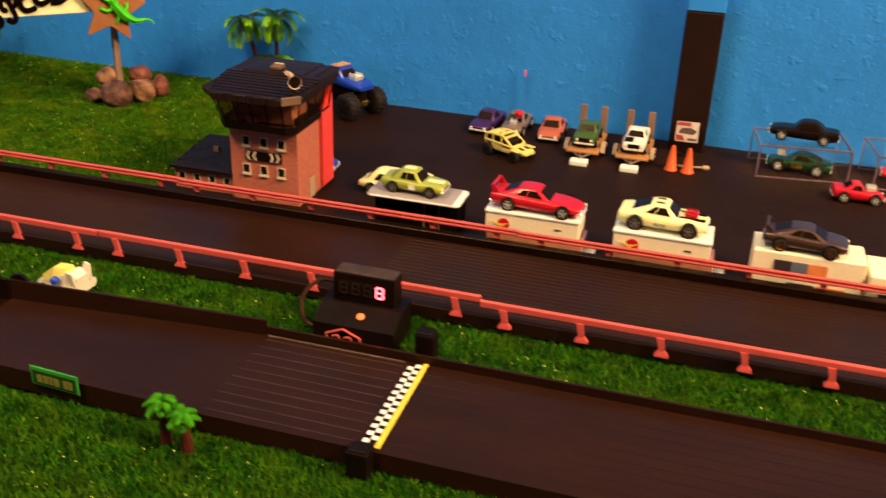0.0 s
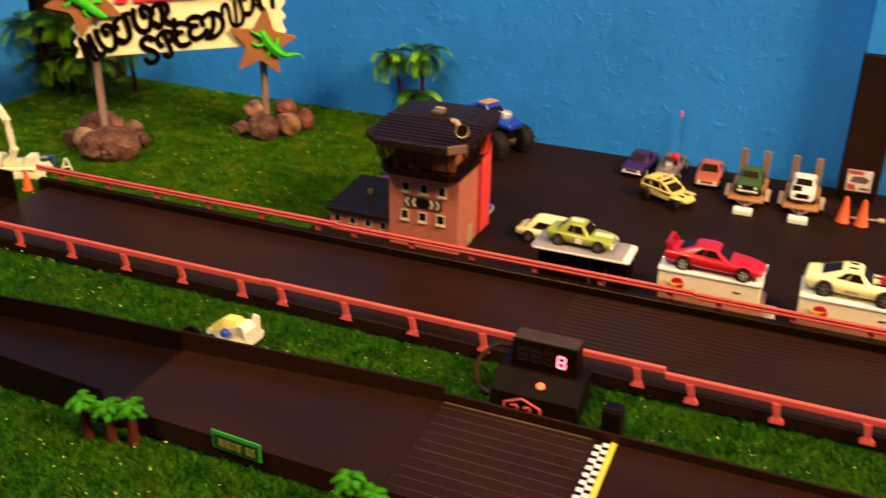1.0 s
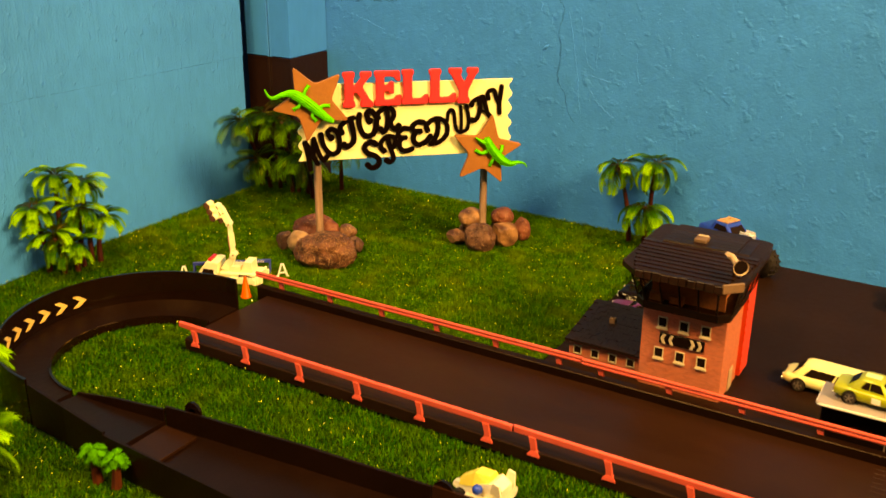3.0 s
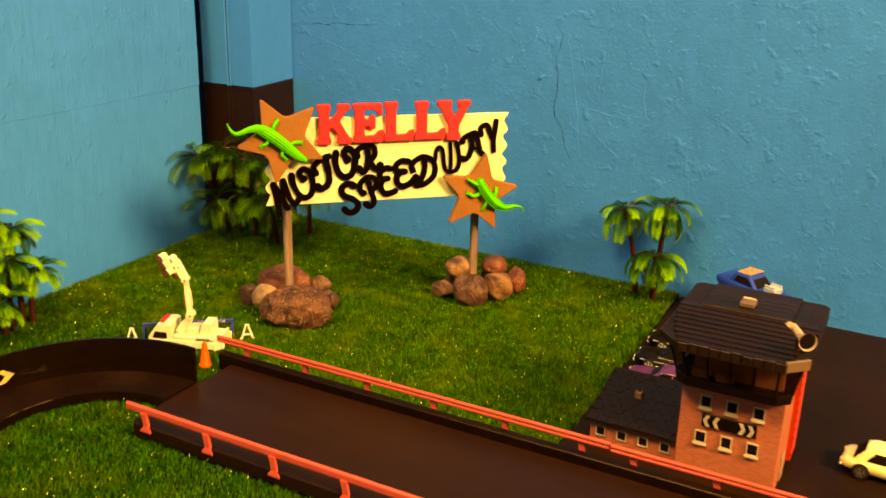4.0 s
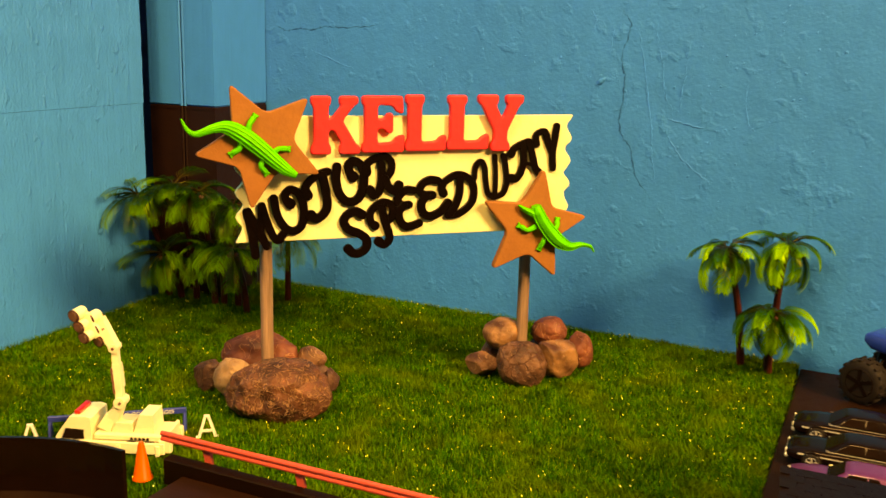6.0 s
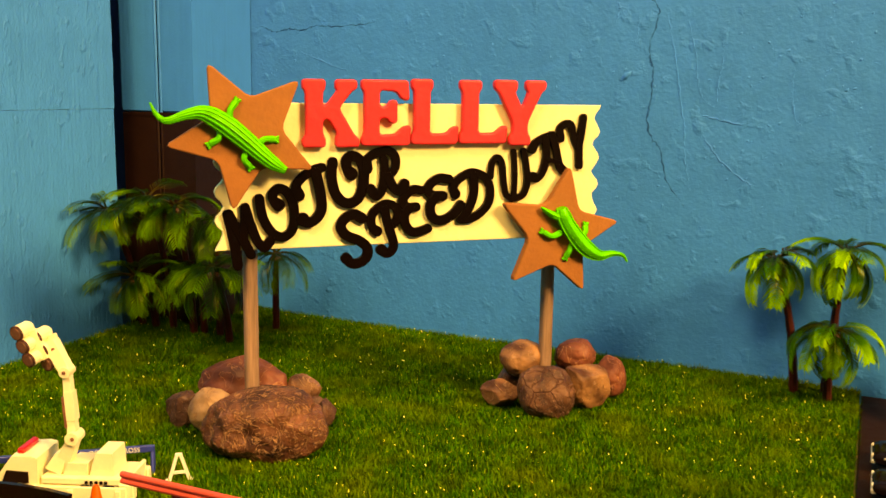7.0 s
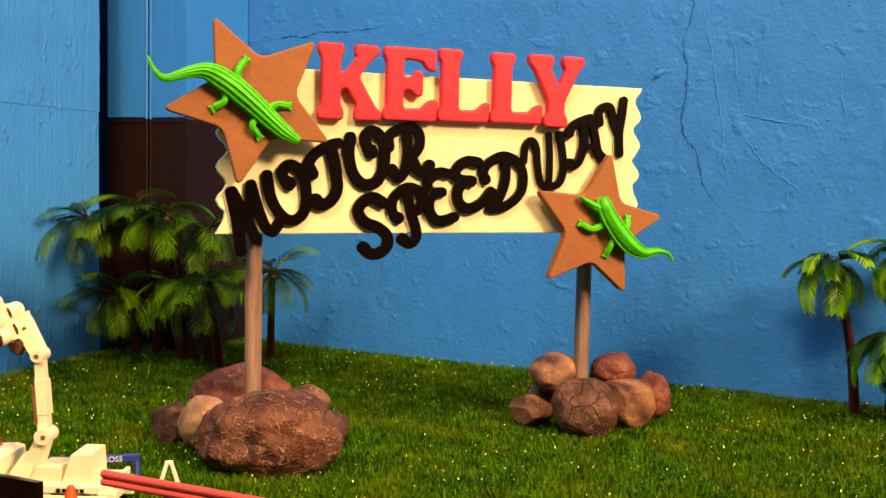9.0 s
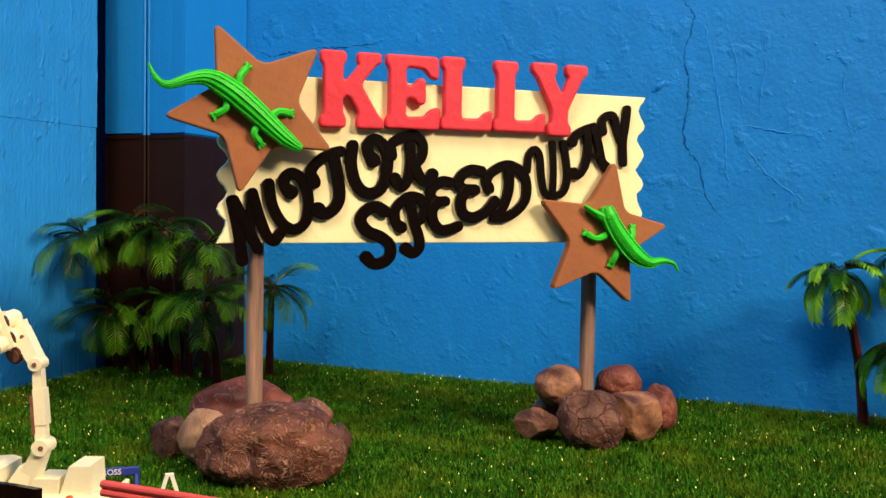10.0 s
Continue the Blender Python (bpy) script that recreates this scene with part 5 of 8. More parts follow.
tower = thing("control_tower", pose(-0.3370, 0.7292, 0), "brick toy control tower with a dark glazed cab", "tower")
W, Y0, Y1, H0 = 0.0298, -0.030, 0.030, 0.0655
part("brick_body", box(-W, W, Y0, Y1, 0, H0, 0.0004), m_brick, tower, "red brick printed walls")


def window(parent, x, y, z, w, h, sill=True):
    f = bmesh.new()
    t = 0.00065
    for x0, x1, z0, z1 in ((x - w / 2 - t, x - w / 2, z - h / 2 - t, z + h / 2 + t), (x + w / 2, x + w / 2 + t, z - h / 2 - t, z + h / 2 + t),
                           (x - w / 2, x + w / 2, z + h / 2, z + h / 2 + t), (x - w / 2, x + w / 2, z - h / 2 - t, z - h / 2)):
        box(x0, x1, y - 0.0010, y, z0, z1, bm=f)
    fr = part("window", f, m_cream_trim, parent, "cream framed window")
    part("pane", box(x - w / 2, x + w / 2, y - 0.0004, y + 0.0001, z - h / 2, z + h / 2), m_glass_dark, fr)
    if sill:
        part("sill", box(x - w / 2 - 0.0012, x + w / 2 + 0.0012, y - 0.0018, y - 0.0001, z - h / 2 - 0.0020, z - h / 2 - 0.0009), m_cream_trim, fr)


for k in range(3):
    window(tower, -0.0149 + 0.0154 * k, Y0, 0.0520, 0.0056, 0.0068)
    window(tower, -0.0158 + 0.0154 * k, Y0, 0.0280, 0.0056, 0.0068)
board = part("arrow_board", box(-0.0160, 0.0160, Y0 - 0.0016, Y0, 0.0360, 0.0442, 0.0003), m_black, tower, "black board with cream arrows")
for s, x in ((-1, -0.0125), (-1, -0.0068), (1, 0.0072), (1, 0.0124)):
    out = [(x - s * 0.0014, 0.0365), (x + s * 0.0008, 0.0365), (x + s * 0.0026, 0.0401), (x + s * 0.0008, 0.0437), (x - s * 0.0014, 0.0437), (x + s * 0.0004, 0.0401)]
    b = slab(out if s > 0 else out[::-1], 0, 0.0005)
    bmesh.ops.transform(b, matrix=Matrix(((1, 0, 0, 0), (0, 0, -1, Y0 - 0.0016), (0, 1, 0, 0), (0, 0, 0, 1))), verts=b.verts)
    part("arrow", b, m_cream_trim, board)
part("door", box(W, W + 0.0008, -0.010, 0.000, 0, 0.017, 0.0003), m_beige, tower, "small beige door")
red = loft([[(x, 0.0125, 0.003), (x, 0.0125, 0.0690), (x, 0.0260, 0.0800), (x, 0.0280, 0.0915), (x, 0.0345, 0.0915), (x, 0.0345, 0.003)] for x in (W, W + 0.0030)])
for k in range(10):
    box(W + 0.0030, W + 0.0036, 0.0120, 0.0142, 0.006 + 0.0062 * k, 0.0080 + 0.0062 * k, 0.0002, red)
part("fire_ladder", red, m_red_panel, tower, "bright red ladder strip up the back corner")


def ring8(w0, w1, d0, d1, c, z):
    """A rectangle with cut corners."""
    return [(w0 + c, d0, z), (w1 - c, d0, z), (w1, d0 + c, z), (w1, d1 - c, z), (w1 - c, d1, z), (w0 + c, d1, z), (w0, d1 - c, z), (w0, d0 + c, z)]


part("cab_floor", loft([ring8(-0.0310, 0.0305, -0.037, 0.033, 0.006, 0.0628), ring8(-0.0335, 0.0325, -0.042, 0.035, 0.007, 0.0650), ring8(-0.0340, 0.0330, -0.0425, 0.0355, 0.007, 0.0705)]), m_black, tower, "black plastic gallery")
LOW, TOP = ring8(-0.0335, 0.0325, -0.0420, 0.0350, 0.008, 0.0705), ring8(-0.0390, 0.0372, -0.0500, 0.0375, 0.011, 0.0915)
for k in range(8):
    a0, a1, t0, t1 = Vector(LOW[k]), Vector(LOW[(k + 1) % 8]), Vector(TOP[k]), Vector(TOP[(k + 1) % 8])
    n = 4 if (a1 - a0).length > 0.03 else 1
    for i in range(n):
        q = [a0.lerp(a1, i / n), a0.lerp(a1, (i + 1) / n), t0.lerp(t1, (i + 1) / n), t0.lerp(t1, i / n)]
        mid = sum(q, Vector()) / 4
        q = [mid + (p - mid) * 0.94 for p in q]
        nn = (q[1] - q[0]).cross(q[3] - q[0]).normalized() * 0.0003
        part("cab_pane", loft([[p - nn for p in q], [p + nn for p in q]]), m_smoked, tower).visible_shadow = False
        part("mullion", tube([a0.lerp(a1, i / n), t0.lerp(t1, i / n)], 0.0008, 6), m_black, tower)
part("window_ledge", loft([ring8(-0.0388, 0.0370, -0.0500, 0.0374, 0.011, 0.0900), ring8(-0.0400, 0.0380, -0.0516, 0.0384, 0.011, 0.0918)]), m_dull_brown, tower, "brown ledge over the cab windows")
m_lining = paint("brown_cab_lining", (0.30, 0.150, 0.100), 0.5, spec=0.2, vary=0.4, scale=70)
part("cab_core", loft([ring8(0.004, 0.022, -0.026, 0.010, 0.004, 0.0700), ring8(0.004, 0.022, -0.026, 0.010, 0.004, 0.0905)]), m_lining, tower, "brown inner core")
part("back_partition", box(-0.0280, 0.0280, 0.0270, 0.0290, 0.0700, 0.0905), m_lining, tower, "brown rear partition")
part("inner_screen", box(-0.0240, 0.0275, -0.0330, -0.0318, 0.0705, 0.0905, 0.0002), m_lining, tower, "brown screen behind the front panes")
for x0 in (-0.0240, -0.0100):    # desks inside the cab
    part("desk", box(x0, x0 + 0.0100, -0.0380, -0.0334, 0.0700, 0.0760, 0.0006), m_lining, tower)
FASCIA = ring8(-0.0425, 0.0400, -0.0535, 0.0400, 0.012, 0.0918)
part("roof", loft([FASCIA, ring8(-0.0430, 0.0405, -0.0540, 0.0405, 0.012, 0.0962), ring8(-0.0425, 0.0400, 0.0005, 0.0400, 0.004, 0.1003)]), m_roof, tower, "dark low-pitched roof")
m_fascia = paint("scuffed_fascia_plastic", (0.016, 0.0065, 0.0045), 0.42, spec=0.16, vary=0.5, scale=160, bump=0.0002, bump_scale=300)
for k in range(10):   # upright eave boards along the front
    x = -0.0302 + 0.0060 * k
    part("eave_board", box(x, x + 0.0056, -0.0552 + 0.0003 * (k % 2), -0.0536, 0.0917 - 0.0002 * (k % 3), 0.0972 + 0.0003 * ((k * 7) % 3), 0.0004), m_fascia, tower)
for k in range(8):    # and along the left end
    y = -0.0410 + 0.0066 * k
    part("eave_board", box(-0.0444 + 0.0003 * (k % 2), -0.0428, y, y + 0.0061, 0.0917, 0.0970 + 0.0003 * (k % 2), 0.0004), m_fascia, tower)
for k in range(9):    # overlapping roof planks, uneven at their ends
    t0, t1 = k / 9, (k + 1) / 9 + 0.02
    y0, z0, y1, z1 = -0.0535 + 0.0540 * t0, 0.0975 + 0.0040 * t0, -0.0535 + 0.0540 * min(1, t1), 0.0966 + 0.0040 * min(1, t1)
    e = 0.011 * (1 - t0) ** 2
    part("roof_plank", loft([[(x, y0, z0 - 0.0009), (x, y0, z0), (x, y1, z1 + 0.0001), (x, y1, z1 - 0.0008)] for x in (-0.0428 + e + 0.0006 * (k % 2), 0.0402 - e - 0.0008 * ((k + 1) % 2))]), m_plank, tower)
part("roof_deck", box(-0.0300, 0.0235, -0.0005, 0.0415, 0.0985, 0.1014, 0.0006), m_plank, tower, "raised flat roof deck")
for k in range(5):
    part("deck_plank", box(-0.0296, 0.0230, 0.0085 + 0.0066 * k - 0.0085, 0.0147 + 0.0066 * k - 0.0085, 0.1014, 0.1019, 0.0002), m_plank, tower)
part("deck_step", box(0.0236, 0.0320, 0.0005, 0.0320, 0.0985, 0.1012, 0.0005), m_plank, tower)
hatch = part("roof_hatch", box(-0.0092, -0.0002, 0.006, 0.016, 0.1018, 0.1046, 0.0004), m_dull_brown, tower, "small brown roof vent with a pale edge")
part("hatch_lid", box(-0.0084, -0.0010, 0.0135, 0.0155, 0.1045, 0.1053, 0.0002), m_cream_trim, hatch)
# fascia face on the cut corner; its reflected light is painted as lighter brown
plate = part("lit_corner_fascia", box(-0.0080, 0.0080, -0.0010, 0.0010, 0.0918, 0.0985, 0.0006), m_dull_brown, tower, "cut-corner fascia, brown for the light it reflects")
plate.matrix_basis = pose(0.0345, -0.0482, 0, 0, 0, 45)
HORN = pose(0.0310, -0.0360, 0.1085, 86, 0, 33)
b = lathe([(0.0010, 0.0), (0.0022, 0.001), (0.0024, 0.006), (0.0032, 0.0090), (0.0048, 0.0112), (0.0053, 0.0116), (0.0047, 0.0110), (0.0028, 0.0088), (0.0008, 0.006)], 18)
tube([(0, 0.0005, 0.002), (-0.0016, 0.0034, -0.0030), (-0.0040, 0.0042, -0.0040), (-0.0050, 0.0034, -0.0040)], 0.0022, 8, b)
bmesh.ops.transform(b, matrix=HORN, verts=b.verts)
part("horn", b, m_beige, tower, "beige trumpet-shaped loudspeaker horn", smooth=True)
# black disc added in place of the shade inside the horn
mouth = lathe([(0.0046, 0.0), (0.0046, 0.0003)], 16)
bmesh.ops.transform(mouth, matrix=HORN @ Matrix.Translation((0, 0, 0.0106)), verts=mouth.verts)
part("horn_mouth_shade", mouth, m_black, tower, "black disc for the shade inside the horn")
part("horn_mast", tube([(0.0312, -0.0352, 0.0970), (0.0312, -0.0360, 0.1075)], 0.0013, 8), m_fascia, tower)

annex = thing("tower_annex", pose(-0.3970, 0.7400, 0), "low brick annex with a dark shingled roof", "building")
part("brick_body", loft([[(-0.0265, -0.0360, z), (0.0298, -0.0360, z), (0.0298, 0.030, z), (-0.0265, 0.030, z)] for z in (0, 0.0192)]), m_brick, annex)


def pitch(y):
    """The roof's height: a low pitch that rises away from the eave."""
    return 0.0195 + 0.0022 * (y + 0.040) / 0.077


roof = part("roof", loft([[(x0, -0.0400, pitch(-0.040)), (x1, 0.0370, pitch(0.037)), (x1, 0.0370, pitch(0.037) - 0.0016), (x0, -0.0400, pitch(-0.040) - 0.0012)] for x0, x1 in ((-0.0290, -0.0350), (0.0300, 0.0300))]), m_roof, annex, "dark shingled low-pitched roof")
shingle = None
rs = random.Random(8)
for j in range(11):
    y = -0.0402 + 0.0069 * j
    left = -0.0290 - 0.0060 * (y + 0.040) / 0.077
    for i in range(9):
        x = left + 0.0001 + 0.0069 * i + 0.0034 * (j % 2)
        if x > 0.0232:
            continue
        p = pose(x, y, pitch(y) + 0.0004 + rs.uniform(0, 0.00025), 1.2, 0, rs.uniform(-1, 1))
        if shingle is None:
            shingle = part("shingle", box(0.0, 0.0066, 0.0, 0.0074, -0.0004, 0.0004), m_roof, roof)
            shingle.matrix_basis = p
        else:
            again(shingle, p)
for k in range(4):
    window(annex, -0.0195 + 0.0140 * k, -0.0360, 0.0112, 0.0052, 0.0056, False)
chim = part("chimney", box(-0.0090, -0.0045, -0.0010, 0.0035, 0.0195, 0.0262, 0.0004), m_dull_brown, annex, "small dull brown roof vent")
part("chimney_top", box(-0.0082, -0.0053, -0.0002, 0.0027, 0.0262, 0.0267), m_roof, chim)


# ---- die-cast cars ----
def car_paint(name, colour, metal=0.1, rough=0.34):
    return paint(name, colour, rough, metal=metal, vary=0.10, scale=30, coat=0.45, spec=0.25, rough_vary=0.05)


m_lime = car_paint("lime_metallic", (0.31, 0.34, 0.040))
m_carred = car_paint("red_enamel", (0.50, 0.008, 0.018), 0.1)
m_carcream = car_paint("cream_enamel", (0.84, 0.77, 0.36), 0.0)
m_cargrey = car_paint("smoky_grey_enamel", (0.055, 0.026, 0.019), 0.3)
m_purple = car_paint("purple_enamel", (0.042, 0.009, 0.085))
m_magenta = car_paint("magenta_purple_enamel", (0.13, 0.022, 0.12))
m_caror = car_paint("orange_metallic", (0.44, 0.10, 0.045))
m_silver = car_paint("grey_metallic", (0.22, 0.15, 0.125), 0.4)
m_green = car_paint("dark_green_enamel", (0.050, 0.095, 0.006))
m_carwhite = car_paint("white_enamel", (0.78, 0.74, 0.66), 0.0)
m_carblack = paint("black_enamel", (0.007, 0.0035, 0.0030), 0.14, spec=0.12, spec_tint=(1.0, 0.85, 0.75), vary=0.2, scale=30, rough_vary=0.05)
m_carblue = car_paint("blue_enamel", (0.012, 0.05, 0.42), 0.15)
m_sand = car_paint("sand_yellow_enamel", (0.70, 0.55, 0.14), 0.0, 0.4)
m_teal = car_paint("dark_green_chrome", (0.022, 0.070, 0.024), 0.6, 0.2)
m_gold = paint("gold_rim", (0.75, 0.42, 0.08), 0.25, metal=1.0, vary=0.15, scale=200)
m_flame = paint("flame_print", (0.45, 0.07, 0.05), 0.4, vary=0.5, scale=420, second=(0.85, 0.55, 0.25))
m_lamp_glass = paint("lamp_lens", (0.75, 0.70, 0.55), 0.15, vary=0.1, scale=200)

m_rim = paint("bright_rim_plating", (0.78, 0.74, 0.68), 0.28, metal=0.55, vary=0.1, scale=200)
m_dark_rim = paint("dull_spoke_plating", (0.20, 0.17, 0.15), 0.35, metal=0.5, vary=0.2, scale=200)
WHEELS = {}


def wheel_meshes(r, w, rim_mat):
    key = (r, w, rim_mat.name)
    if key not in WHEELS:
        ty = lathe([(r * 0.62, -w / 2), (r * 0.92, -w / 2), (r, -w * 0.38), (r, w * 0.38), (r * 0.92, w / 2), (r * 0.62, w / 2)], 20, axis="y")
        rim = lathe([(r * 0.70, -w * 0.46), (r * 0.70, w * 0.48), (r * 0.62, w * 0.53), (r * 0.56, w * 0.36), (r * 0.30, w * 0.34), (r * 0.16, w * 0.52), (r * 0.02, w * 0.54)], 16, axis="y")
        for k in range(5):
            a = math.tau * k / 5
            b2 = box(-r * 0.09, r * 0.09, w * 0.34, w * 0.53, r * 0.1, r * 0.62)
            merge(rim, b2, Matrix.Rotation(a, 4, "Y"))
        out = []
        for nm, bb, mt in (("tyre", ty, m_rubber), ("rim", rim, rim_mat)):
            bmesh.ops.recalc_face_normals(bb, faces=bb.faces)
            me = bpy.data.meshes.new(nm)
            bb.to_mesh(me)
            bb.free()
            me.polygons.foreach_set("use_smooth", [nm == "tyre"] * len(me.polygons))
            me.materials.append(mt)
            out.append(me)
        WHEELS[key] = out
    return WHEELS[key]


def add_wheel(car, x, y, z, r, w, rim_mat):
    """y > 0: the left side; the rim faces outwards."""
    tyre_me, rim_me = wheel_meshes(r, w, rim_mat)
    wh = new("wheel", tyre_me)
    wh.parent = car
    wh.matrix_basis = pose(x, y, z, 0, 0, 0 if y > 0 else 180)
    rim = new("rim", rim_me)
    rim.parent = wh
    return wh


def round_section(x, hw, z0, z1, tuck=0.80, crown=0.86):
    """A car body's cross-section at x."""
    zm = z0 + (z1 - z0) * 0.55
    half = [(tuck * hw, z0), (hw * 0.97, z0 + (z1 - z0) * 0.22), (hw, zm), (hw * 0.965, z0 + (z1 - z0) * 0.84), (hw * crown, z1 - (z1 - z0) * 0.03), (hw * 0.45, z1)]
    return [(x, y, z) for y, z in half] + [(x, -y, z) for y, z in half[::-1]]


def turned(ring, share, level=1.0, low=None, shrink=0.0):
    """A four-cornered ring with rounded corners; with low given, the ring at that level between low and ring, drawn in by a share."""
    c = [Vector(p) for p in ring]
    if low:
        c = [Vector(a).lerp(p, level) for a, p in zip(low, c)]
    mid = sum(c, Vector()) / 4
    c = [Vector((mid.x + (p.x - mid.x) * (1 - shrink), mid.y + (p.y - mid.y) * (1 - shrink), p.z)) for p in c]
    out = []
    reach = share * min((c[1] - c[0]).length, (c[2] - c[1]).length)
    for k in range(4):
        p, a, b = c[k], c[k - 1], c[(k + 1) % 4]
        a, b = p + (a - p).normalized() * reach, p + (b - p).normalized() * reach
        for u in (0.0, 0.3, 0.7, 1.0):
            out.append(a.lerp(p, u).lerp(p.lerp(b, u), u))
    return out


def car(name, label, m, colour, L=0.072, W=0.029, body=None, cabin=None, wheel_r=0.0056, axles=(0.31, -0.29), rim=None, extra=(), glass=None, wheel_out=0.0, size=0.82):
    """body: (x share, half-width share, bottom, top) from tail to nose; cabin: (rear foot, rear top, front top, front foot) shares and roof height."""
    t = thing(name, m @ Matrix.Scale(size, 4), label, "toy car", "parked toy cars")
    rim, glass = rim or m_rim, glass or m_glass_dark
    body = body or [(-0.50, 0.80, 0.0065, 0.0120), (-0.485, 0.90, 0.0048, 0.0136), (-0.40, 0.98, 0.0038, 0.0146), (-0.20, 1.0, 0.0035, 0.0142), (0.05, 1.0, 0.0035, 0.0138),
                    (0.30, 0.99, 0.0038, 0.0134), (0.45, 0.93, 0.0046, 0.0120), (0.492, 0.84, 0.0060, 0.0106), (0.50, 0.74, 0.0068, 0.0098)]
    hw = W / 2
    part("body", loft([round_section(x * L, hw * k, z0, z1) for x, k, z0, z1 in body]), colour, t, smooth=True)
    xs, zs = [b[0] for b in body], [b[3] for b in body]

    def belt(x):
        return float(np.interp(x, xs, zs)) - 0.0006
    if cabin:
        rf, rt, ft, ff, zt = cabin
        ring0 = [(rf * L, -hw * 0.86, belt(rf)), (ff * L, -hw * 0.88, belt(ff)), (ff * L, hw * 0.88, belt(ff)), (rf * L, hw * 0.86, belt(rf))]
        ring1 = [(rt * L, -hw * 0.66, zt), (ft * L, -hw * 0.68, zt), (ft * L, hw * 0.68, zt), (rt * L, hw * 0.66, zt)]
        gh = loft([turned(ring0, 0.18), turned(ring1, 0.22, 0.84, ring0), turned(ring1, 0.28, 0.94, ring0, 0.05), turned(ring1, 0.34, 0.99, ring0, 0.14), turned(ring1, 0.40, 1.02, ring0, 0.40)])
        part("greenhouse", gh, colour, t, smooth=True)
        q0, q1 = [Vector(p) for p in ring0], [Vector(p) for p in ring1]

        def window_on(i, j, u0, u1, v0, v1, nm):
            """A window let into the face between corners i and j."""
            def at(u, v):
                return q0[i].lerp(q0[j], u).lerp(q1[i].lerp(q1[j], u), v)
            c = [at(u0, v0), at(u1, v0), at(u1, v1), at(u0, v1)]
            n = (c[1] - c[0]).cross(c[3] - c[0]).normalized()
            part(nm, loft([[p - n * 0.0004 for p in c], [p + n * 0.00025 for p in c]]), glass, t)
        steep = abs(rf - rt) > 0.12
        for i, j in ((0, 1), (3, 2)):
            window_on(i, j, 0.30 if steep else 0.17, 0.50, 0.20, 0.82, "side_window")
            window_on(i, j, 0.525, 0.87, 0.20, 0.82, "side_window")
        window_on(1, 2, 0.10, 0.90, 0.10, 0.84, "windscreen")
        window_on(0, 3, 0.14, 0.86, 0.20, 0.83, "rear_window")
    nose, tail = body[-1], body[0]
    bump = bmesh.new()
    box(nose[0] * L - 0.0015, nose[0] * L + 0.0008, -hw * 0.82, hw * 0.82, nose[2] - 0.0014, nose[2] + 0.0010, 0.0005, bump)
    part("front_bumper", bump, m_rim, t)
    bump = bmesh.new()
    box(tail[0] * L - 0.0008, tail[0] * L + 0.0015, -hw * 0.82, hw * 0.82, tail[2] - 0.0010, tail[2] + 0.0008, 0.0004, bump)
    part("rear_bumper", bump, m_rim, t)
    part("grille", box(nose[0] * L - 0.0010, nose[0] * L + 0.0003, -hw * 0.5, hw * 0.5, nose[2] + 0.0010, nose[3] - 0.0004), m_black, t)
    for s in (-1, 1):
        lb = lathe([(0.0016, 0.0), (0.0015, 0.0008), (0.0008, 0.0012)], 12)
        bmesh.ops.transform(lb, matrix=pose(nose[0] * L - 0.0004, s * hw * 0.60, (nose[2] + nose[3]) / 2 + 0.0008, 0, 90, 0), verts=lb.verts)
        part("headlight", lb, m_lamp_glass, t)
        part("tail_light", box(tail[0] * L - 0.0004, tail[0] * L + 0.001, s * hw * 0.55 - 0.0018, s * hw * 0.55 + 0.0018, tail[3] - 0.0034, tail[3] - 0.0016), m_carred, t)
    for ax in axles:
        for s in (-1, 1):
            add_wheel(t, ax * L, s * (hw * 0.93 + wheel_out), wheel_r, wheel_r, 0.0042, rim)
            arch = lathe([(wheel_r * 1.16, -0.0006), (wheel_r * 1.16, 0.0005), (wheel_r * 1.0, 0.0006), (wheel_r * 1.0, -0.0006)], 16, axis="y", caps=False)
            bmesh.ops.translate(arch, vec=(ax * L, s * hw * 0.985, wheel_r + 0.0004), verts=arch.verts)
            part("wheel_arch", arch, m_black, t)
    for nm, b, mt, lb in extra:
        part(nm, b, mt, t, lb)
    return t


def wing(x, z, w, mat, h=0.006):
    b = bmesh.new()
    box(x - 0.0030, x - 0.0004, -w, w, z + h - 0.0007, z + h + 0.0001, 0.0002, b)
    for s in (-1, 1):
        loft([[(x - 0.0034, s * w + d, z + h), (x - 0.0006, s * w + d, z + h + 0.0004), (x + 0.0062, s * w + d, z - 0.001), (x - 0.0005, s * w + d, z - 0.001)] for d in (-0.0004, 0.0004)], b)
    return ("rear_wing", b, mat, "")


def blower(x, z, mat):
    b = bmesh.new()
    box(x - 0.005, x + 0.005, -0.0038, 0.0038, z - 0.002, z + 0.0026, 0.0006, b)
    for k in range(4):
        for s in (-1, 1):
            tube([(x - 0.0036 + 0.0024 * k, s * 0.0024, z + 0.002), (x - 0.0036 + 0.0024 * k, s * 0.0030, z + 0.0044)], 0.0009, 6, b)
    return ("engine_scoop", b, mat, "")


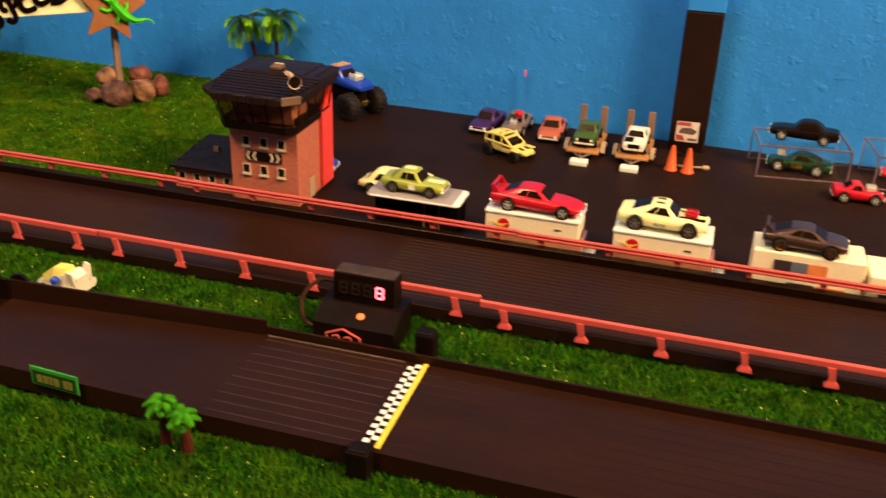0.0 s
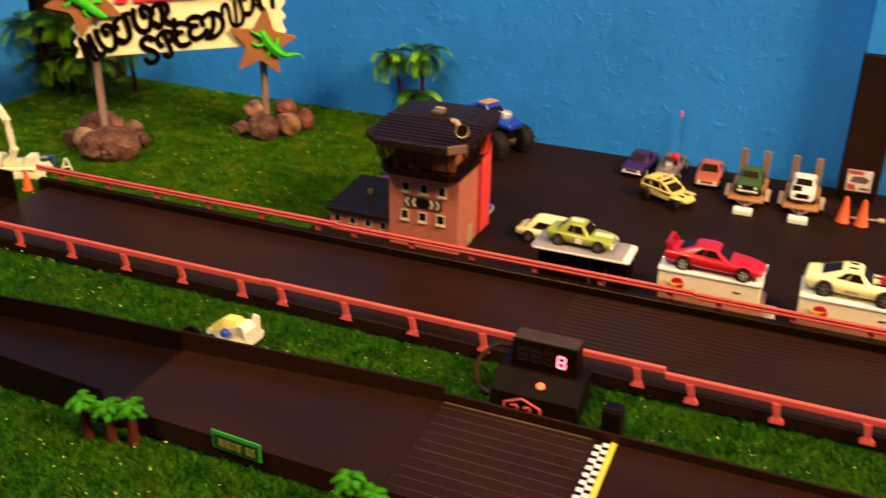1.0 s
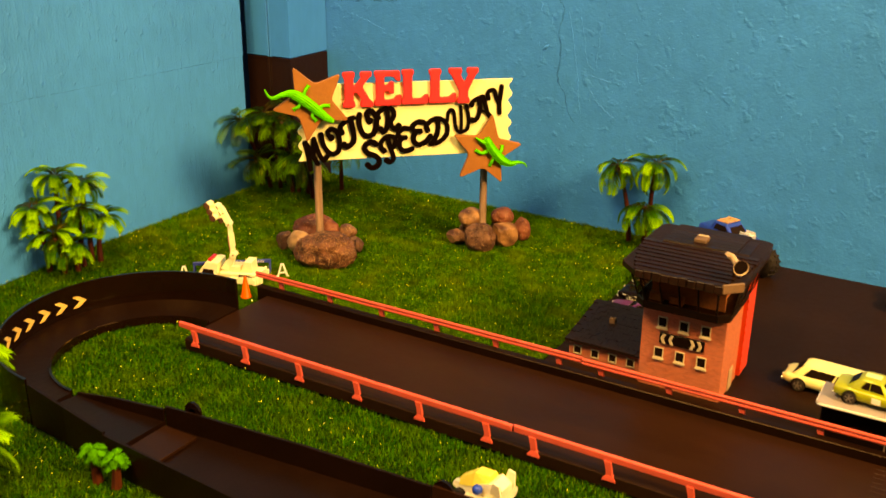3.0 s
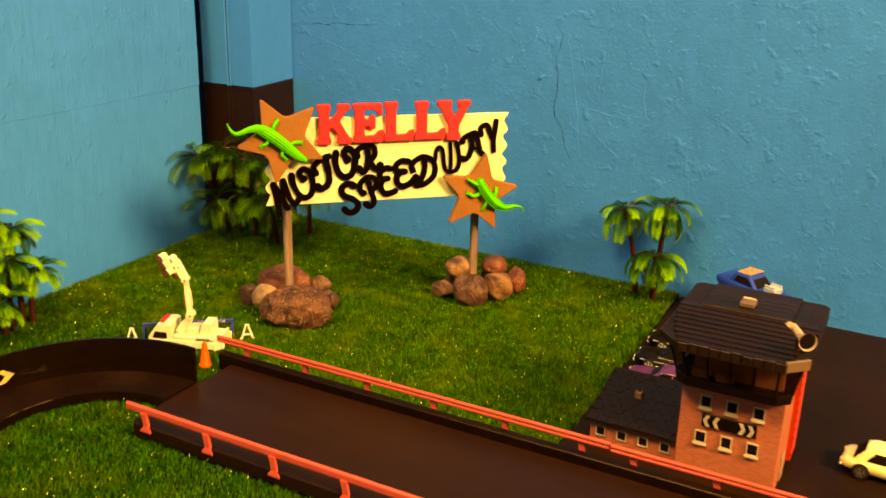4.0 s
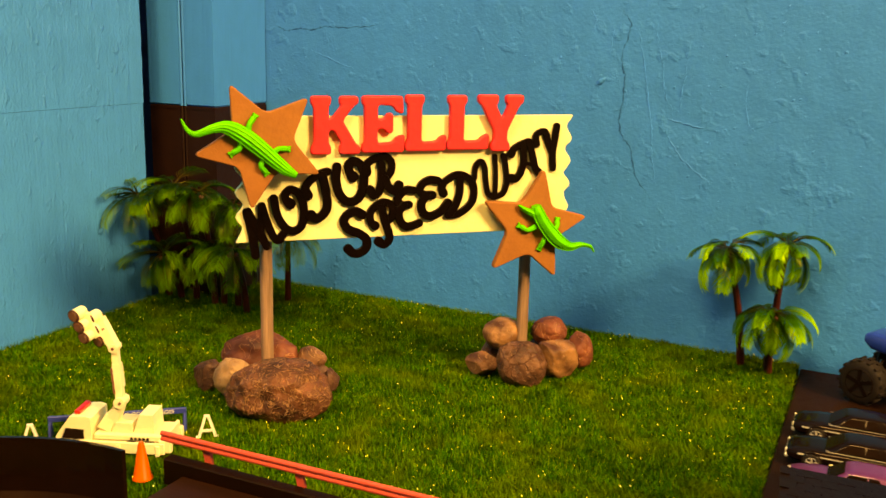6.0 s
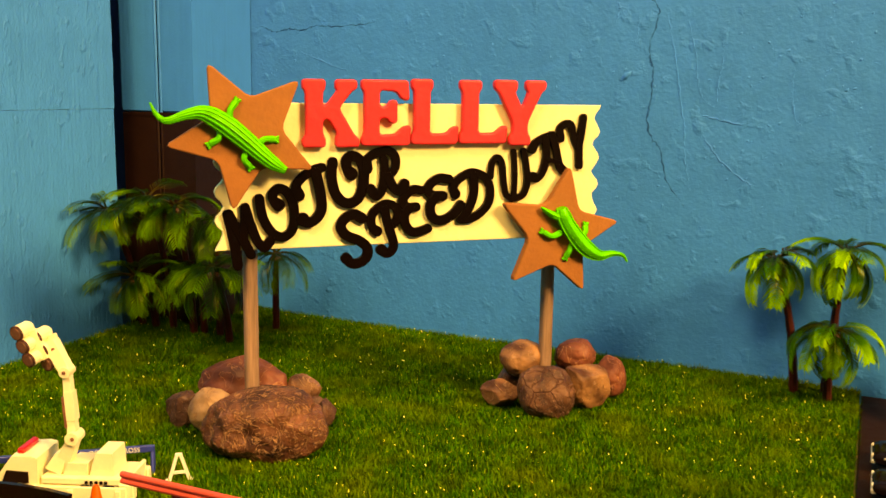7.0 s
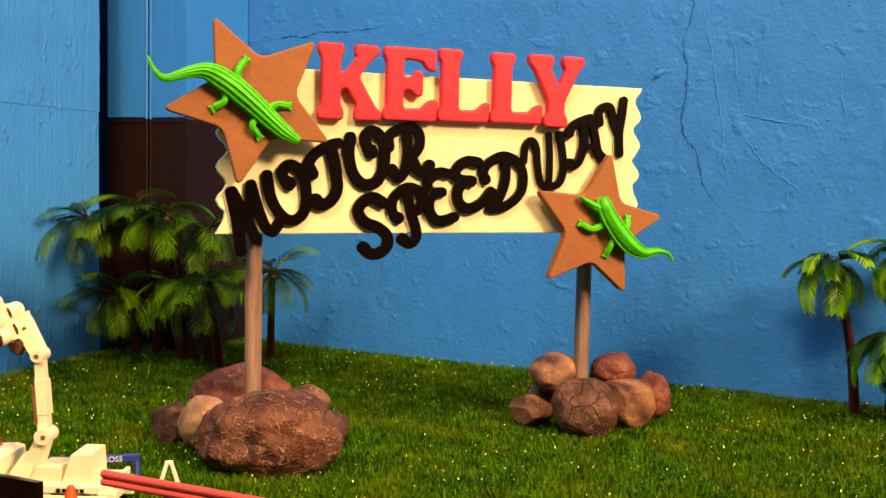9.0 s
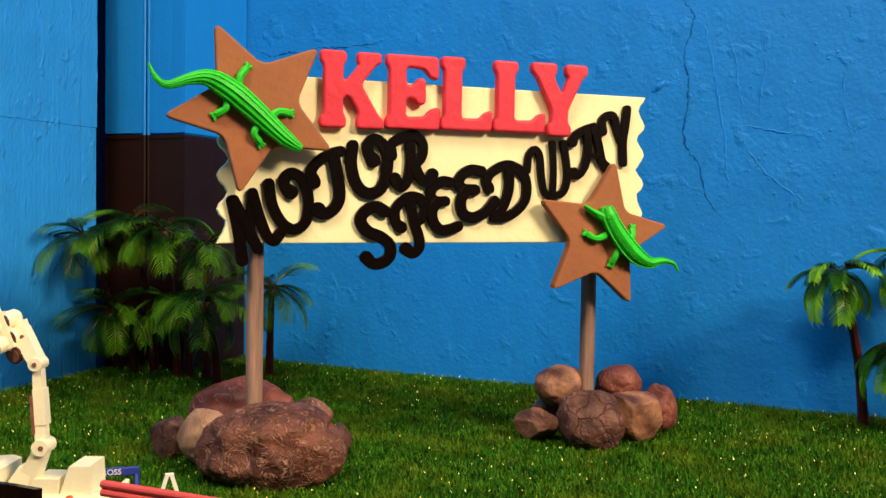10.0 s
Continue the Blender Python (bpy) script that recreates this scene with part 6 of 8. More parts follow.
m_print_grey = paint("grey_print", (0.30, 0.27, 0.22), 0.5, vary=0.8, scale=700, second=(0.75, 0.68, 0.42))
FASTBACK = (-0.40, -0.10, 0.04, 0.18, 0.0222)
COUPE = (-0.30, -0.16, 0.05, 0.17, 0.0225)
SEDAN = (-0.36, -0.20, 0.08, 0.24, 0.0215)
WEDGE = [(-0.50, 0.80, 0.0065, 0.0120), (-0.485, 0.92, 0.0048, 0.0145), (-0.38, 0.98, 0.0038, 0.0150), (-0.15, 1.0, 0.0035, 0.0140), (0.10, 1.0, 0.0035, 0.0134), (0.32, 0.97, 0.0038, 0.0122),
         (0.44, 0.86, 0.0044, 0.0102), (0.49, 0.70, 0.0054, 0.0086), (0.50, 0.60, 0.0060, 0.0080)]

# on the display boxes behind the far rail
car("lime_coupe", "lime green metallic coupe with a white door panel on a box", pose(-0.2085, 0.7005, 0.0292, 0, 0, -4), m_lime, 0.066, 0.029, None, (-0.36, -0.20, 0.05, 0.18, 0.0236), 0.0056, rim=m_dark_rim, size=0.77, extra=[("door_number", box(-0.002, 0.005, -0.0149, -0.0144, 0.0060, 0.0110, 0.0001), m_carwhite, "white door panel"), ("bonnet_stripe", box(0.014, 0.031, -0.004, 0.004, 0.0128, 0.0138), m_carcream, "pale bonnet stripe"), ("roof_stripe", box(-0.011, 0.001, -0.0038, 0.0038, 0.0233, 0.0241), m_carcream, "pale roof stripe")])
car("winged_car", "red long-nosed coupe with a tall rear wing on a white box", pose(-0.1105, 0.6960, 0.0305, 0, 0, -3), m_carred, 0.080, 0.029, WEDGE, (-0.40, -0.17, 0.02, 0.17, 0.0215), 0.0056, size=0.86,
    extra=[wing(-0.0365, 0.0135, 0.0115, m_carred, 0.0075)])
car("striped_fastback", "cream fastback with dark stripes and red engine scoop", pose(-0.0185, 0.6965, 0.0305, 0, 0, -3), m_carcream, 0.070, 0.030, None, FASTBACK, 0.0060, rim=m_dark_rim, size=0.90,
    extra=[blower(0.0215, 0.0140, m_carred), ("roof_stripe", box(-0.0060, 0.0005, -0.0058, -0.0032, 0.0216, 0.0227), m_black, "dark roof stripe"), ("roof_stripe", box(-0.0060, 0.0005, 0.0032, 0.0058, 0.0216, 0.0227), m_black, "dark roof stripe"),
           ("bonnet_stripe", box(0.0125, 0.033, -0.0075, -0.0050, 0.0126, 0.0141), m_black, "dark bonnet stripe"), ("bonnet_stripe", box(0.0125, 0.033, 0.0050, 0.0075, 0.0126, 0.0141), m_black, "dark bonnet stripe"),
           ("door_marks", box(-0.006, 0.004, -0.0154, -0.0149, 0.0058, 0.0090, 0.0001), m_print_grey, "grey printed door marks")])
car("grey_sedan", "smoky dark grey sports sedan with gold wheels on a white box", pose(0.0790, 0.6935, 0.0313, 0, 0, -4), m_cargrey, 0.066, 0.029, None, (-0.44, -0.14, 0.06, 0.26, 0.0205), 0.0056, rim=m_gold, size=0.84,
    extra=[wing(-0.0295, 0.0135, 0.0110, m_cargrey, 0.0060)])
car("cream_van", "long cream white van with dark windows on the black board", pose(-0.2430, 0.7580, 0, 0, 0, 176), m_carcream, 0.072, 0.028, None, (-0.49, -0.465, 0.28, 0.41, 0.0222), 0.0052, rim=m_dark_rim, size=0.89)

# the back row by the blue wall
car("purple_coupe", "dark purple coupe with a chrome bumper, parked at the wall", pose(-0.2150, 0.9560, 0, 0, 0, -97), m_purple, 0.068, 0.028, None, COUPE)
car("grey_roadster", "grey metallic hot rod with a chrome engine", pose(-0.1855, 0.9600, 0, 0, 0, -92), m_silver, 0.066, 0.027, None, COUPE, extra=[blower(0.0170, 0.0150, m_rim)])
helmet = bmesh.new()
bmesh.ops.create_icosphere(helmet, subdivisions=3, radius=0.0042)
bmesh.ops.translate(helmet, vec=(-0.1810, 0.9460, 0.0215), verts=helmet.verts)
tagged(part("red_ball", helmet, m_carred, smooth=True), "shiny red ball on the grey hot rod's engine", "ball")
car("orange_coupe", "metallic orange coupe with a chrome front bumper", pose(-0.1480, 0.9560, 0, 0, 0, -88), m_caror, 0.068, 0.029, None, COUPE)
PICKUP = [(-0.50, 0.86, 0.0065, 0.0150), (-0.49, 0.95, 0.0050, 0.0160), (-0.10, 0.98, 0.0045, 0.0162), (0.15, 0.98, 0.0045, 0.0162), (0.42, 0.97, 0.0050, 0.0156), (0.49, 0.92, 0.0060, 0.0146), (0.50, 0.86, 0.0070, 0.0136)]


m_grey_wood = paint("grey_ramp_wood", (0.20, 0.125, 0.085), 0.6, spec=0.2, vary=0.25, scale=60)
m_ramp_wood = paint("tan_deck", (0.38, 0.17, 0.06), 0.55, spec=0.2, vary=0.2, scale=60)


def car_trailer(x, y):
    t = thing("car_trailer", pose(x, y, 0) @ Matrix.Scale(0.92, 4), "flat car trailer with raised wooden ramps and a white pad", "trailer", "car trailers")
    m_ramp = m_grey_wood
    part("deck", box(-0.0165, 0.0165, -0.034, 0.034, 0.0060, 0.0085, 0.0006), m_ramp_wood, t, "tan brown deck")
    for s in (-1, 1):
        part("ramp", box(s * 0.0112 - 0.0036, s * 0.0112 + 0.0036, 0.0340, 0.0362, 0.003, 0.0375, 0.0005), m_ramp, t, "upright grey-brown ramp plank")
        part("fender", loft([[(s * 0.0170, -0.010 + a, 0.0055 + b), (s * 0.0212, -0.010 + a, 0.0055 + b), (s * 0.0212, -0.010 + a, 0.0045 + b), (s * 0.0170, -0.010 + a, 0.0045 + b)]
                             for a, b in ((-0.011, 0.0), (-0.008, 0.0055), (0.0, 0.0075), (0.008, 0.0055), (0.011, 0.0))]), m_beige, t, "pale curved fender")
        add_wheel(t, 0, 0, 0, 0.0048, 0.0036, m_chrome).matrix_basis = pose(s * 0.0192, -0.010, 0.0048, 0, 0, -90 * s)
        part("drawbar", tube([(s * 0.0090, -0.0335, 0.0070), (0, -0.0470, 0.0062)], 0.0010, 6), m_silver, t)
    part("jack", tube([(0, -0.0450, 0.002), (0, -0.0450, 0.010)], 0.0011, 8), m_silver, t)
    part("pad", box(-0.0088, 0.0088, -0.0560, -0.0440, 0.0, 0.0050, 0.0010, seg=2), m_white, t, "white plastic block under the drawbar")


car_trailer(-0.1085, 0.9300)
car_trailer(-0.0620, 0.9300)
car("green_pickup", "dark olive green pickup with a chrome grille on a trailer", pose(-0.1085, 0.9300, 0.0080, 0, 0, -90), m_green, 0.062, 0.027, PICKUP, (-0.10, -0.06, 0.10, 0.20, 0.0235), 0.0054)
car("white_pickup", "white pickup with a black bonnet stripe on a trailer", pose(-0.0620, 0.9300, 0.0080, 0, 0, -90), m_carwhite, 0.062, 0.027, PICKUP, (-0.10, -0.06, 0.10, 0.20, 0.0235), 0.0054,
    extra=[("bonnet_print", box(0.016, 0.027, -0.0005, 0.0105, 0.0156, 0.0163), m_white, "white bonnet panel with dark marks"), ("bonnet_stripe", box(0.014, 0.029, -0.011, -0.0015, 0.0154, 0.0162), m_black, "")])

# the open sand buggy
bug = thing("sand_buggy", pose(-0.1765, 0.8830, 0, 0, 0, -28) @ Matrix.Scale(0.86, 4), "sand yellow open toy buggy with black tyres", "toy car", "parked toy cars")
part("floor_pan", loft([round_section(x, w, z0, z1) for x, w, z0, z1 in ((-0.025, 0.0090, 0.007, 0.0120), (-0.018, 0.0115, 0.006, 0.0125), (0.010, 0.0115, 0.006, 0.0120), (0.016, 0.0110, 0.006, 0.0150), (0.028, 0.0095, 0.008, 0.0135), (0.032, 0.0075, 0.009, 0.0115))]), m_sand, bug, smooth=True)
part("dark_cockpit", box(-0.0215, 0.0130, -0.0092, 0.0092, 0.0115, 0.0205, 0.001), m_black, bug, "dark open cockpit")
for s in (-1, 1):
    part("roll_bar", tube(smooth_line([(-0.025, s * 0.0095, 0.012), (-0.022, s * 0.0100, 0.0225), (-0.003, s * 0.0100, 0.0245), (0.004, s * 0.0102, 0.0225), (0.015, s * 0.0105, 0.0150)], 4), 0.0015, 6), m_sand, bug)
    for x, top in ((-0.0125, 0.0232), (0.0000, 0.0240)):
        part("pillar", tube([(x, s * 0.0108, 0.0115), (x - 0.001, s * 0.0100, top)], 0.0013, 6), m_sand, bug)
    part("side_rail", tube([(-0.024, s * 0.0118, 0.0162), (0.013, s * 0.0118, 0.0158)], 0.0013, 6), m_sand, bug)
    part("side_panel", box(-0.0110, -0.0010, s * 0.0116 - 0.0006, s * 0.0116 + 0.0006, 0.0085, 0.0140, 0.0003), m_sand, bug)
    part("mudguard", box(0.0150, 0.0270, s * 0.0125 - 0.0026, s * 0.0125 + 0.0026, 0.0128, 0.0140, 0.0005), m_sand, bug)
    part("bonnet_vent", box(0.0190, 0.0265, s * 0.0045 - 0.0018, s * 0.0045 + 0.0018, 0.0136, 0.0147, 0.0003), m_black, bug)
    for ax in (-0.017, 0.020):
        add_wheel(bug, ax, s * 0.0135, 0.0066, 0.0066, 0.0050, m_black)
for x, z in ((-0.0220, 0.0225), (-0.0135, 0.0234), (-0.0040, 0.0244), (0.0035, 0.0228), (0.0145, 0.0152)):
    part("cross_bar", tube([(x, -0.0100, z), (x, 0.0100, z)], 0.0015, 6), m_sand, bug)
part("roof_spine", tube([(-0.0220, 0, 0.0228), (-0.0040, 0, 0.0246)], 0.0013, 6), m_sand, bug)
part("spare_block", box(-0.0215, -0.0130, -0.0060, 0.0060, 0.0205, 0.0250, 0.0012), m_sand, bug)

# a thin clear rod with a pink tip
rod = thing("signal_rod", pose(-0.1850, 0.9840, 0), "thin clear plastic rod with a pink tip", "rod")
part("rod_stem", tube([(0, 0, 0), (0, 0, 0.050)], 0.0009, 8), m_acrylic, rod)
part("rod_tip", tube([(0, 0, 0.050), (0, 0, 0.056)], 0.0013, 8), paint("pink_plastic", (0.7, 0.08, 0.25), 0.4), rod, "pink tip")

# cars parked behind the annex and the tower
car("purple_saloon", "magenta purple saloon with bright window trim behind the annex", pose(-0.3980, 0.8030, 0, 0, 0, 180), m_magenta, 0.078, 0.029, None, SEDAN, extra=[("window_trim", box(-0.027, 0.017, -0.0132, 0.0132, 0.0138, 0.0146, 0.0003), m_carcream, "bright window trim"), ("roof_edge", box(-0.0155, 0.0062, -0.0102, 0.0102, 0.0196, 0.0202, 0.0003), m_carcream, "")])
car("black_saloon", "black saloon with chrome trim lines", pose(-0.4000, 0.8400, 0, 0, 0, 180), m_carblack, 0.082, 0.030, None, SEDAN, extra=[("chrome_trim", box(-0.034, 0.034, -0.0153, 0.0153, 0.0098, 0.0104), m_rim, "bright side trim"), ("window_trim", box(-0.028, 0.018, -0.0133, 0.0133, 0.0136, 0.0141, 0.0002), m_dark_rim, "thin window trim")])
car("black_saloon", "black saloon with chrome trim lines", pose(-0.4010, 0.8780, 0, 0, 0, 180), m_carblack, 0.080, 0.030, None, SEDAN, extra=[("chrome_trim", box(-0.034, 0.034, -0.0153, 0.0153, 0.0098, 0.0104), m_rim, "bright side trim"), ("window_trim", box(-0.028, 0.018, -0.0133, 0.0133, 0.0136, 0.0141, 0.0002), m_dark_rim, "thin window trim")])
car("blue_coupe", "dark blue coupe standing behind the tower", pose(-0.3380, 0.7800, 0, 0, 0, 4), m_carblue, 0.070, 0.028, None, COUPE)

# the monster truck
mon = thing("monster_truck", pose(-0.3700, 0.9520, 0, 0, 0, -26) @ Matrix.Scale(0.86, 4), "blue monster truck with flame print and huge black tyres", "toy truck")
part("body", loft([round_section(x, w, z0, z1) for x, w, z0, z1 in ((-0.037, 0.012, 0.040, 0.047), (-0.032, 0.0140, 0.037, 0.049), (-0.010, 0.0150, 0.035, 0.0480), (0.014, 0.0150, 0.034, 0.0455), (0.032, 0.0140, 0.034, 0.0425), (0.040, 0.0115, 0.035, 0.0395))]), m_carblue, mon, "blue body", smooth=True)
cab_low, cab_top = [(-0.024, 0.0138, 0.045), (0.012, 0.0138, 0.0435)], [(-0.016, 0.0112, 0.0565), (0.000, 0.0112, 0.0565)]
cab = loft([[(x, s * w, z) for x, w, z, s in ((*p0, -1), (*p1, -1), (*p1, 1), (*p0, 1))] for p0, p1 in (cab_low, cab_top)])
bmesh.ops.bevel(cab, geom=[e for e in cab.edges if max(v.co.z for v in e.verts) > 0.056], offset=0.0022, segments=3, affect="EDGES", profile=0.5)
part("cabin", cab, m_carblue, mon, "blue cabin")
for s in (-1, 1):
    part("side_window", loft([[(-0.0150, s * (0.0129 + d), 0.0480), (0.0060, s * (0.0129 + d), 0.0475), (-0.0010, s * (0.0116 + d), 0.0535), (-0.0130, s * (0.0116 + d), 0.0540)] for d in (0.0002, 0.0008)]), m_glass_dark, mon)
part("windscreen", loft([[(0.0092 + d, -0.0105, 0.0460), (0.0092 + d, 0.0105, 0.0460), (0.0030 + d, 0.0092, 0.0530), (0.0030 + d, -0.0092, 0.0530)] for d in (-0.0006, 0.0006)]), m_glass_dark, mon)
part("roof_panel", box(-0.0150, -0.0005, -0.0100, 0.0100, 0.0560, 0.0572, 0.0005), m_flame, mon, "orange and white flame print")
for k in range(5):    # tongues of flame running back over the roof
    y = -0.0084 + 0.0042 * k
    ln = 0.0115 + 0.0025 * ((k * 2) % 3)
    tongue = slab([(0.0005, y - 0.0019), (0.0005, y + 0.0019), (-0.5 * ln, y + 0.0013), (-ln, y + 0.0008), (-0.55 * ln, y - 0.0007)], 0.0570, 0.0577)
    part("flame_print", tongue, m_flame, mon, "orange and white flame print")
part("bonnet_flames", loft([[(x, -w, z), (x, w, z), (x, w, z - 0.0012), (x, -w, z - 0.0012)] for x, w, z in ((0.012, 0.010, 0.0452), (0.022, 0.009, 0.0436), (0.034, 0.006, 0.0414))]), m_flame, mon, "orange flame print")
engine = blower(0.0, 0.0, m_rim)[1]
bmesh.ops.transform(engine, matrix=Matrix.Translation((0.0200, 0, 0.0460)) @ Matrix.Diagonal((1.3, 1.8, 1.2, 1)), verts=engine.verts)
part("chrome_engine", engine, m_rim, mon, "chrome engine")
part("chassis", box(-0.030, 0.034, -0.0065, 0.0065, 0.0190, 0.0345, 0.002), m_black, mon)
part("front_axle_cover", box(0.030, 0.037, -0.0050, 0.0050, 0.014, 0.021, 0.001), m_gold, mon)
for x in (-0.0290, 0.0290):
    part("axle", tube([(x, -0.018, 0.0155), (x, 0.018, 0.0155)], 0.0022, 8), m_black, mon)
    for s in (-1, 1):
        w = add_wheel(mon, x, s * 0.0215, 0.0158, 0.0158, 0.0150, m_black)
        lug = None
        for k in range(16):
            for sd in (-1, 1):
                p = Matrix.Rotation(math.tau * (k + 0.25 * sd) / 16, 4, "Y") @ Matrix.Translation((0, sd * 0.0038, 0.0158))
                if lug is None:
                    lug = part("tread_lug", box(-0.0011, 0.0011, -0.0032, 0.0032, -0.0008, 0.0008), m_rubber, w)
                    lug.matrix_basis = p
                else:
                    again(lug, p)
        part("shock", tube([(x, s * 0.010, 0.017), (x * 0.8, s * 0.009, 0.031)], 0.0014, 6), m_chrome, mon)

# ---- boxes under the cars ----
m_card = paint("white_card", (0.80, 0.70, 0.48), 0.55, vary=0.06, scale=50)
m_print = [paint("print_dark", (0.03, 0.02, 0.03), 0.5), paint("print_slate", (0.10, 0.13, 0.17), 0.5), paint("print_orange", (0.62, 0.20, 0.06), 0.5), paint("print_yellow", (0.78, 0.66, 0.32), 0.5)]

# opaque red-brown: the rail's reflection in the clear base, put into the colour
m_base_reflection = paint("base_rail_reflection", (0.42, 0.17, 0.10), 0.12, vary=0.3, scale=40, coat=0.5)


def white_box(x0, x1, y0, y1):
    t = thing("car_box", pose((x0 + x1) / 2, (y0 + y1) / 2, 0), "white card box on a clear base, with a round red emblem", "display box", "white car boxes")
    hx, hy = (x1 - x0) / 2, (y1 - y0) / 2
    part("card_box", box(-hx, hx, -hy, hy, 0.0135, 0.0302, 0.0006), m_card, t)
    part("box_lid", box(-hx - 0.0006, hx + 0.0006, -hy - 0.0008, hy + 0.0006, 0.0285, 0.0305, 0.0004), m_white, t)
    part("clear_base", box(-hx + 0.001, hx + 0.0035, -hy + 0.001, hy - 0.001, 0.0030, 0.0134, 0.0006), m_base_reflection, t, "acrylic base with the orange rail's reflection painted in")
    part("base_card", box(-hx, hx + 0.012, -hy - 0.001, hy, 0.0, 0.0028, 0.0004), m_card, t)
    ring = lathe([(0.0022, 0.0), (0.0046, 0.0), (0.0046, 0.0006), (0.0022, 0.0006)], 20, axis="y")
    bmesh.ops.translate(ring, vec=(-hx + 0.0140, -hy - 0.0007, 0.0205), verts=ring.verts)
    part("emblem", ring, m_carred, t, "round red emblem")
    fl = slab([(-hx + 0.004, 0.0225), (-hx + 0.012, 0.0180), (-hx + 0.018, 0.0215), (-hx + 0.012, 0.0205)], 0, 0.0004)
    bmesh.ops.transform(fl, matrix=Matrix(((1, 0, 0, 0), (0, 0, -1, -hy - 0.0008), (0, 1, 0, 0), (0, 0, 0, 1))), verts=fl.verts)
    part("emblem_flash", fl, m_yellow, t, "yellow flash")
    part("small_print", box(hx - 0.018, hx - 0.013, -hy - 0.0004, -hy, 0.0212, 0.0222), m_print[0], t)


white_box(-0.1470, -0.0765, 0.6825, 0.7110)
white_box(-0.0510, 0.0175, 0.6800, 0.7110)
t = thing("car_box", pose(0.0830, 0.700, 0), "white card box printed with coloured blocks", "display box", "white car boxes")
part("card_box", box(-0.0370, 0.0370, -0.0200, 0.0120, 0, 0.0312, 0.0006), m_card, t)
for k, (x0, x1) in enumerate(((-0.0225, -0.0110), (-0.0110, 0.0000), (0.0000, 0.0125))):
    part("print_block", box(x0, x1, -0.0206, -0.0200, 0.0170, 0.0260), m_print[k], t)
part("print_line", box(-0.026, 0.020, -0.0208, -0.0206, 0.0140, 0.0148), m_print[0], t)
part("print_block", box(-0.0120, 0.0060, -0.0206, -0.0200, 0.0020, 0.0100), m_print[0], t)
part("print_block", box(0.0080, 0.0260, -0.0206, -0.0200, 0.0020, 0.0100), m_print[2], t)
t = thing("low_box", pose(0.1420, 0.6950, 0), "low white card box with dark printing", "display box")
part("card_box", box(-0.0190, 0.0330, -0.0180, 0.0180, 0, 0.0250, 0.0006), m_card, t)
part("print_block", box(-0.0120, -0.0010, -0.0184, -0.0180, 0.006, 0.013), m_print[0], t)
t = thing("flat_display_box", pose(-0.2050, 0.7060, 0), "black box with a silver and white flat top", "display box")
part("case", box(-0.0345, 0.0345, -0.0130, 0.0080, 0, 0.0272, 0.0008), m_black, t)
part("top_plate", slab(rounded([(-0.0375, -0.0240), (0.0370, -0.0240), (0.0370, 0.0090), (-0.0375, 0.0090)], 0.003), 0.0272, 0.0289, 0.0005), m_white, t, "white rimmed top")
part("top_sheet", box(-0.0368, 0.0318, -0.0232, 0.0086, 0.0288, 0.0292), paint("silver_grey_card", (0.30, 0.25, 0.24), 0.35, spec=0.3, vary=0.15, scale=60), t, "silver grey sheet")
for x in (0.0060, 0.0180):
    part("upright", box(x, x + 0.0010, -0.0142, -0.0130, 0.001, 0.0265), m_silver, t)
part("cross_strip", box(0.0060, 0.0190, -0.0142, -0.0130, 0.0255, 0.0265), m_silver, t)


def acrylic_case(m, hx, hy, h):
    t = thing("acrylic_case", m, "clear acrylic display case on the black board", "display case", "acrylic cases")
    w = 0.0012
    for x0, x1, y0, y1, z0, z1 in ((-hx, hx, -hy, -hy + w, 0, h), (-hx, hx, hy - w, hy, 0, h), (-hx, -hx + w, -hy + w, hy - w, 0, h), (hx - w, hx, -hy + w, hy - w, 0, h), (-hx, hx, -hy, hy, h, h + w)):
        o = part("pane", box(x0, x1, y0, y1, z0, z1), m_acrylic, t)
        o.visible_shadow = False
    edge = bmesh.new()
    for s in (-1, 1):
        box(-hx, hx, s * hy - 0.0006, s * hy + 0.0006, h + 0.0004, h + 0.0018, bm=edge)
        box(s * hx - 0.0006, s * hx + 0.0006, -hy, hy, h + 0.0005, h + 0.0017, bm=edge)
        for q in (-1, 1):
            box(s * hx - 0.0007, s * hx + 0.0007, q * hy - 0.0007, q * hy + 0.0007, 0, h, bm=edge)
        box(-hx, hx, s * hy - 0.0006, s * hy + 0.0006, 0.0002, 0.0014, bm=edge)
    part("edge", edge, paint("acrylic_edge", (0.13, 0.085, 0.105), 0.3, spec=0.2, vary=0.2, scale=80), t, "polished cloudy edges")
    return t


acrylic_case(pose(0.0865, 0.9430, 0, 0, 0, 8), 0.0400, 0.0250, 0.0295)
acrylic_case(pose(0.1890, 0.9500, 0, 0, 0, 8), 0.0420, 0.0260, 0.0300)
car("black_muscle_car", "black coupe with chrome wheels on top of an acrylic case", pose(0.0870, 0.9420, 0.0315, 0, 0, 174), m_carblack, 0.074, 0.029, None, COUPE)
car("green_dragster", "green chrome hot rod with a tall engine inside the case", pose(0.0880, 0.9440, 0.0005, 0, 0, 174), m_teal, 0.070, 0.026, None, FASTBACK, 0.0064, extra=[blower(0.020, 0.0180, m_rim), ("door_panel", box(-0.004, 0.008, 0.0128, 0.0134, 0.006, 0.011), m_gold, "")])
car("black_muscle_car", "black coupe on top of an acrylic case", pose(0.1910, 0.9480, 0.0315, 0, 0, 172), m_carblack, 0.074, 0.029, None, COUPE)
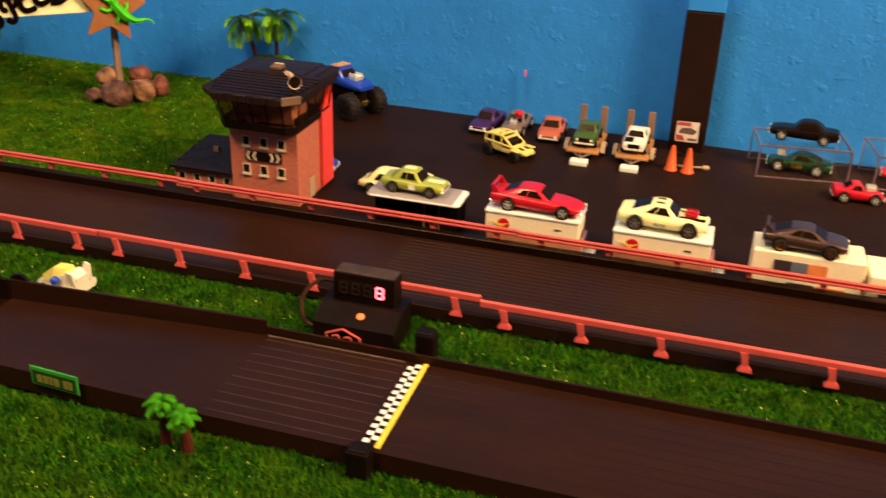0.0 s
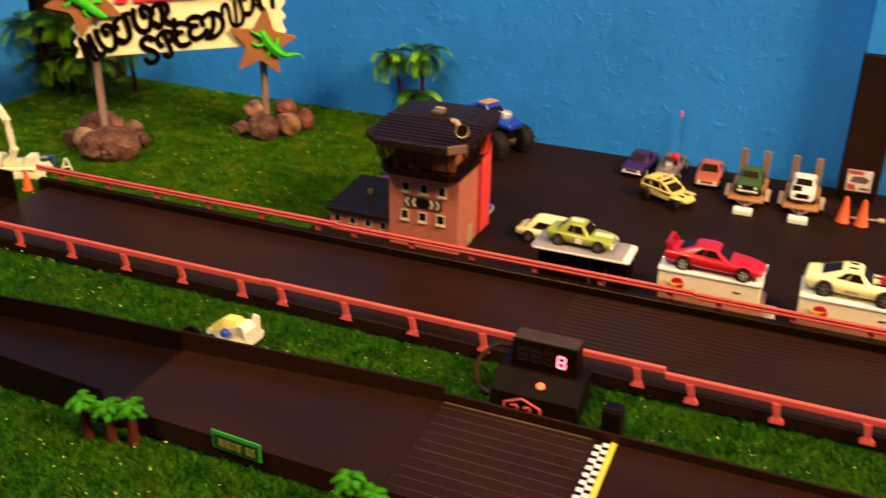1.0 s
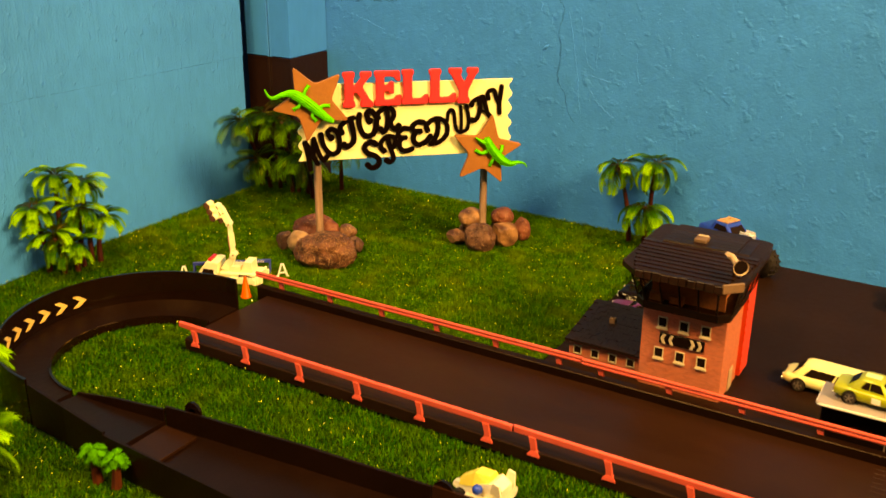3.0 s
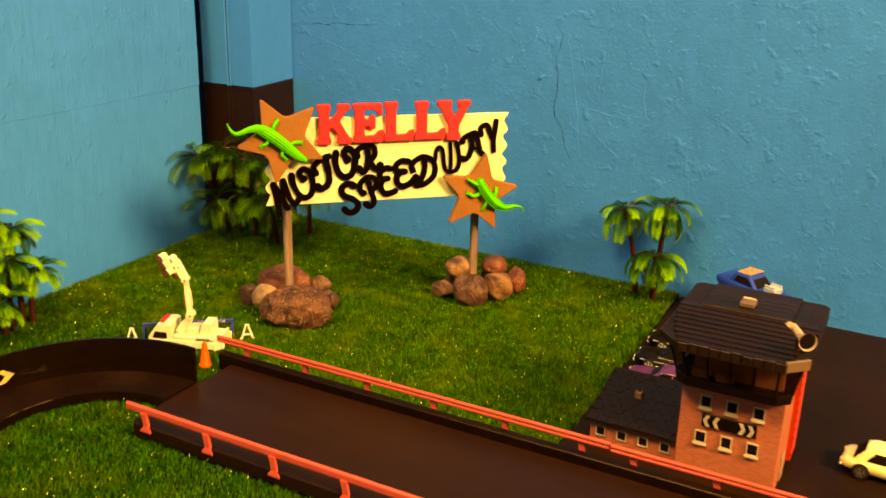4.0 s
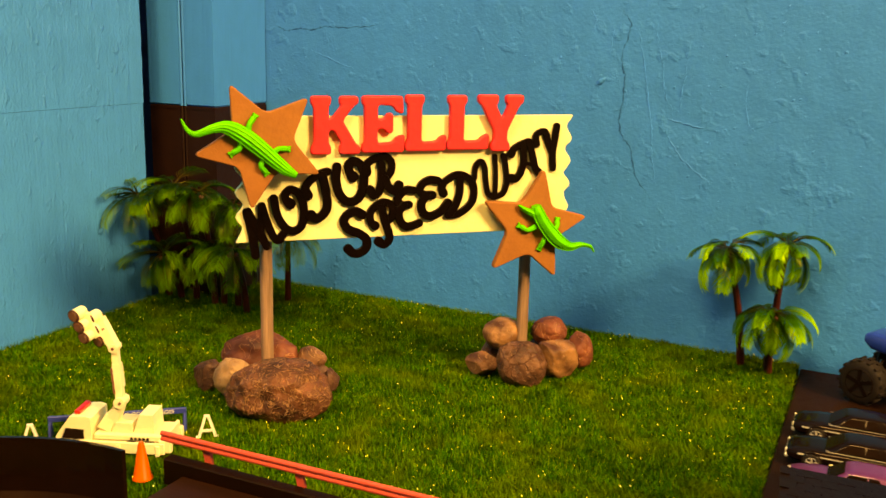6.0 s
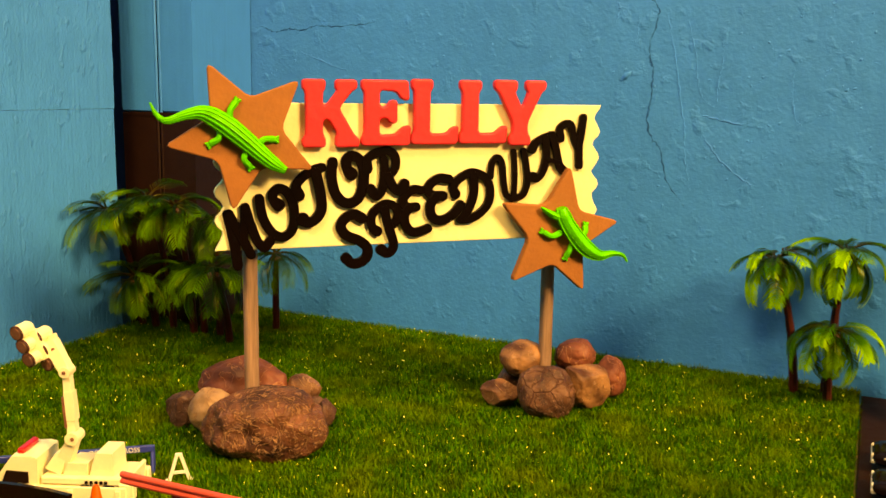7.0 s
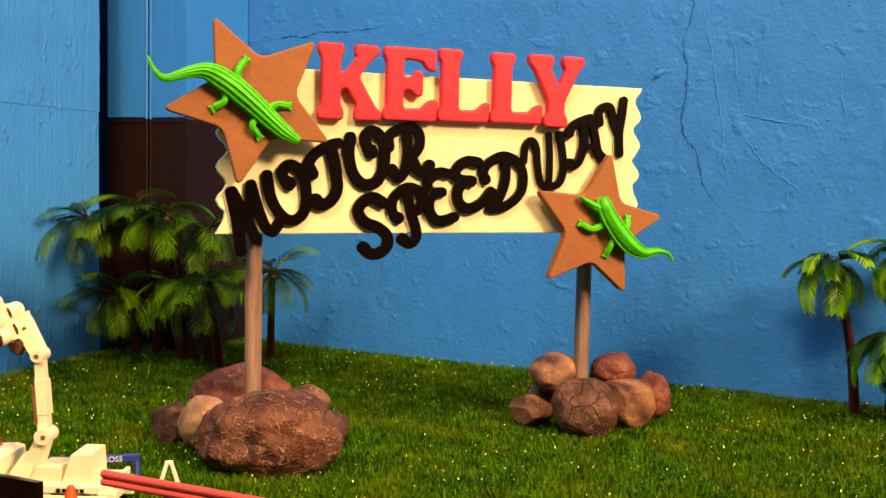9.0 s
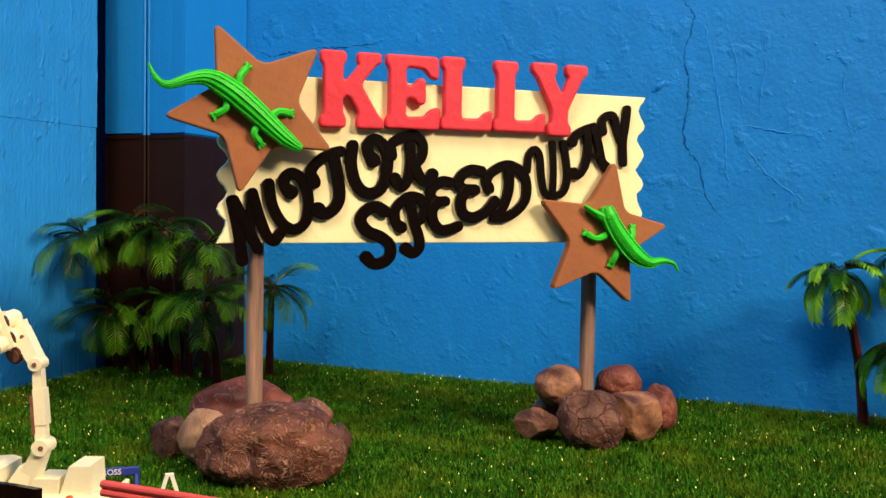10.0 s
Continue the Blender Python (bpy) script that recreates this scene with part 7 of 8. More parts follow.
car("red_coupe", "red coupe inside an acrylic case", pose(0.1890, 0.9490, 0.0005, 0, 0, 172), m_carred, 0.070, 0.026, None, COUPE)
car("red_hot_rod", "red hot rod roadster with an open cockpit", pose(0.1350, 0.8860, 0, 0, 0, 4), m_carred, 0.052, 0.024, WEDGE, (-0.32, -0.12, 0.02, 0.12, 0.0205), 0.0058, extra=[blower(0.012, 0.0145, m_rim)])


# ---- cones, card and stick by the column ----
def cone(m, h, r, label):
    t = thing("traffic_cone", m, label, "traffic cone", "orange traffic cones")
    part("cone_body", lathe([(r, 0.0), (r, 0.0006), (r * 0.86, 0.0014), (r * 0.30, h * 0.94), (r * 0.18, h), (0.0001, h)], 18), m_cone, t, smooth=True)


cone(pose(-0.0255, 0.9030, 0), 0.0235, 0.0062, "bright orange toy cone on the black board")
cone(pose(-0.0105, 0.9010, 0), 0.0235, 0.0062, "bright orange toy cone on the black board")
cone(pose(-0.7135, 0.6645, 0.0), 0.0190, 0.0050, "bright orange toy cone at the end of the road")
t = thing("small_bar", pose(-0.0070, 0.9100, 0.0026, 0, 0, 6), "small tan plastic bar lying behind the cones", "bar")
part("shaft", tube([(-0.022, 0, 0), (0.012, 0, 0)], 0.0010, 8), m_beige, t)
part("knob", tube([(0.010, 0, 0), (0.0155, 0, 0)], 0.0024, 8), m_beige, t)
t = thing("picture_card", pose(-0.0165, 0.9470, 0, -8, 0, 2) @ Matrix.Scale(0.88, 4), "small red, white and dark picture card on a stand", "card")
part("card_face", box(-0.0120, 0.0120, -0.0004, 0.0004, 0.0150, 0.0370), paint("worn_card", (0.55, 0.44, 0.40), 0.5, spec=0.2, vary=0.3, scale=160), t)
m_card_red, m_card_dark = paint("card_red", (0.34, 0.035, 0.03), 0.5, vary=0.5, scale=260), paint("card_dark", (0.03, 0.018, 0.022), 0.5, vary=0.6, scale=260, second=(0.16, 0.10, 0.09))
part("print_patch", box(-0.0112, 0.0030, -0.0007, -0.0004, 0.0325, 0.0362), m_card_red, t)
part("print_patch", slab([(-0.0095, 0.0240), (0.0070, 0.0235), (0.0102, 0.0275), (0.0030, 0.0308), (-0.0065, 0.0300)], 0.0004, 0.0007), m_card_dark, t).matrix_basis = Matrix(((1, 0, 0, 0), (0, 0, -1, 0), (0, 1, 0, 0), (0, 0, 0, 1)))
part("print_patch", slab([(-0.0110, 0.0162), (-0.0020, 0.0162), (-0.0040, 0.0215), (-0.0110, 0.0225)], 0.0004, 0.0007), m_card_red, t).matrix_basis = Matrix(((1, 0, 0, 0), (0, 0, -1, 0), (0, 1, 0, 0), (0, 0, 0, 1)))
part("print_patch", box(0.0010, 0.0108, -0.0007, -0.0004, 0.0165, 0.0192), m_card_dark, t)
part("stand", box(-0.0025, 0.0025, 0.0004, 0.0016, 0.0, 0.0300), m_black, t)
part("stand_foot", box(-0.0060, 0.0060, -0.0060, 0.0070, 0.0, 0.0016, 0.0004), m_black, t)


# ---- lap timer beside the finish line ----
timer = thing("lap_timer", pose(-0.1860, 0.5120, 0) @ Matrix.Diagonal((1, 1, 0.92, 1)), "black plastic lap timer with a red digital display", "timer")
part("base", loft([[(x, 0.000, 0.0), (x, 0.034, 0.0), (x, 0.034, 0.0230), (x, 0.0165, 0.0230), (x, 0.0010, 0.0150)] for x in (-0.0265, 0.0265)]), m_black, timer, "sloped black base")
head = part("display_head", box(-0.0200, 0.0205, 0.0190, 0.0330, 0.0225, 0.0440, 0.0010, seg=2), m_black, timer, "black display head")
part("top_strip", box(-0.0192, 0.0200, 0.0200, 0.0325, 0.0439, 0.0445, 0.0003), paint("brown_grey_top", (0.045, 0.026, 0.018), 0.5, spec=0.15, vary=0.5, scale=90), head, "mottled brown-grey top")
part("display_window", box(-0.0170, 0.0140, 0.0185, 0.0190, 0.0280, 0.0390), m_glass_dark, head, "dark display window")
m_lit = glow("lit_red_segment", (1.0, 0.08, 0.10), 11.0)
m_unlit = paint("unlit_segment", (0.018, 0.010, 0.008), 0.5, spec=0.1)
for d in range(4):
    cx = -0.0130 + 0.0080 * d
    for k in range(7):
        zc = 0.0335 + (0.0040, 0.0020, 0.0020, 0.0, -0.0020, -0.0020, -0.0040)[k]
        xo = (0, -0.0022, 0.0022, 0, -0.0022, 0.0022, 0)[k]
        w, h = (0.0018, 0.00055) if k in (0, 3, 6) else (0.00055, 0.0017)
        part("segment", box(cx + xo - w, cx + xo + w, 0.0181, 0.0185, zc - h, zc + h), m_lit if d == 3 else m_unlit, head)
b = lathe([(0.0026, 0.0), (0.0026, 0.0008), (0.0020, 0.0014), (0.0001, 0.0015)], 14)
bmesh.ops.transform(b, matrix=pose(0.0020, 0.0090, 0.0190, 27, 0, 0), verts=b.verts)
part("button", b, glow("lit_orange_button", (1.0, 0.20, 0.06), 0.5), timer, "lit orange button")
hexa = [(-0.0110, 0.0020), (-0.0110, 0.0085), (0.0, 0.0135), (0.0110, 0.0085), (0.0110, 0.0020)]
lg = bmesh.new()
for p, q in zip(hexa, hexa[1:]):
    tube([(p[0] - 0.006, -0.0004, p[1]), (q[0] - 0.006, -0.0004, q[1])], 0.0008, 6, lg)
for x in (-0.0045, 0.0035):
    tube(smooth_line([(x - 0.0085, -0.0004, 0.0070), (x - 0.0050, -0.0004, 0.0080), (x - 0.0045, -0.0004, 0.0050), (x - 0.0080, -0.0004, 0.0030)], 4), 0.0008, 6, lg)
part("emblem", lg, m_orange, timer, "orange outlined emblem")
loop = smooth_line([(-0.0200, 0.030, 0.030), (-0.032, 0.024, 0.032), (-0.041, 0.018, 0.020), (-0.038, 0.014, 0.006), (-0.028, 0.012, 0.003), (-0.024, 0.010, 0.004)], 6)
part("cable", tube(loop, 0.0014, 8), paint("brown_cable", (0.045, 0.018, 0.010), 0.5, spec=0.15), timer, "looped brown cable", smooth=True)

m_dull = paint("dull_yellow_print", (0.20, 0.19, 0.03), 0.6, spec=0.15)
# the small street sign on the track's near wall
m_sign_green = paint("sign_green", (0.03, 0.30, 0.03), 0.5, spec=0.2, vary=0.12, scale=100)
t = thing("street_sign", pose(-0.3185, 0.4068, 0.0028, 0, 0, -3.5), "small green sign with yellow border marks on the track wall", "sign")
part("sign_plate", box(-0.0160, 0.0160, -0.0010, 0.0, 0.0045, 0.0165, 0.0004), m_sign_green, t)
part("sign_field", box(-0.0146, 0.0146, -0.0012, -0.0010, 0.0055, 0.0142), paint("dark_sign_green", (0.012, 0.05, 0.006), 0.6, spec=0.15), t, "dark green field")
for k, (x0, x1) in enumerate(((-0.0115, -0.0080), (-0.0070, -0.0038), (-0.0028, -0.0012), (0.0000, 0.0032), (0.0065, 0.0090), (0.0098, 0.0120))):
    part("letter_bar", box(x0, x1, -0.0014, -0.0012, 0.0070, 0.0120), m_dull, t)

# ---- the wedge-shaped space racer ----
racer = thing("space_racer", pose(-0.3950, 0.5140, 0.0, 0, 0, 175) @ Matrix.Scale(0.93, 4), "white and yellow wedge-shaped toy racer with a blue ball", "toy racer")
m_pale = paint("pale_cream_plastic", (0.74, 0.66, 0.50), 0.45, vary=0.15, scale=150)
m_pale_yellow = paint("pale_yellow_plastic", (0.82, 0.66, 0.14), 0.45, vary=0.12, scale=150)
part("hull", loft([[(x, -w, z0), (x, w, z0), (x, w * 0.7, z1), (x, -w * 0.7, z1)] for x, w, z0, z1 in ((-0.019, 0.008, 0.003, 0.016), (-0.012, 0.010, 0.003, 0.019), (0.000, 0.009, 0.003, 0.014), (0.012, 0.006, 0.003, 0.009), (0.020, 0.003, 0.004, 0.006))]), m_pale, racer)
part("canopy", loft([[(x, -w, z0), (x, w, z0), (x, w * 0.6, z1), (x, -w * 0.6, z1)] for x, w, z0, z1 in ((-0.009, 0.0065, 0.016, 0.0215), (0.002, 0.0070, 0.012, 0.0205), (0.014, 0.0045, 0.007, 0.0120))]), m_pale_yellow, racer, "pale yellow canopy")
b = bmesh.new()
bmesh.ops.create_icosphere(b, subdivisions=3, radius=0.0034)
bmesh.ops.translate(b, vec=(-0.0040, 0.0105, 0.0140), verts=b.verts)
part("blue_ball", b, m_carblue, racer, "blue ball", smooth=True)
for s in (-1, 1):
    part("tail_fin", loft([[(-0.020, s * 0.007, 0.012), (-0.012, s * 0.007, 0.014), (-0.0145, s * 0.0085, 0.0225), (-0.019, s * 0.0085, 0.0215)], [(-0.020, s * 0.0085, 0.012), (-0.012, s * 0.0085, 0.014), (-0.0145, s * 0.0100, 0.0225), (-0.019, s * 0.0100, 0.0215)]]), m_pale, racer)
    part("side_pod", tube([(-0.018, s * 0.0110, 0.006), (0.004, s * 0.0110, 0.006)], [0.004, 0.003], 10), m_pale, racer)
    for x in (-0.012, 0.010):
        add_wheel(racer, x, s * 0.0095, 0.0042, 0.0042, 0.0036, m_black)

# ---- the searchlight truck ----
m_cream_body = paint("cream_white_plastic", (0.82, 0.75, 0.50), 0.45, spec=0.3, vary=0.06, scale=90)
m_lens_rim = paint("dark_lens_rim", (0.05, 0.018, 0.012), 0.4, spec=0.2)
m_lens = paint("searchlight_lens", (0.20, 0.085, 0.06), 0.18, vary=0.35, scale=300)
truck = thing("searchlight_truck", pose(-0.7500, 0.6880, -0.0008, 0, 0, 22) @ Matrix.Diagonal((0.80, 0.80, 0.78, 1)), "cream white toy truck with a jointed boom of searchlights", "toy truck")
part("chassis", box(-0.0320, 0.0350, -0.0115, 0.0115, 0.0050, 0.0100, 0.0010), m_cream_body, truck)
cab = part("cab", loft([[(-0.0365, y * 0.92, 0.0050), (-0.0130, y, 0.0050), (-0.0130, y, 0.0250), (-0.0165, y * 0.97, 0.0262), (-0.0270, y * 0.94, 0.0256), (-0.0345, y * 0.92, 0.0150), (-0.0370, y * 0.92, 0.0110)] for y in (-0.0130, 0.0130)]), m_cream_body, truck, "cream cab with a sloping nose")
for s in (-1, 1):
    part("cab_window", loft([[(-0.0325, y, 0.0108), (-0.0180, y * 1.012, 0.0108), (-0.0180, y * 1.012, 0.0172), (-0.0298, y, 0.0176)] for y in (s * 0.0119, s * 0.0132)]), m_glass_dark, cab)
part("windscreen", loft([[(-0.0350 - d, -0.0098, 0.0150), (-0.0350 - d, 0.0098, 0.0150), (-0.0285 - d, 0.0094, 0.0240), (-0.0285 - d, -0.0094, 0.0240)] for d in (-0.0004, 0.0006)]), m_glass_dark, cab)
part("beacon", box(-0.0255, -0.0215, -0.0090, 0.0090, 0.0255, 0.0288, 0.0008), m_carred, cab, "red light bar")
part("deck", box(-0.0120, 0.0355, -0.0122, 0.0122, 0.0100, 0.0145, 0.0008), m_cream_body, truck)
part("cabinet", loft([[(0.0130, y, 0.0145), (0.0265, y, 0.0145), (0.0258, y, 0.0272), (0.0170, y, 0.0272)] for y in (-0.0090, 0.0090)]), m_cream_body, truck, "cream equipment cabinet")
part("toolbox", loft([[(-0.0010, y, 0.0145), (0.0125, y, 0.0145), (0.0125, y, 0.0215), (0.0020, y, 0.0215)] for y in (-0.0095, 0.0060)]), m_cream_body, truck)
for k in range(5):
    part("side_mark", box(0.0120 + 0.0026 * k, 0.0136 + 0.0026 * k, -0.0128, -0.0122, 0.0112, 0.0128), m_black, truck)
for x in (-0.0235, 0.0120, 0.0240):
    for s in (-1, 1):
        add_wheel(truck, x, s * 0.0108, 0.0052, 0.0052, 0.0044, m_white)
for s in (-1, 1):
    skirt = box(-0.0345, 0.0345, s * 0.0135 - 0.0007, s * 0.0135 + 0.0007, 0.0020, 0.0100, 0.0005)
    for x in (-0.0200, 0.0030, 0.0180, 0.0285):
        box(x, x + 0.0030, s * 0.0143 - 0.0006, s * 0.0143 + 0.0006, 0.0010, 0.0085, 0.0004, skirt)
    part("skirt", skirt, m_cream_body, truck, "cream side skirt")
    part("outrigger", box(0.0300, 0.0385, s * 0.0112 - 0.0024, s * 0.0112 + 0.0024, 0.0030, 0.0120, 0.0008), m_cream_body, truck)
part("tailboard", box(0.0345, 0.0368, -0.0110, 0.0110, 0.0060, 0.0165, 0.0005), m_cream_body, truck)
part("turntable", lathe([(0.0070, 0.0140), (0.0070, 0.0165), (0.0058, 0.0175), (0.0001, 0.0175)], 18), m_cream_body, truck)


def bar(p, q, w0, w1, depth, taper=1.0):
    """A flat-sided beam from p to q, w0 and w1 wide there and depth thick across."""
    p, q = Vector(p), Vector(q)
    t = (q - p).normalized()
    side = Vector((t.z, 0, -t.x)).normalized()
    cross = t.cross(side).normalized()
    b = loft([[c + side * (w * u) + cross * (depth * k * v) for u, v in ((-0.5, -0.5), (0.5, -0.5), (0.5, 0.5), (-0.5, 0.5))] for c, w, k in ((p, w0, 1.0), (q, w1, taper))])
    return softened(b, 0.0005)


FOOT, KNEE, ELBOW, HEAD = (-0.0035, -0.0040, 0.0165), (0.0050, -0.0060, 0.0355), (0.0020, -0.0046, 0.0720), (-0.0080, -0.0004, 0.0868)
boom = part("lower_boom", bar(FOOT, KNEE, 0.0086, 0.0054, 0.0080, 0.8), m_cream_body, truck, "cream cranked lower boom")
part("foot_block", bar((-0.0065, -0.0040, 0.0160), (-0.0020, -0.0040, 0.0255), 0.0090, 0.0060, 0.0100, 0.85), m_cream_body, boom)
part("knuckle", tube([(KNEE[0], KNEE[1] - 0.0048, KNEE[2]), (KNEE[0], KNEE[1] + 0.0048, KNEE[2])], 0.0036, 16), m_cream_body, boom)
part("pin", tube([(KNEE[0] + 0.0006, KNEE[1] - 0.0052, KNEE[2]), (KNEE[0] + 0.0006, KNEE[1] - 0.0047, KNEE[2])], 0.0011, 8), m_lens, boom)
mid = part("upper_boom", bar((KNEE[0] - 0.0005, KNEE[1], KNEE[2]), ELBOW, 0.0046, 0.0038, 0.0050, 0.9), m_cream_body, truck, "cream upright boom with a hollow side")
part("sleeve", bar((0.0042, -0.0056, 0.0450), (0.0030, -0.0050, 0.0610), 0.0052, 0.0048, 0.0056, 0.95), m_cream_body, mid)
# solid brown strip stands in for the shade of the boom's hollow
part("hollow", bar((0.0016, -0.0064, 0.0410), (0.0002, -0.0058, 0.0580), 0.0014, 0.0014, 0.0044), m_lens, mid, "brown strip painted as the shade of a hollow along the boom")
part("knuckle", tube([(ELBOW[0], ELBOW[1] - 0.0040, ELBOW[2]), (ELBOW[0], ELBOW[1] + 0.0040, ELBOW[2])], 0.0030, 14), m_cream_body, mid)
part("pin", tube([(ELBOW[0], ELBOW[1] - 0.0046, ELBOW[2]), (ELBOW[0], ELBOW[1] - 0.0039, ELBOW[2])], 0.0010, 8), m_lens, mid)
arm = part("light_arm", bar(ELBOW, HEAD, 0.0054, 0.0070, 0.0066, 0.95), m_cream_body, truck, "cream slanting arm carrying the lamps")
part("pin", tube([(-0.0050, -0.0048, 0.0835), (-0.0050, -0.0034, 0.0835)], 0.0011, 8), m_lens, arm)
AIM = Vector((-0.36, -0.90, -0.20)).normalized()
for x0, y0, z0 in ((-0.0195, -0.0086, 0.0945), (-0.0130, -0.0020, 0.0905)):
    part("lamp_rack", bar((x0 + 0.0040, y0 + 0.0030, z0 - 0.0005), (x0 + 0.0098, y0 + 0.0030, z0 - 0.0160), 0.0058, 0.0058, 0.0040), m_cream_body, arm)
    for i in range(3):
        c = Vector((x0 + 0.0028 * i, y0, z0 - 0.0072 * i))
        lamp = part("searchlight", tube([c - AIM * 0.0062, c - AIM * 0.0050, c + AIM * 0.0030], [0.0030, 0.0038, 0.0040], 16), m_cream_body, arm, "round cream searchlight")
        part("lens_rim", tube([c + AIM * 0.0024, c + AIM * 0.0036], [0.00425, 0.0041], 16), m_lens_rim, lamp)
        part("lens", tube([c + AIM * 0.0032, c + AIM * 0.0039], [0.0035, 0.0033], 16), m_lens, lamp)
for k in range(3):
    part("lamp_bracket", tube([(-0.0160 + 0.0028 * k, -0.0056, 0.0940 - 0.0072 * k), (-0.0090 + 0.0028 * k, 0.0010, 0.0903 - 0.0072 * k)], 0.0020, 6), m_cream_body, arm)

# the police-style trestle behind the truck and its two frames
m_trestle = paint("blue_trestle_plastic", (0.02, 0.035, 0.26), 0.45, vary=0.15, scale=120)
tr = thing("barrier_trestle", pose(-0.7630, 0.7010, -0.0008, 0, 0, 39), "blue plastic barrier trestle with small white lettering", "barrier")
part("beam", box(-0.0355, 0.0355, -0.0010, 0.0010, 0.0092, 0.0122, 0.0003), m_trestle, tr)
for x in (-0.0345, 0.0040, 0.0345):
    for s in (-1, 1):
        part("leg", tube([(x, 0, 0.0097), (x, s * 0.0040, 0.0)], 0.0010, 6), m_trestle, tr)


def lettering(words, size, parent, m, mat):
    cu = bpy.data.curves.new("lettering", "FONT")
    cu.body, cu.size, cu.extrude, cu.align_x = words, size, 0.00008, "CENTER"
    tmp = new("tmp", cu)
    me = bpy.data.meshes.new_from_object(tmp.evaluated_get(bpy.context.evaluated_depsgraph_get()))
    bpy.data.objects.remove(tmp)
    bpy.data.curves.remove(cu)
    me.materials.append(mat)
    ob = new("lettering", me)
    ob.parent, ob.matrix_basis = parent, m
    return ob


lettering("POLICE LINE", 0.0030, tr, pose(-0.0150, -0.0011, 0.0098, 90, 0, 0), m_white)
lettering("DO NOT CROSS", 0.0030, tr, pose(0.0180, -0.0011, 0.0098, 90, 0, 0), m_white)


def a_frame(m):
    t = thing("a_frame_stand", m @ Matrix.Scale(0.72, 4), "small white A-shaped barrier stand", "barrier stand", "white barrier stands")
    for s in (-1, 1):
        part("leg", loft([[(s * 0.0062 - 0.0011, -0.0008, 0), (s * 0.0062 + 0.0011, -0.0008, 0), (s * 0.0062 + 0.0011, 0.0008, 0), (s * 0.0062 - 0.0011, 0.0008, 0)],
                          [(s * 0.0012 - 0.0010, -0.0008, 0.0165), (s * 0.0012 + 0.0010, -0.0008, 0.0165), (s * 0.0012 + 0.0010, 0.0008, 0.0165), (s * 0.0012 - 0.0010, 0.0008, 0.0165)]]), m_white, t)
        part("foot", box(s * 0.0066 - 0.0018, s * 0.0066 + 0.0018, -0.0016, 0.0016, 0, 0.0012, 0.0003), m_white, t)
    part("crosspiece", box(-0.0045, 0.0045, -0.0007, 0.0007, 0.0045, 0.0062), m_white, t)
    part("cap", box(-0.0022, 0.0022, -0.0009, 0.0009, 0.0160, 0.0178, 0.0003), m_white, t)


a_frame(pose(-0.7180, 0.7190, -0.0008, 0, 0, 40))
a_frame(pose(-0.7900, 0.6665, -0.0008, 0, 0, 40))


# ---- artificial turf: short tufted blades with a few glossy strands painted pale as glints ----
def turf_material(name, deep, leaf, light, straw, yellow_tint):
    m = bpy.data.materials.new(name)
    nodes, links, bsdf = nodes_of(m)
    geo = nodes.new("ShaderNodeNewGeometry")
    ramp = nodes.new("ShaderNodeValToRGB")
    el = ramp.color_ramp.elements
    el[0].position, el[0].color = 0.0, (*deep, 1)
    el[1].position, el[1].color = 0.45, (*leaf, 1)
    for p, c in ((0.75, light), (0.96, straw)):
        e = el.new(p)
        e.color = (*c, 1)
    links.new(geo.outputs["Random Per Island"], ramp.inputs["Fac"])
    coord = nodes.new("ShaderNodeTexCoord")

    def patches(scale, lo, hi, a, b):
        n = nodes.new("ShaderNodeTexNoise")
        n.inputs["Scale"].default_value, n.inputs["Detail"].default_value = scale, 4.0
        links.new(coord.outputs["Object"], n.inputs["Vector"])
        r = nodes.new("ShaderNodeMapRange")
        r.inputs["From Min"].default_value, r.inputs["From Max"].default_value = lo, hi
        r.inputs["To Min"].default_value, r.inputs["To Max"].default_value = a, b
        links.new(n.outputs["Fac"], r.inputs["Value"])
        return r.outputs["Result"]
    # patches of yellower blades at random
    yellow_mix = nodes.new("ShaderNodeMix")
    yellow_mix.data_type = "RGBA"
    yellow_mix.inputs[7].default_value = (*yellow_tint, 1)
    links.new(patches(30.0, 0.48, 0.72, 0.0, 0.75), yellow_mix.inputs["Factor"])
    links.new(ramp.outputs["Color"], yellow_mix.inputs[6])
    mul = nodes.new("ShaderNodeVectorMath")
    mul.operation = "SCALE"
    links.new(yellow_mix.outputs[2], mul.inputs[0])
    links.new(patches(75.0, 0.3, 0.7, 0.62, 1.45), mul.inputs["Scale"])
    links.new(mul.outputs["Vector"], bsdf.inputs["Base Color"])
    bsdf.inputs["Roughness"].default_value = 0.55
    bsdf.inputs["Specular IOR Level"].default_value = 0.06
    return m


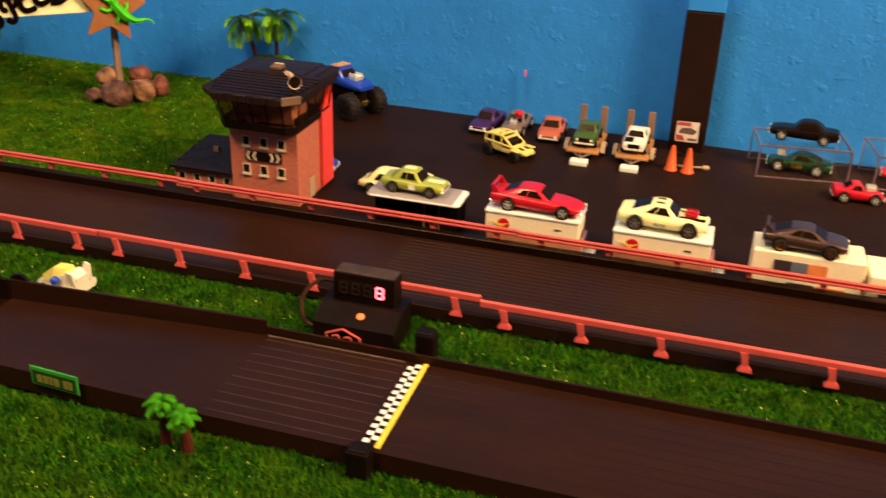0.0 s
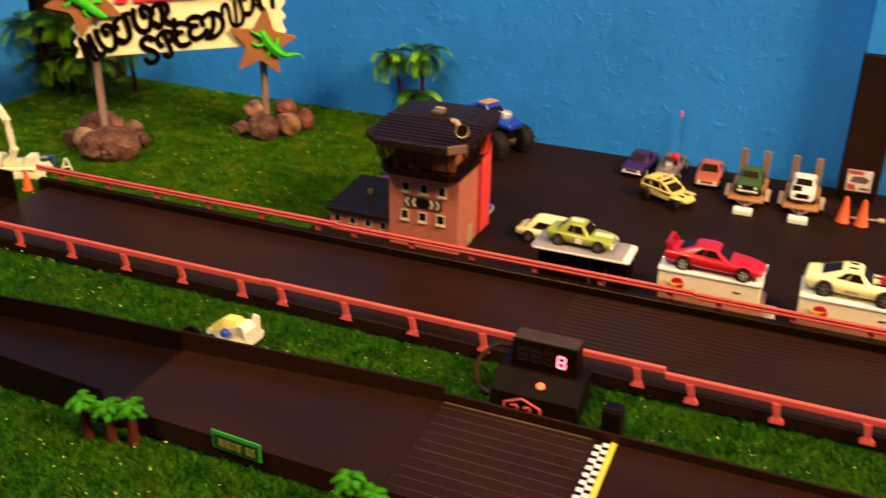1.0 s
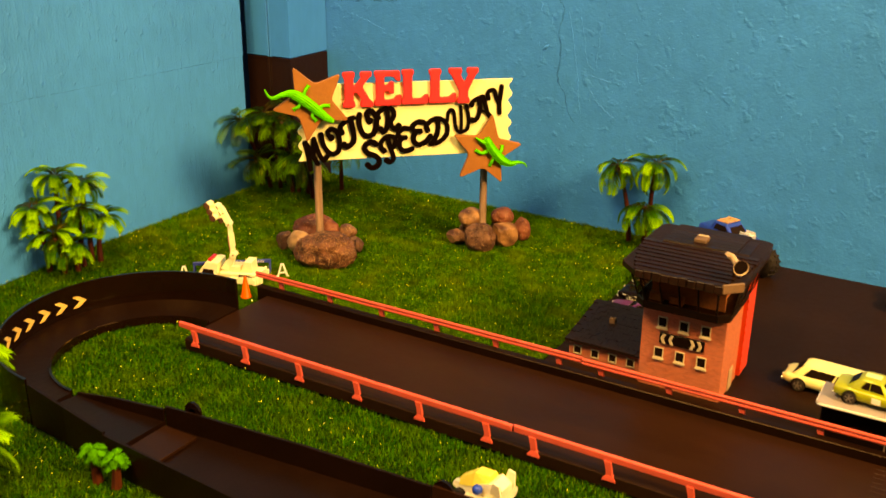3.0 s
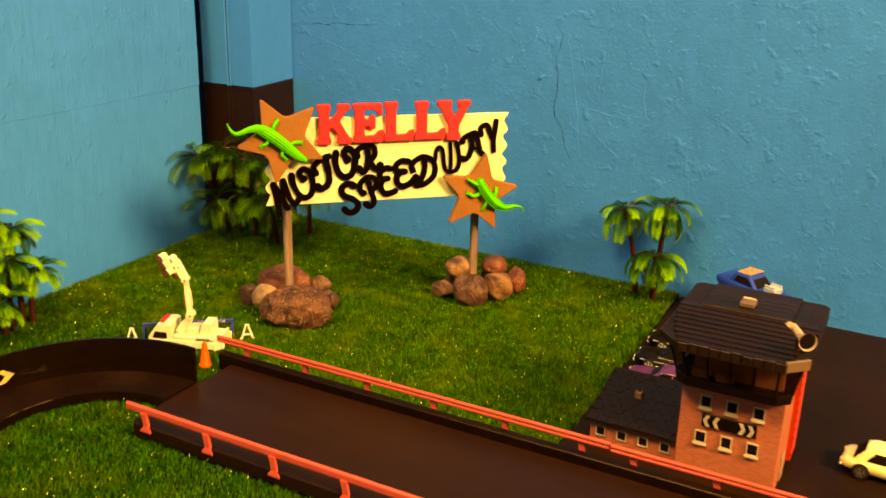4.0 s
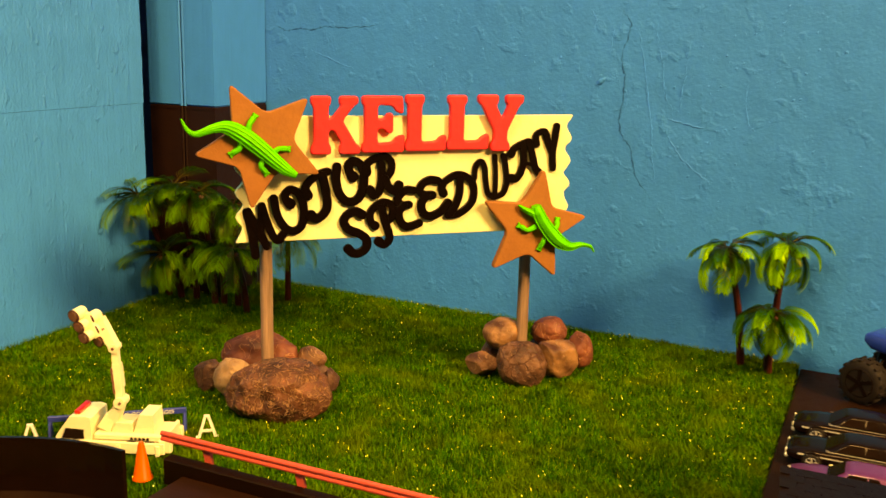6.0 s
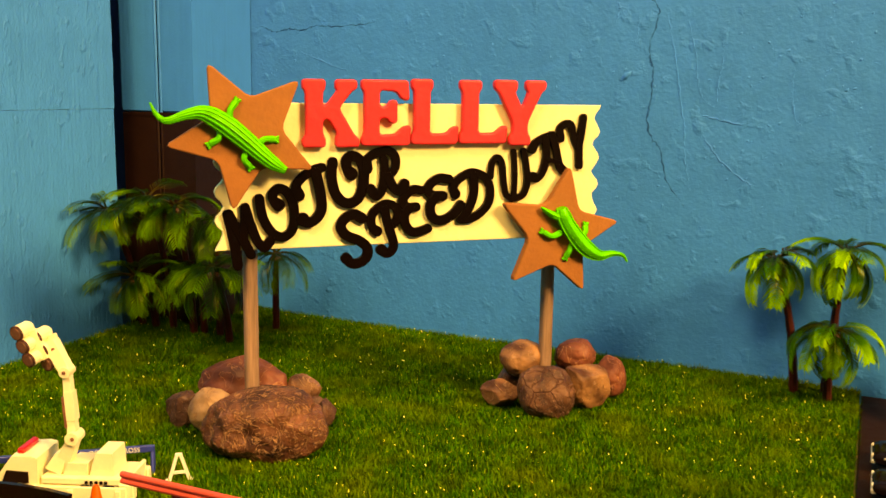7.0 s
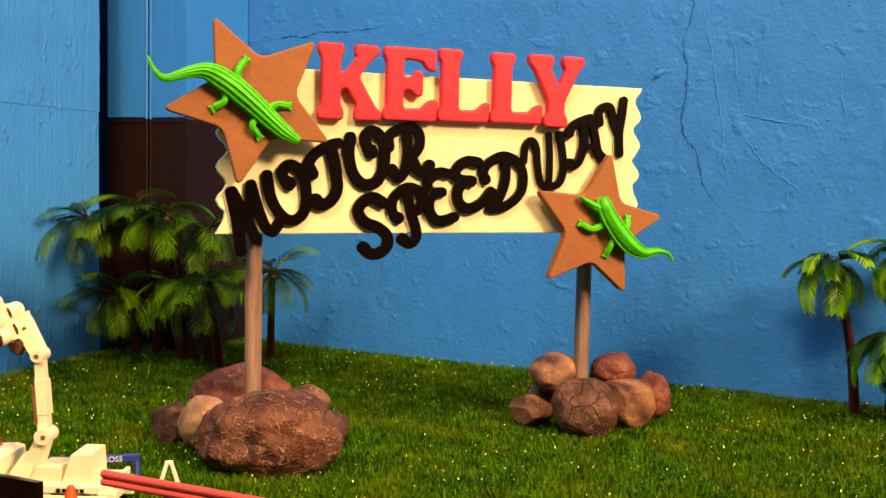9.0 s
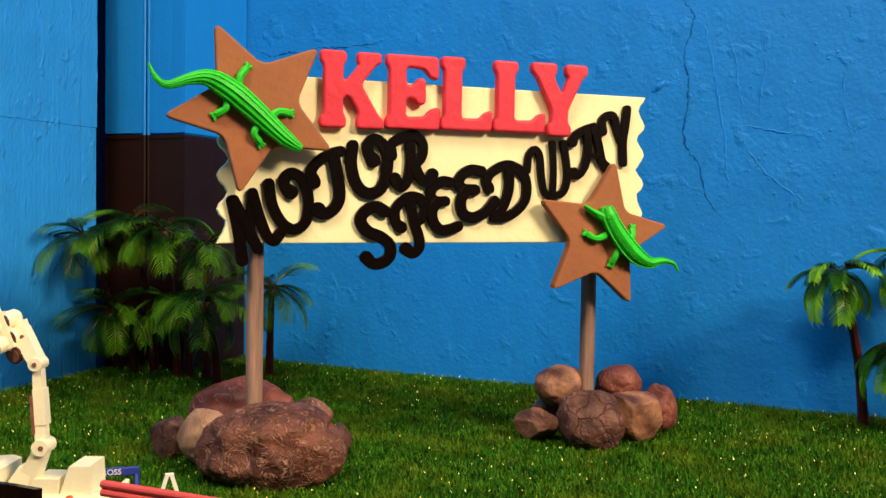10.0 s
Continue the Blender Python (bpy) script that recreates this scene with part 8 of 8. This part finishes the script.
def on_turf(x, y):
    """True where the turf lies open: not under the tracks."""
    left = (x > WALL_X + 0.013) & (x < TURF_X - 0.001) & (y < wall_y(x) - 0.003)
    post_gap = ~((x < -0.873) & (y > 0.928))
    near = y < 0.5615
    strip = (y > 0.671) | (x < -0.690)
    r = np.hypot(x - CX, y - CY)
    in_turn = (np.hypot(x - IX, y - IY) > R_IN - 0.001) & (r < R_OUT + 0.001) & (x < CX + 0.002)
    in_lower = (x > -0.69) & (y > 0.4075 + np.clip((-0.40 - x) / 0.29, 0, 1) * 0.018) & (y < np.interp(x, [-0.69, -0.606, -0.5, -0.41, -0.236, 0.7], [0.464, 0.470, 0.479, 0.486, 0.499, 0.501]))
    in_upper = (x > -0.69) & (y > 0.562) & (y < 0.671)
    ends = (x > -0.692) & (x < -0.66) & (y > 0.583) & (y < 0.671)
    ok = (left & strip & post_gap) | near | ((x < -0.60) & (y < 0.72))
    return ok & post_gap & ~in_turn & ~in_lower & ~in_upper & ~ends & (x > WALL_X + 0.013)


def turf(name, x0, x1, y0, y1, count, seed, length, width, material, flat=False, label="short bright green artificial turf"):
    g = np.random.default_rng(seed)
    x, y = g.uniform(x0, x1, count), g.uniform(y0, y1, count)
    k = on_turf(x, y)
    x, y = x[k], y[k]
    n = len(x)
    clump = np.sin(x * 310 + 3 * np.sin(y * 170)) * np.cos(y * 290 + 2 * np.sin(x * 210))
    a = g.uniform(0, math.tau, n) + 0.6 * clump
    lean = g.uniform(0.2, 1.15, n)
    ln = length * g.uniform(0.6, 1.25, n) * (1 + 0.18 * clump)
    w = width * g.uniform(0.7, 1.3, n)
    face = a + g.uniform(-0.6, 0.6, n) + math.pi / 2
    d = np.stack([np.cos(a) * np.sin(lean), np.sin(a) * np.sin(lean), np.cos(lean)], 1)
    side = np.stack([np.cos(face), np.sin(face), np.zeros(n)], 1)
    lift = turf_z(x, y)
    base = np.stack([x, y, lift + (g.uniform(0.0004, 0.0016, n) if flat else -0.0026)], 1)
    tip = base + d * ln[:, None]
    tip[:, 2] = np.maximum(tip[:, 2], lift - 0.0018)
    mid = base + d * (ln * 0.55)[:, None] + np.array([0, 0, 1]) * (ln * 0.10)[:, None]
    v = np.stack([base - side * w[:, None] / 2, base + side * w[:, None] / 2, mid + side * w[:, None] * 0.42, mid - side * w[:, None] * 0.42, tip], 1).reshape(-1, 3)
    me = bpy.data.meshes.new(name)
    me.vertices.add(n * 5)
    me.vertices.foreach_set("co", v.ravel())
    i = np.arange(n)[:, None] * 5
    loops = np.concatenate([i + np.array([[0, 1, 2, 3]]), i + np.array([[3, 2, 4]])], 1).ravel()
    me.loops.add(len(loops))
    me.loops.foreach_set("vertex_index", loops.astype(np.int32))
    starts = (np.arange(n)[:, None] * 7 + np.array([[0, 4]])).ravel()
    me.polygons.add(2 * n)
    me.polygons.foreach_set("loop_start", starts.astype(np.int32))
    me.update(calc_edges=True)
    me.materials.append(material)
    return tagged(new(name, me), label, "turf", "", "stuff")


m_blades = turf_material("turf_blades", (0.007, 0.044, 0.0005), (0.018, 0.098, 0.0007), (0.046, 0.145, 0.001), (0.115, 0.19, 0.0015), (0.100, 0.150, 0.0012))
# greener, darker copy round the track: weaker light put into the colour
m_blades_dimmed = turf_material("dimmed_turf_blades", (0.0040, 0.034, 0.0004), (0.0090, 0.074, 0.0005), (0.024, 0.112, 0.0007), (0.078, 0.150, 0.0010), (0.052, 0.110, 0.0008))
# pale yellow colour stands in for the glints on the turf
m_glint = paint("turf_glint_paint", (0.92, 0.80, 0.16), 0.25, spec=0.6, vary=0.3, scale=300, islands=0.4)
turf("turf", WALL_X + 0.012, TURF_X, 0.667, WALL_Y - 0.002, 400000, 1, 0.0040, 0.00040, m_blades)
turf("turf", WALL_X + 0.012, 0.16, 0.32, 0.667, 480000, 2, 0.0042, 0.00046, m_blades_dimmed, label="short green artificial turf round the track, darkened for weaker light")
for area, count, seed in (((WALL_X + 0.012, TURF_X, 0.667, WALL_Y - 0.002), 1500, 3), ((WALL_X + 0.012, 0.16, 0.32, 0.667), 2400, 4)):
    turf("turf_glints", *area, count, seed, 0.0011, 0.00046, m_glint, True, "tiny pale glossy strands in the artificial turf")
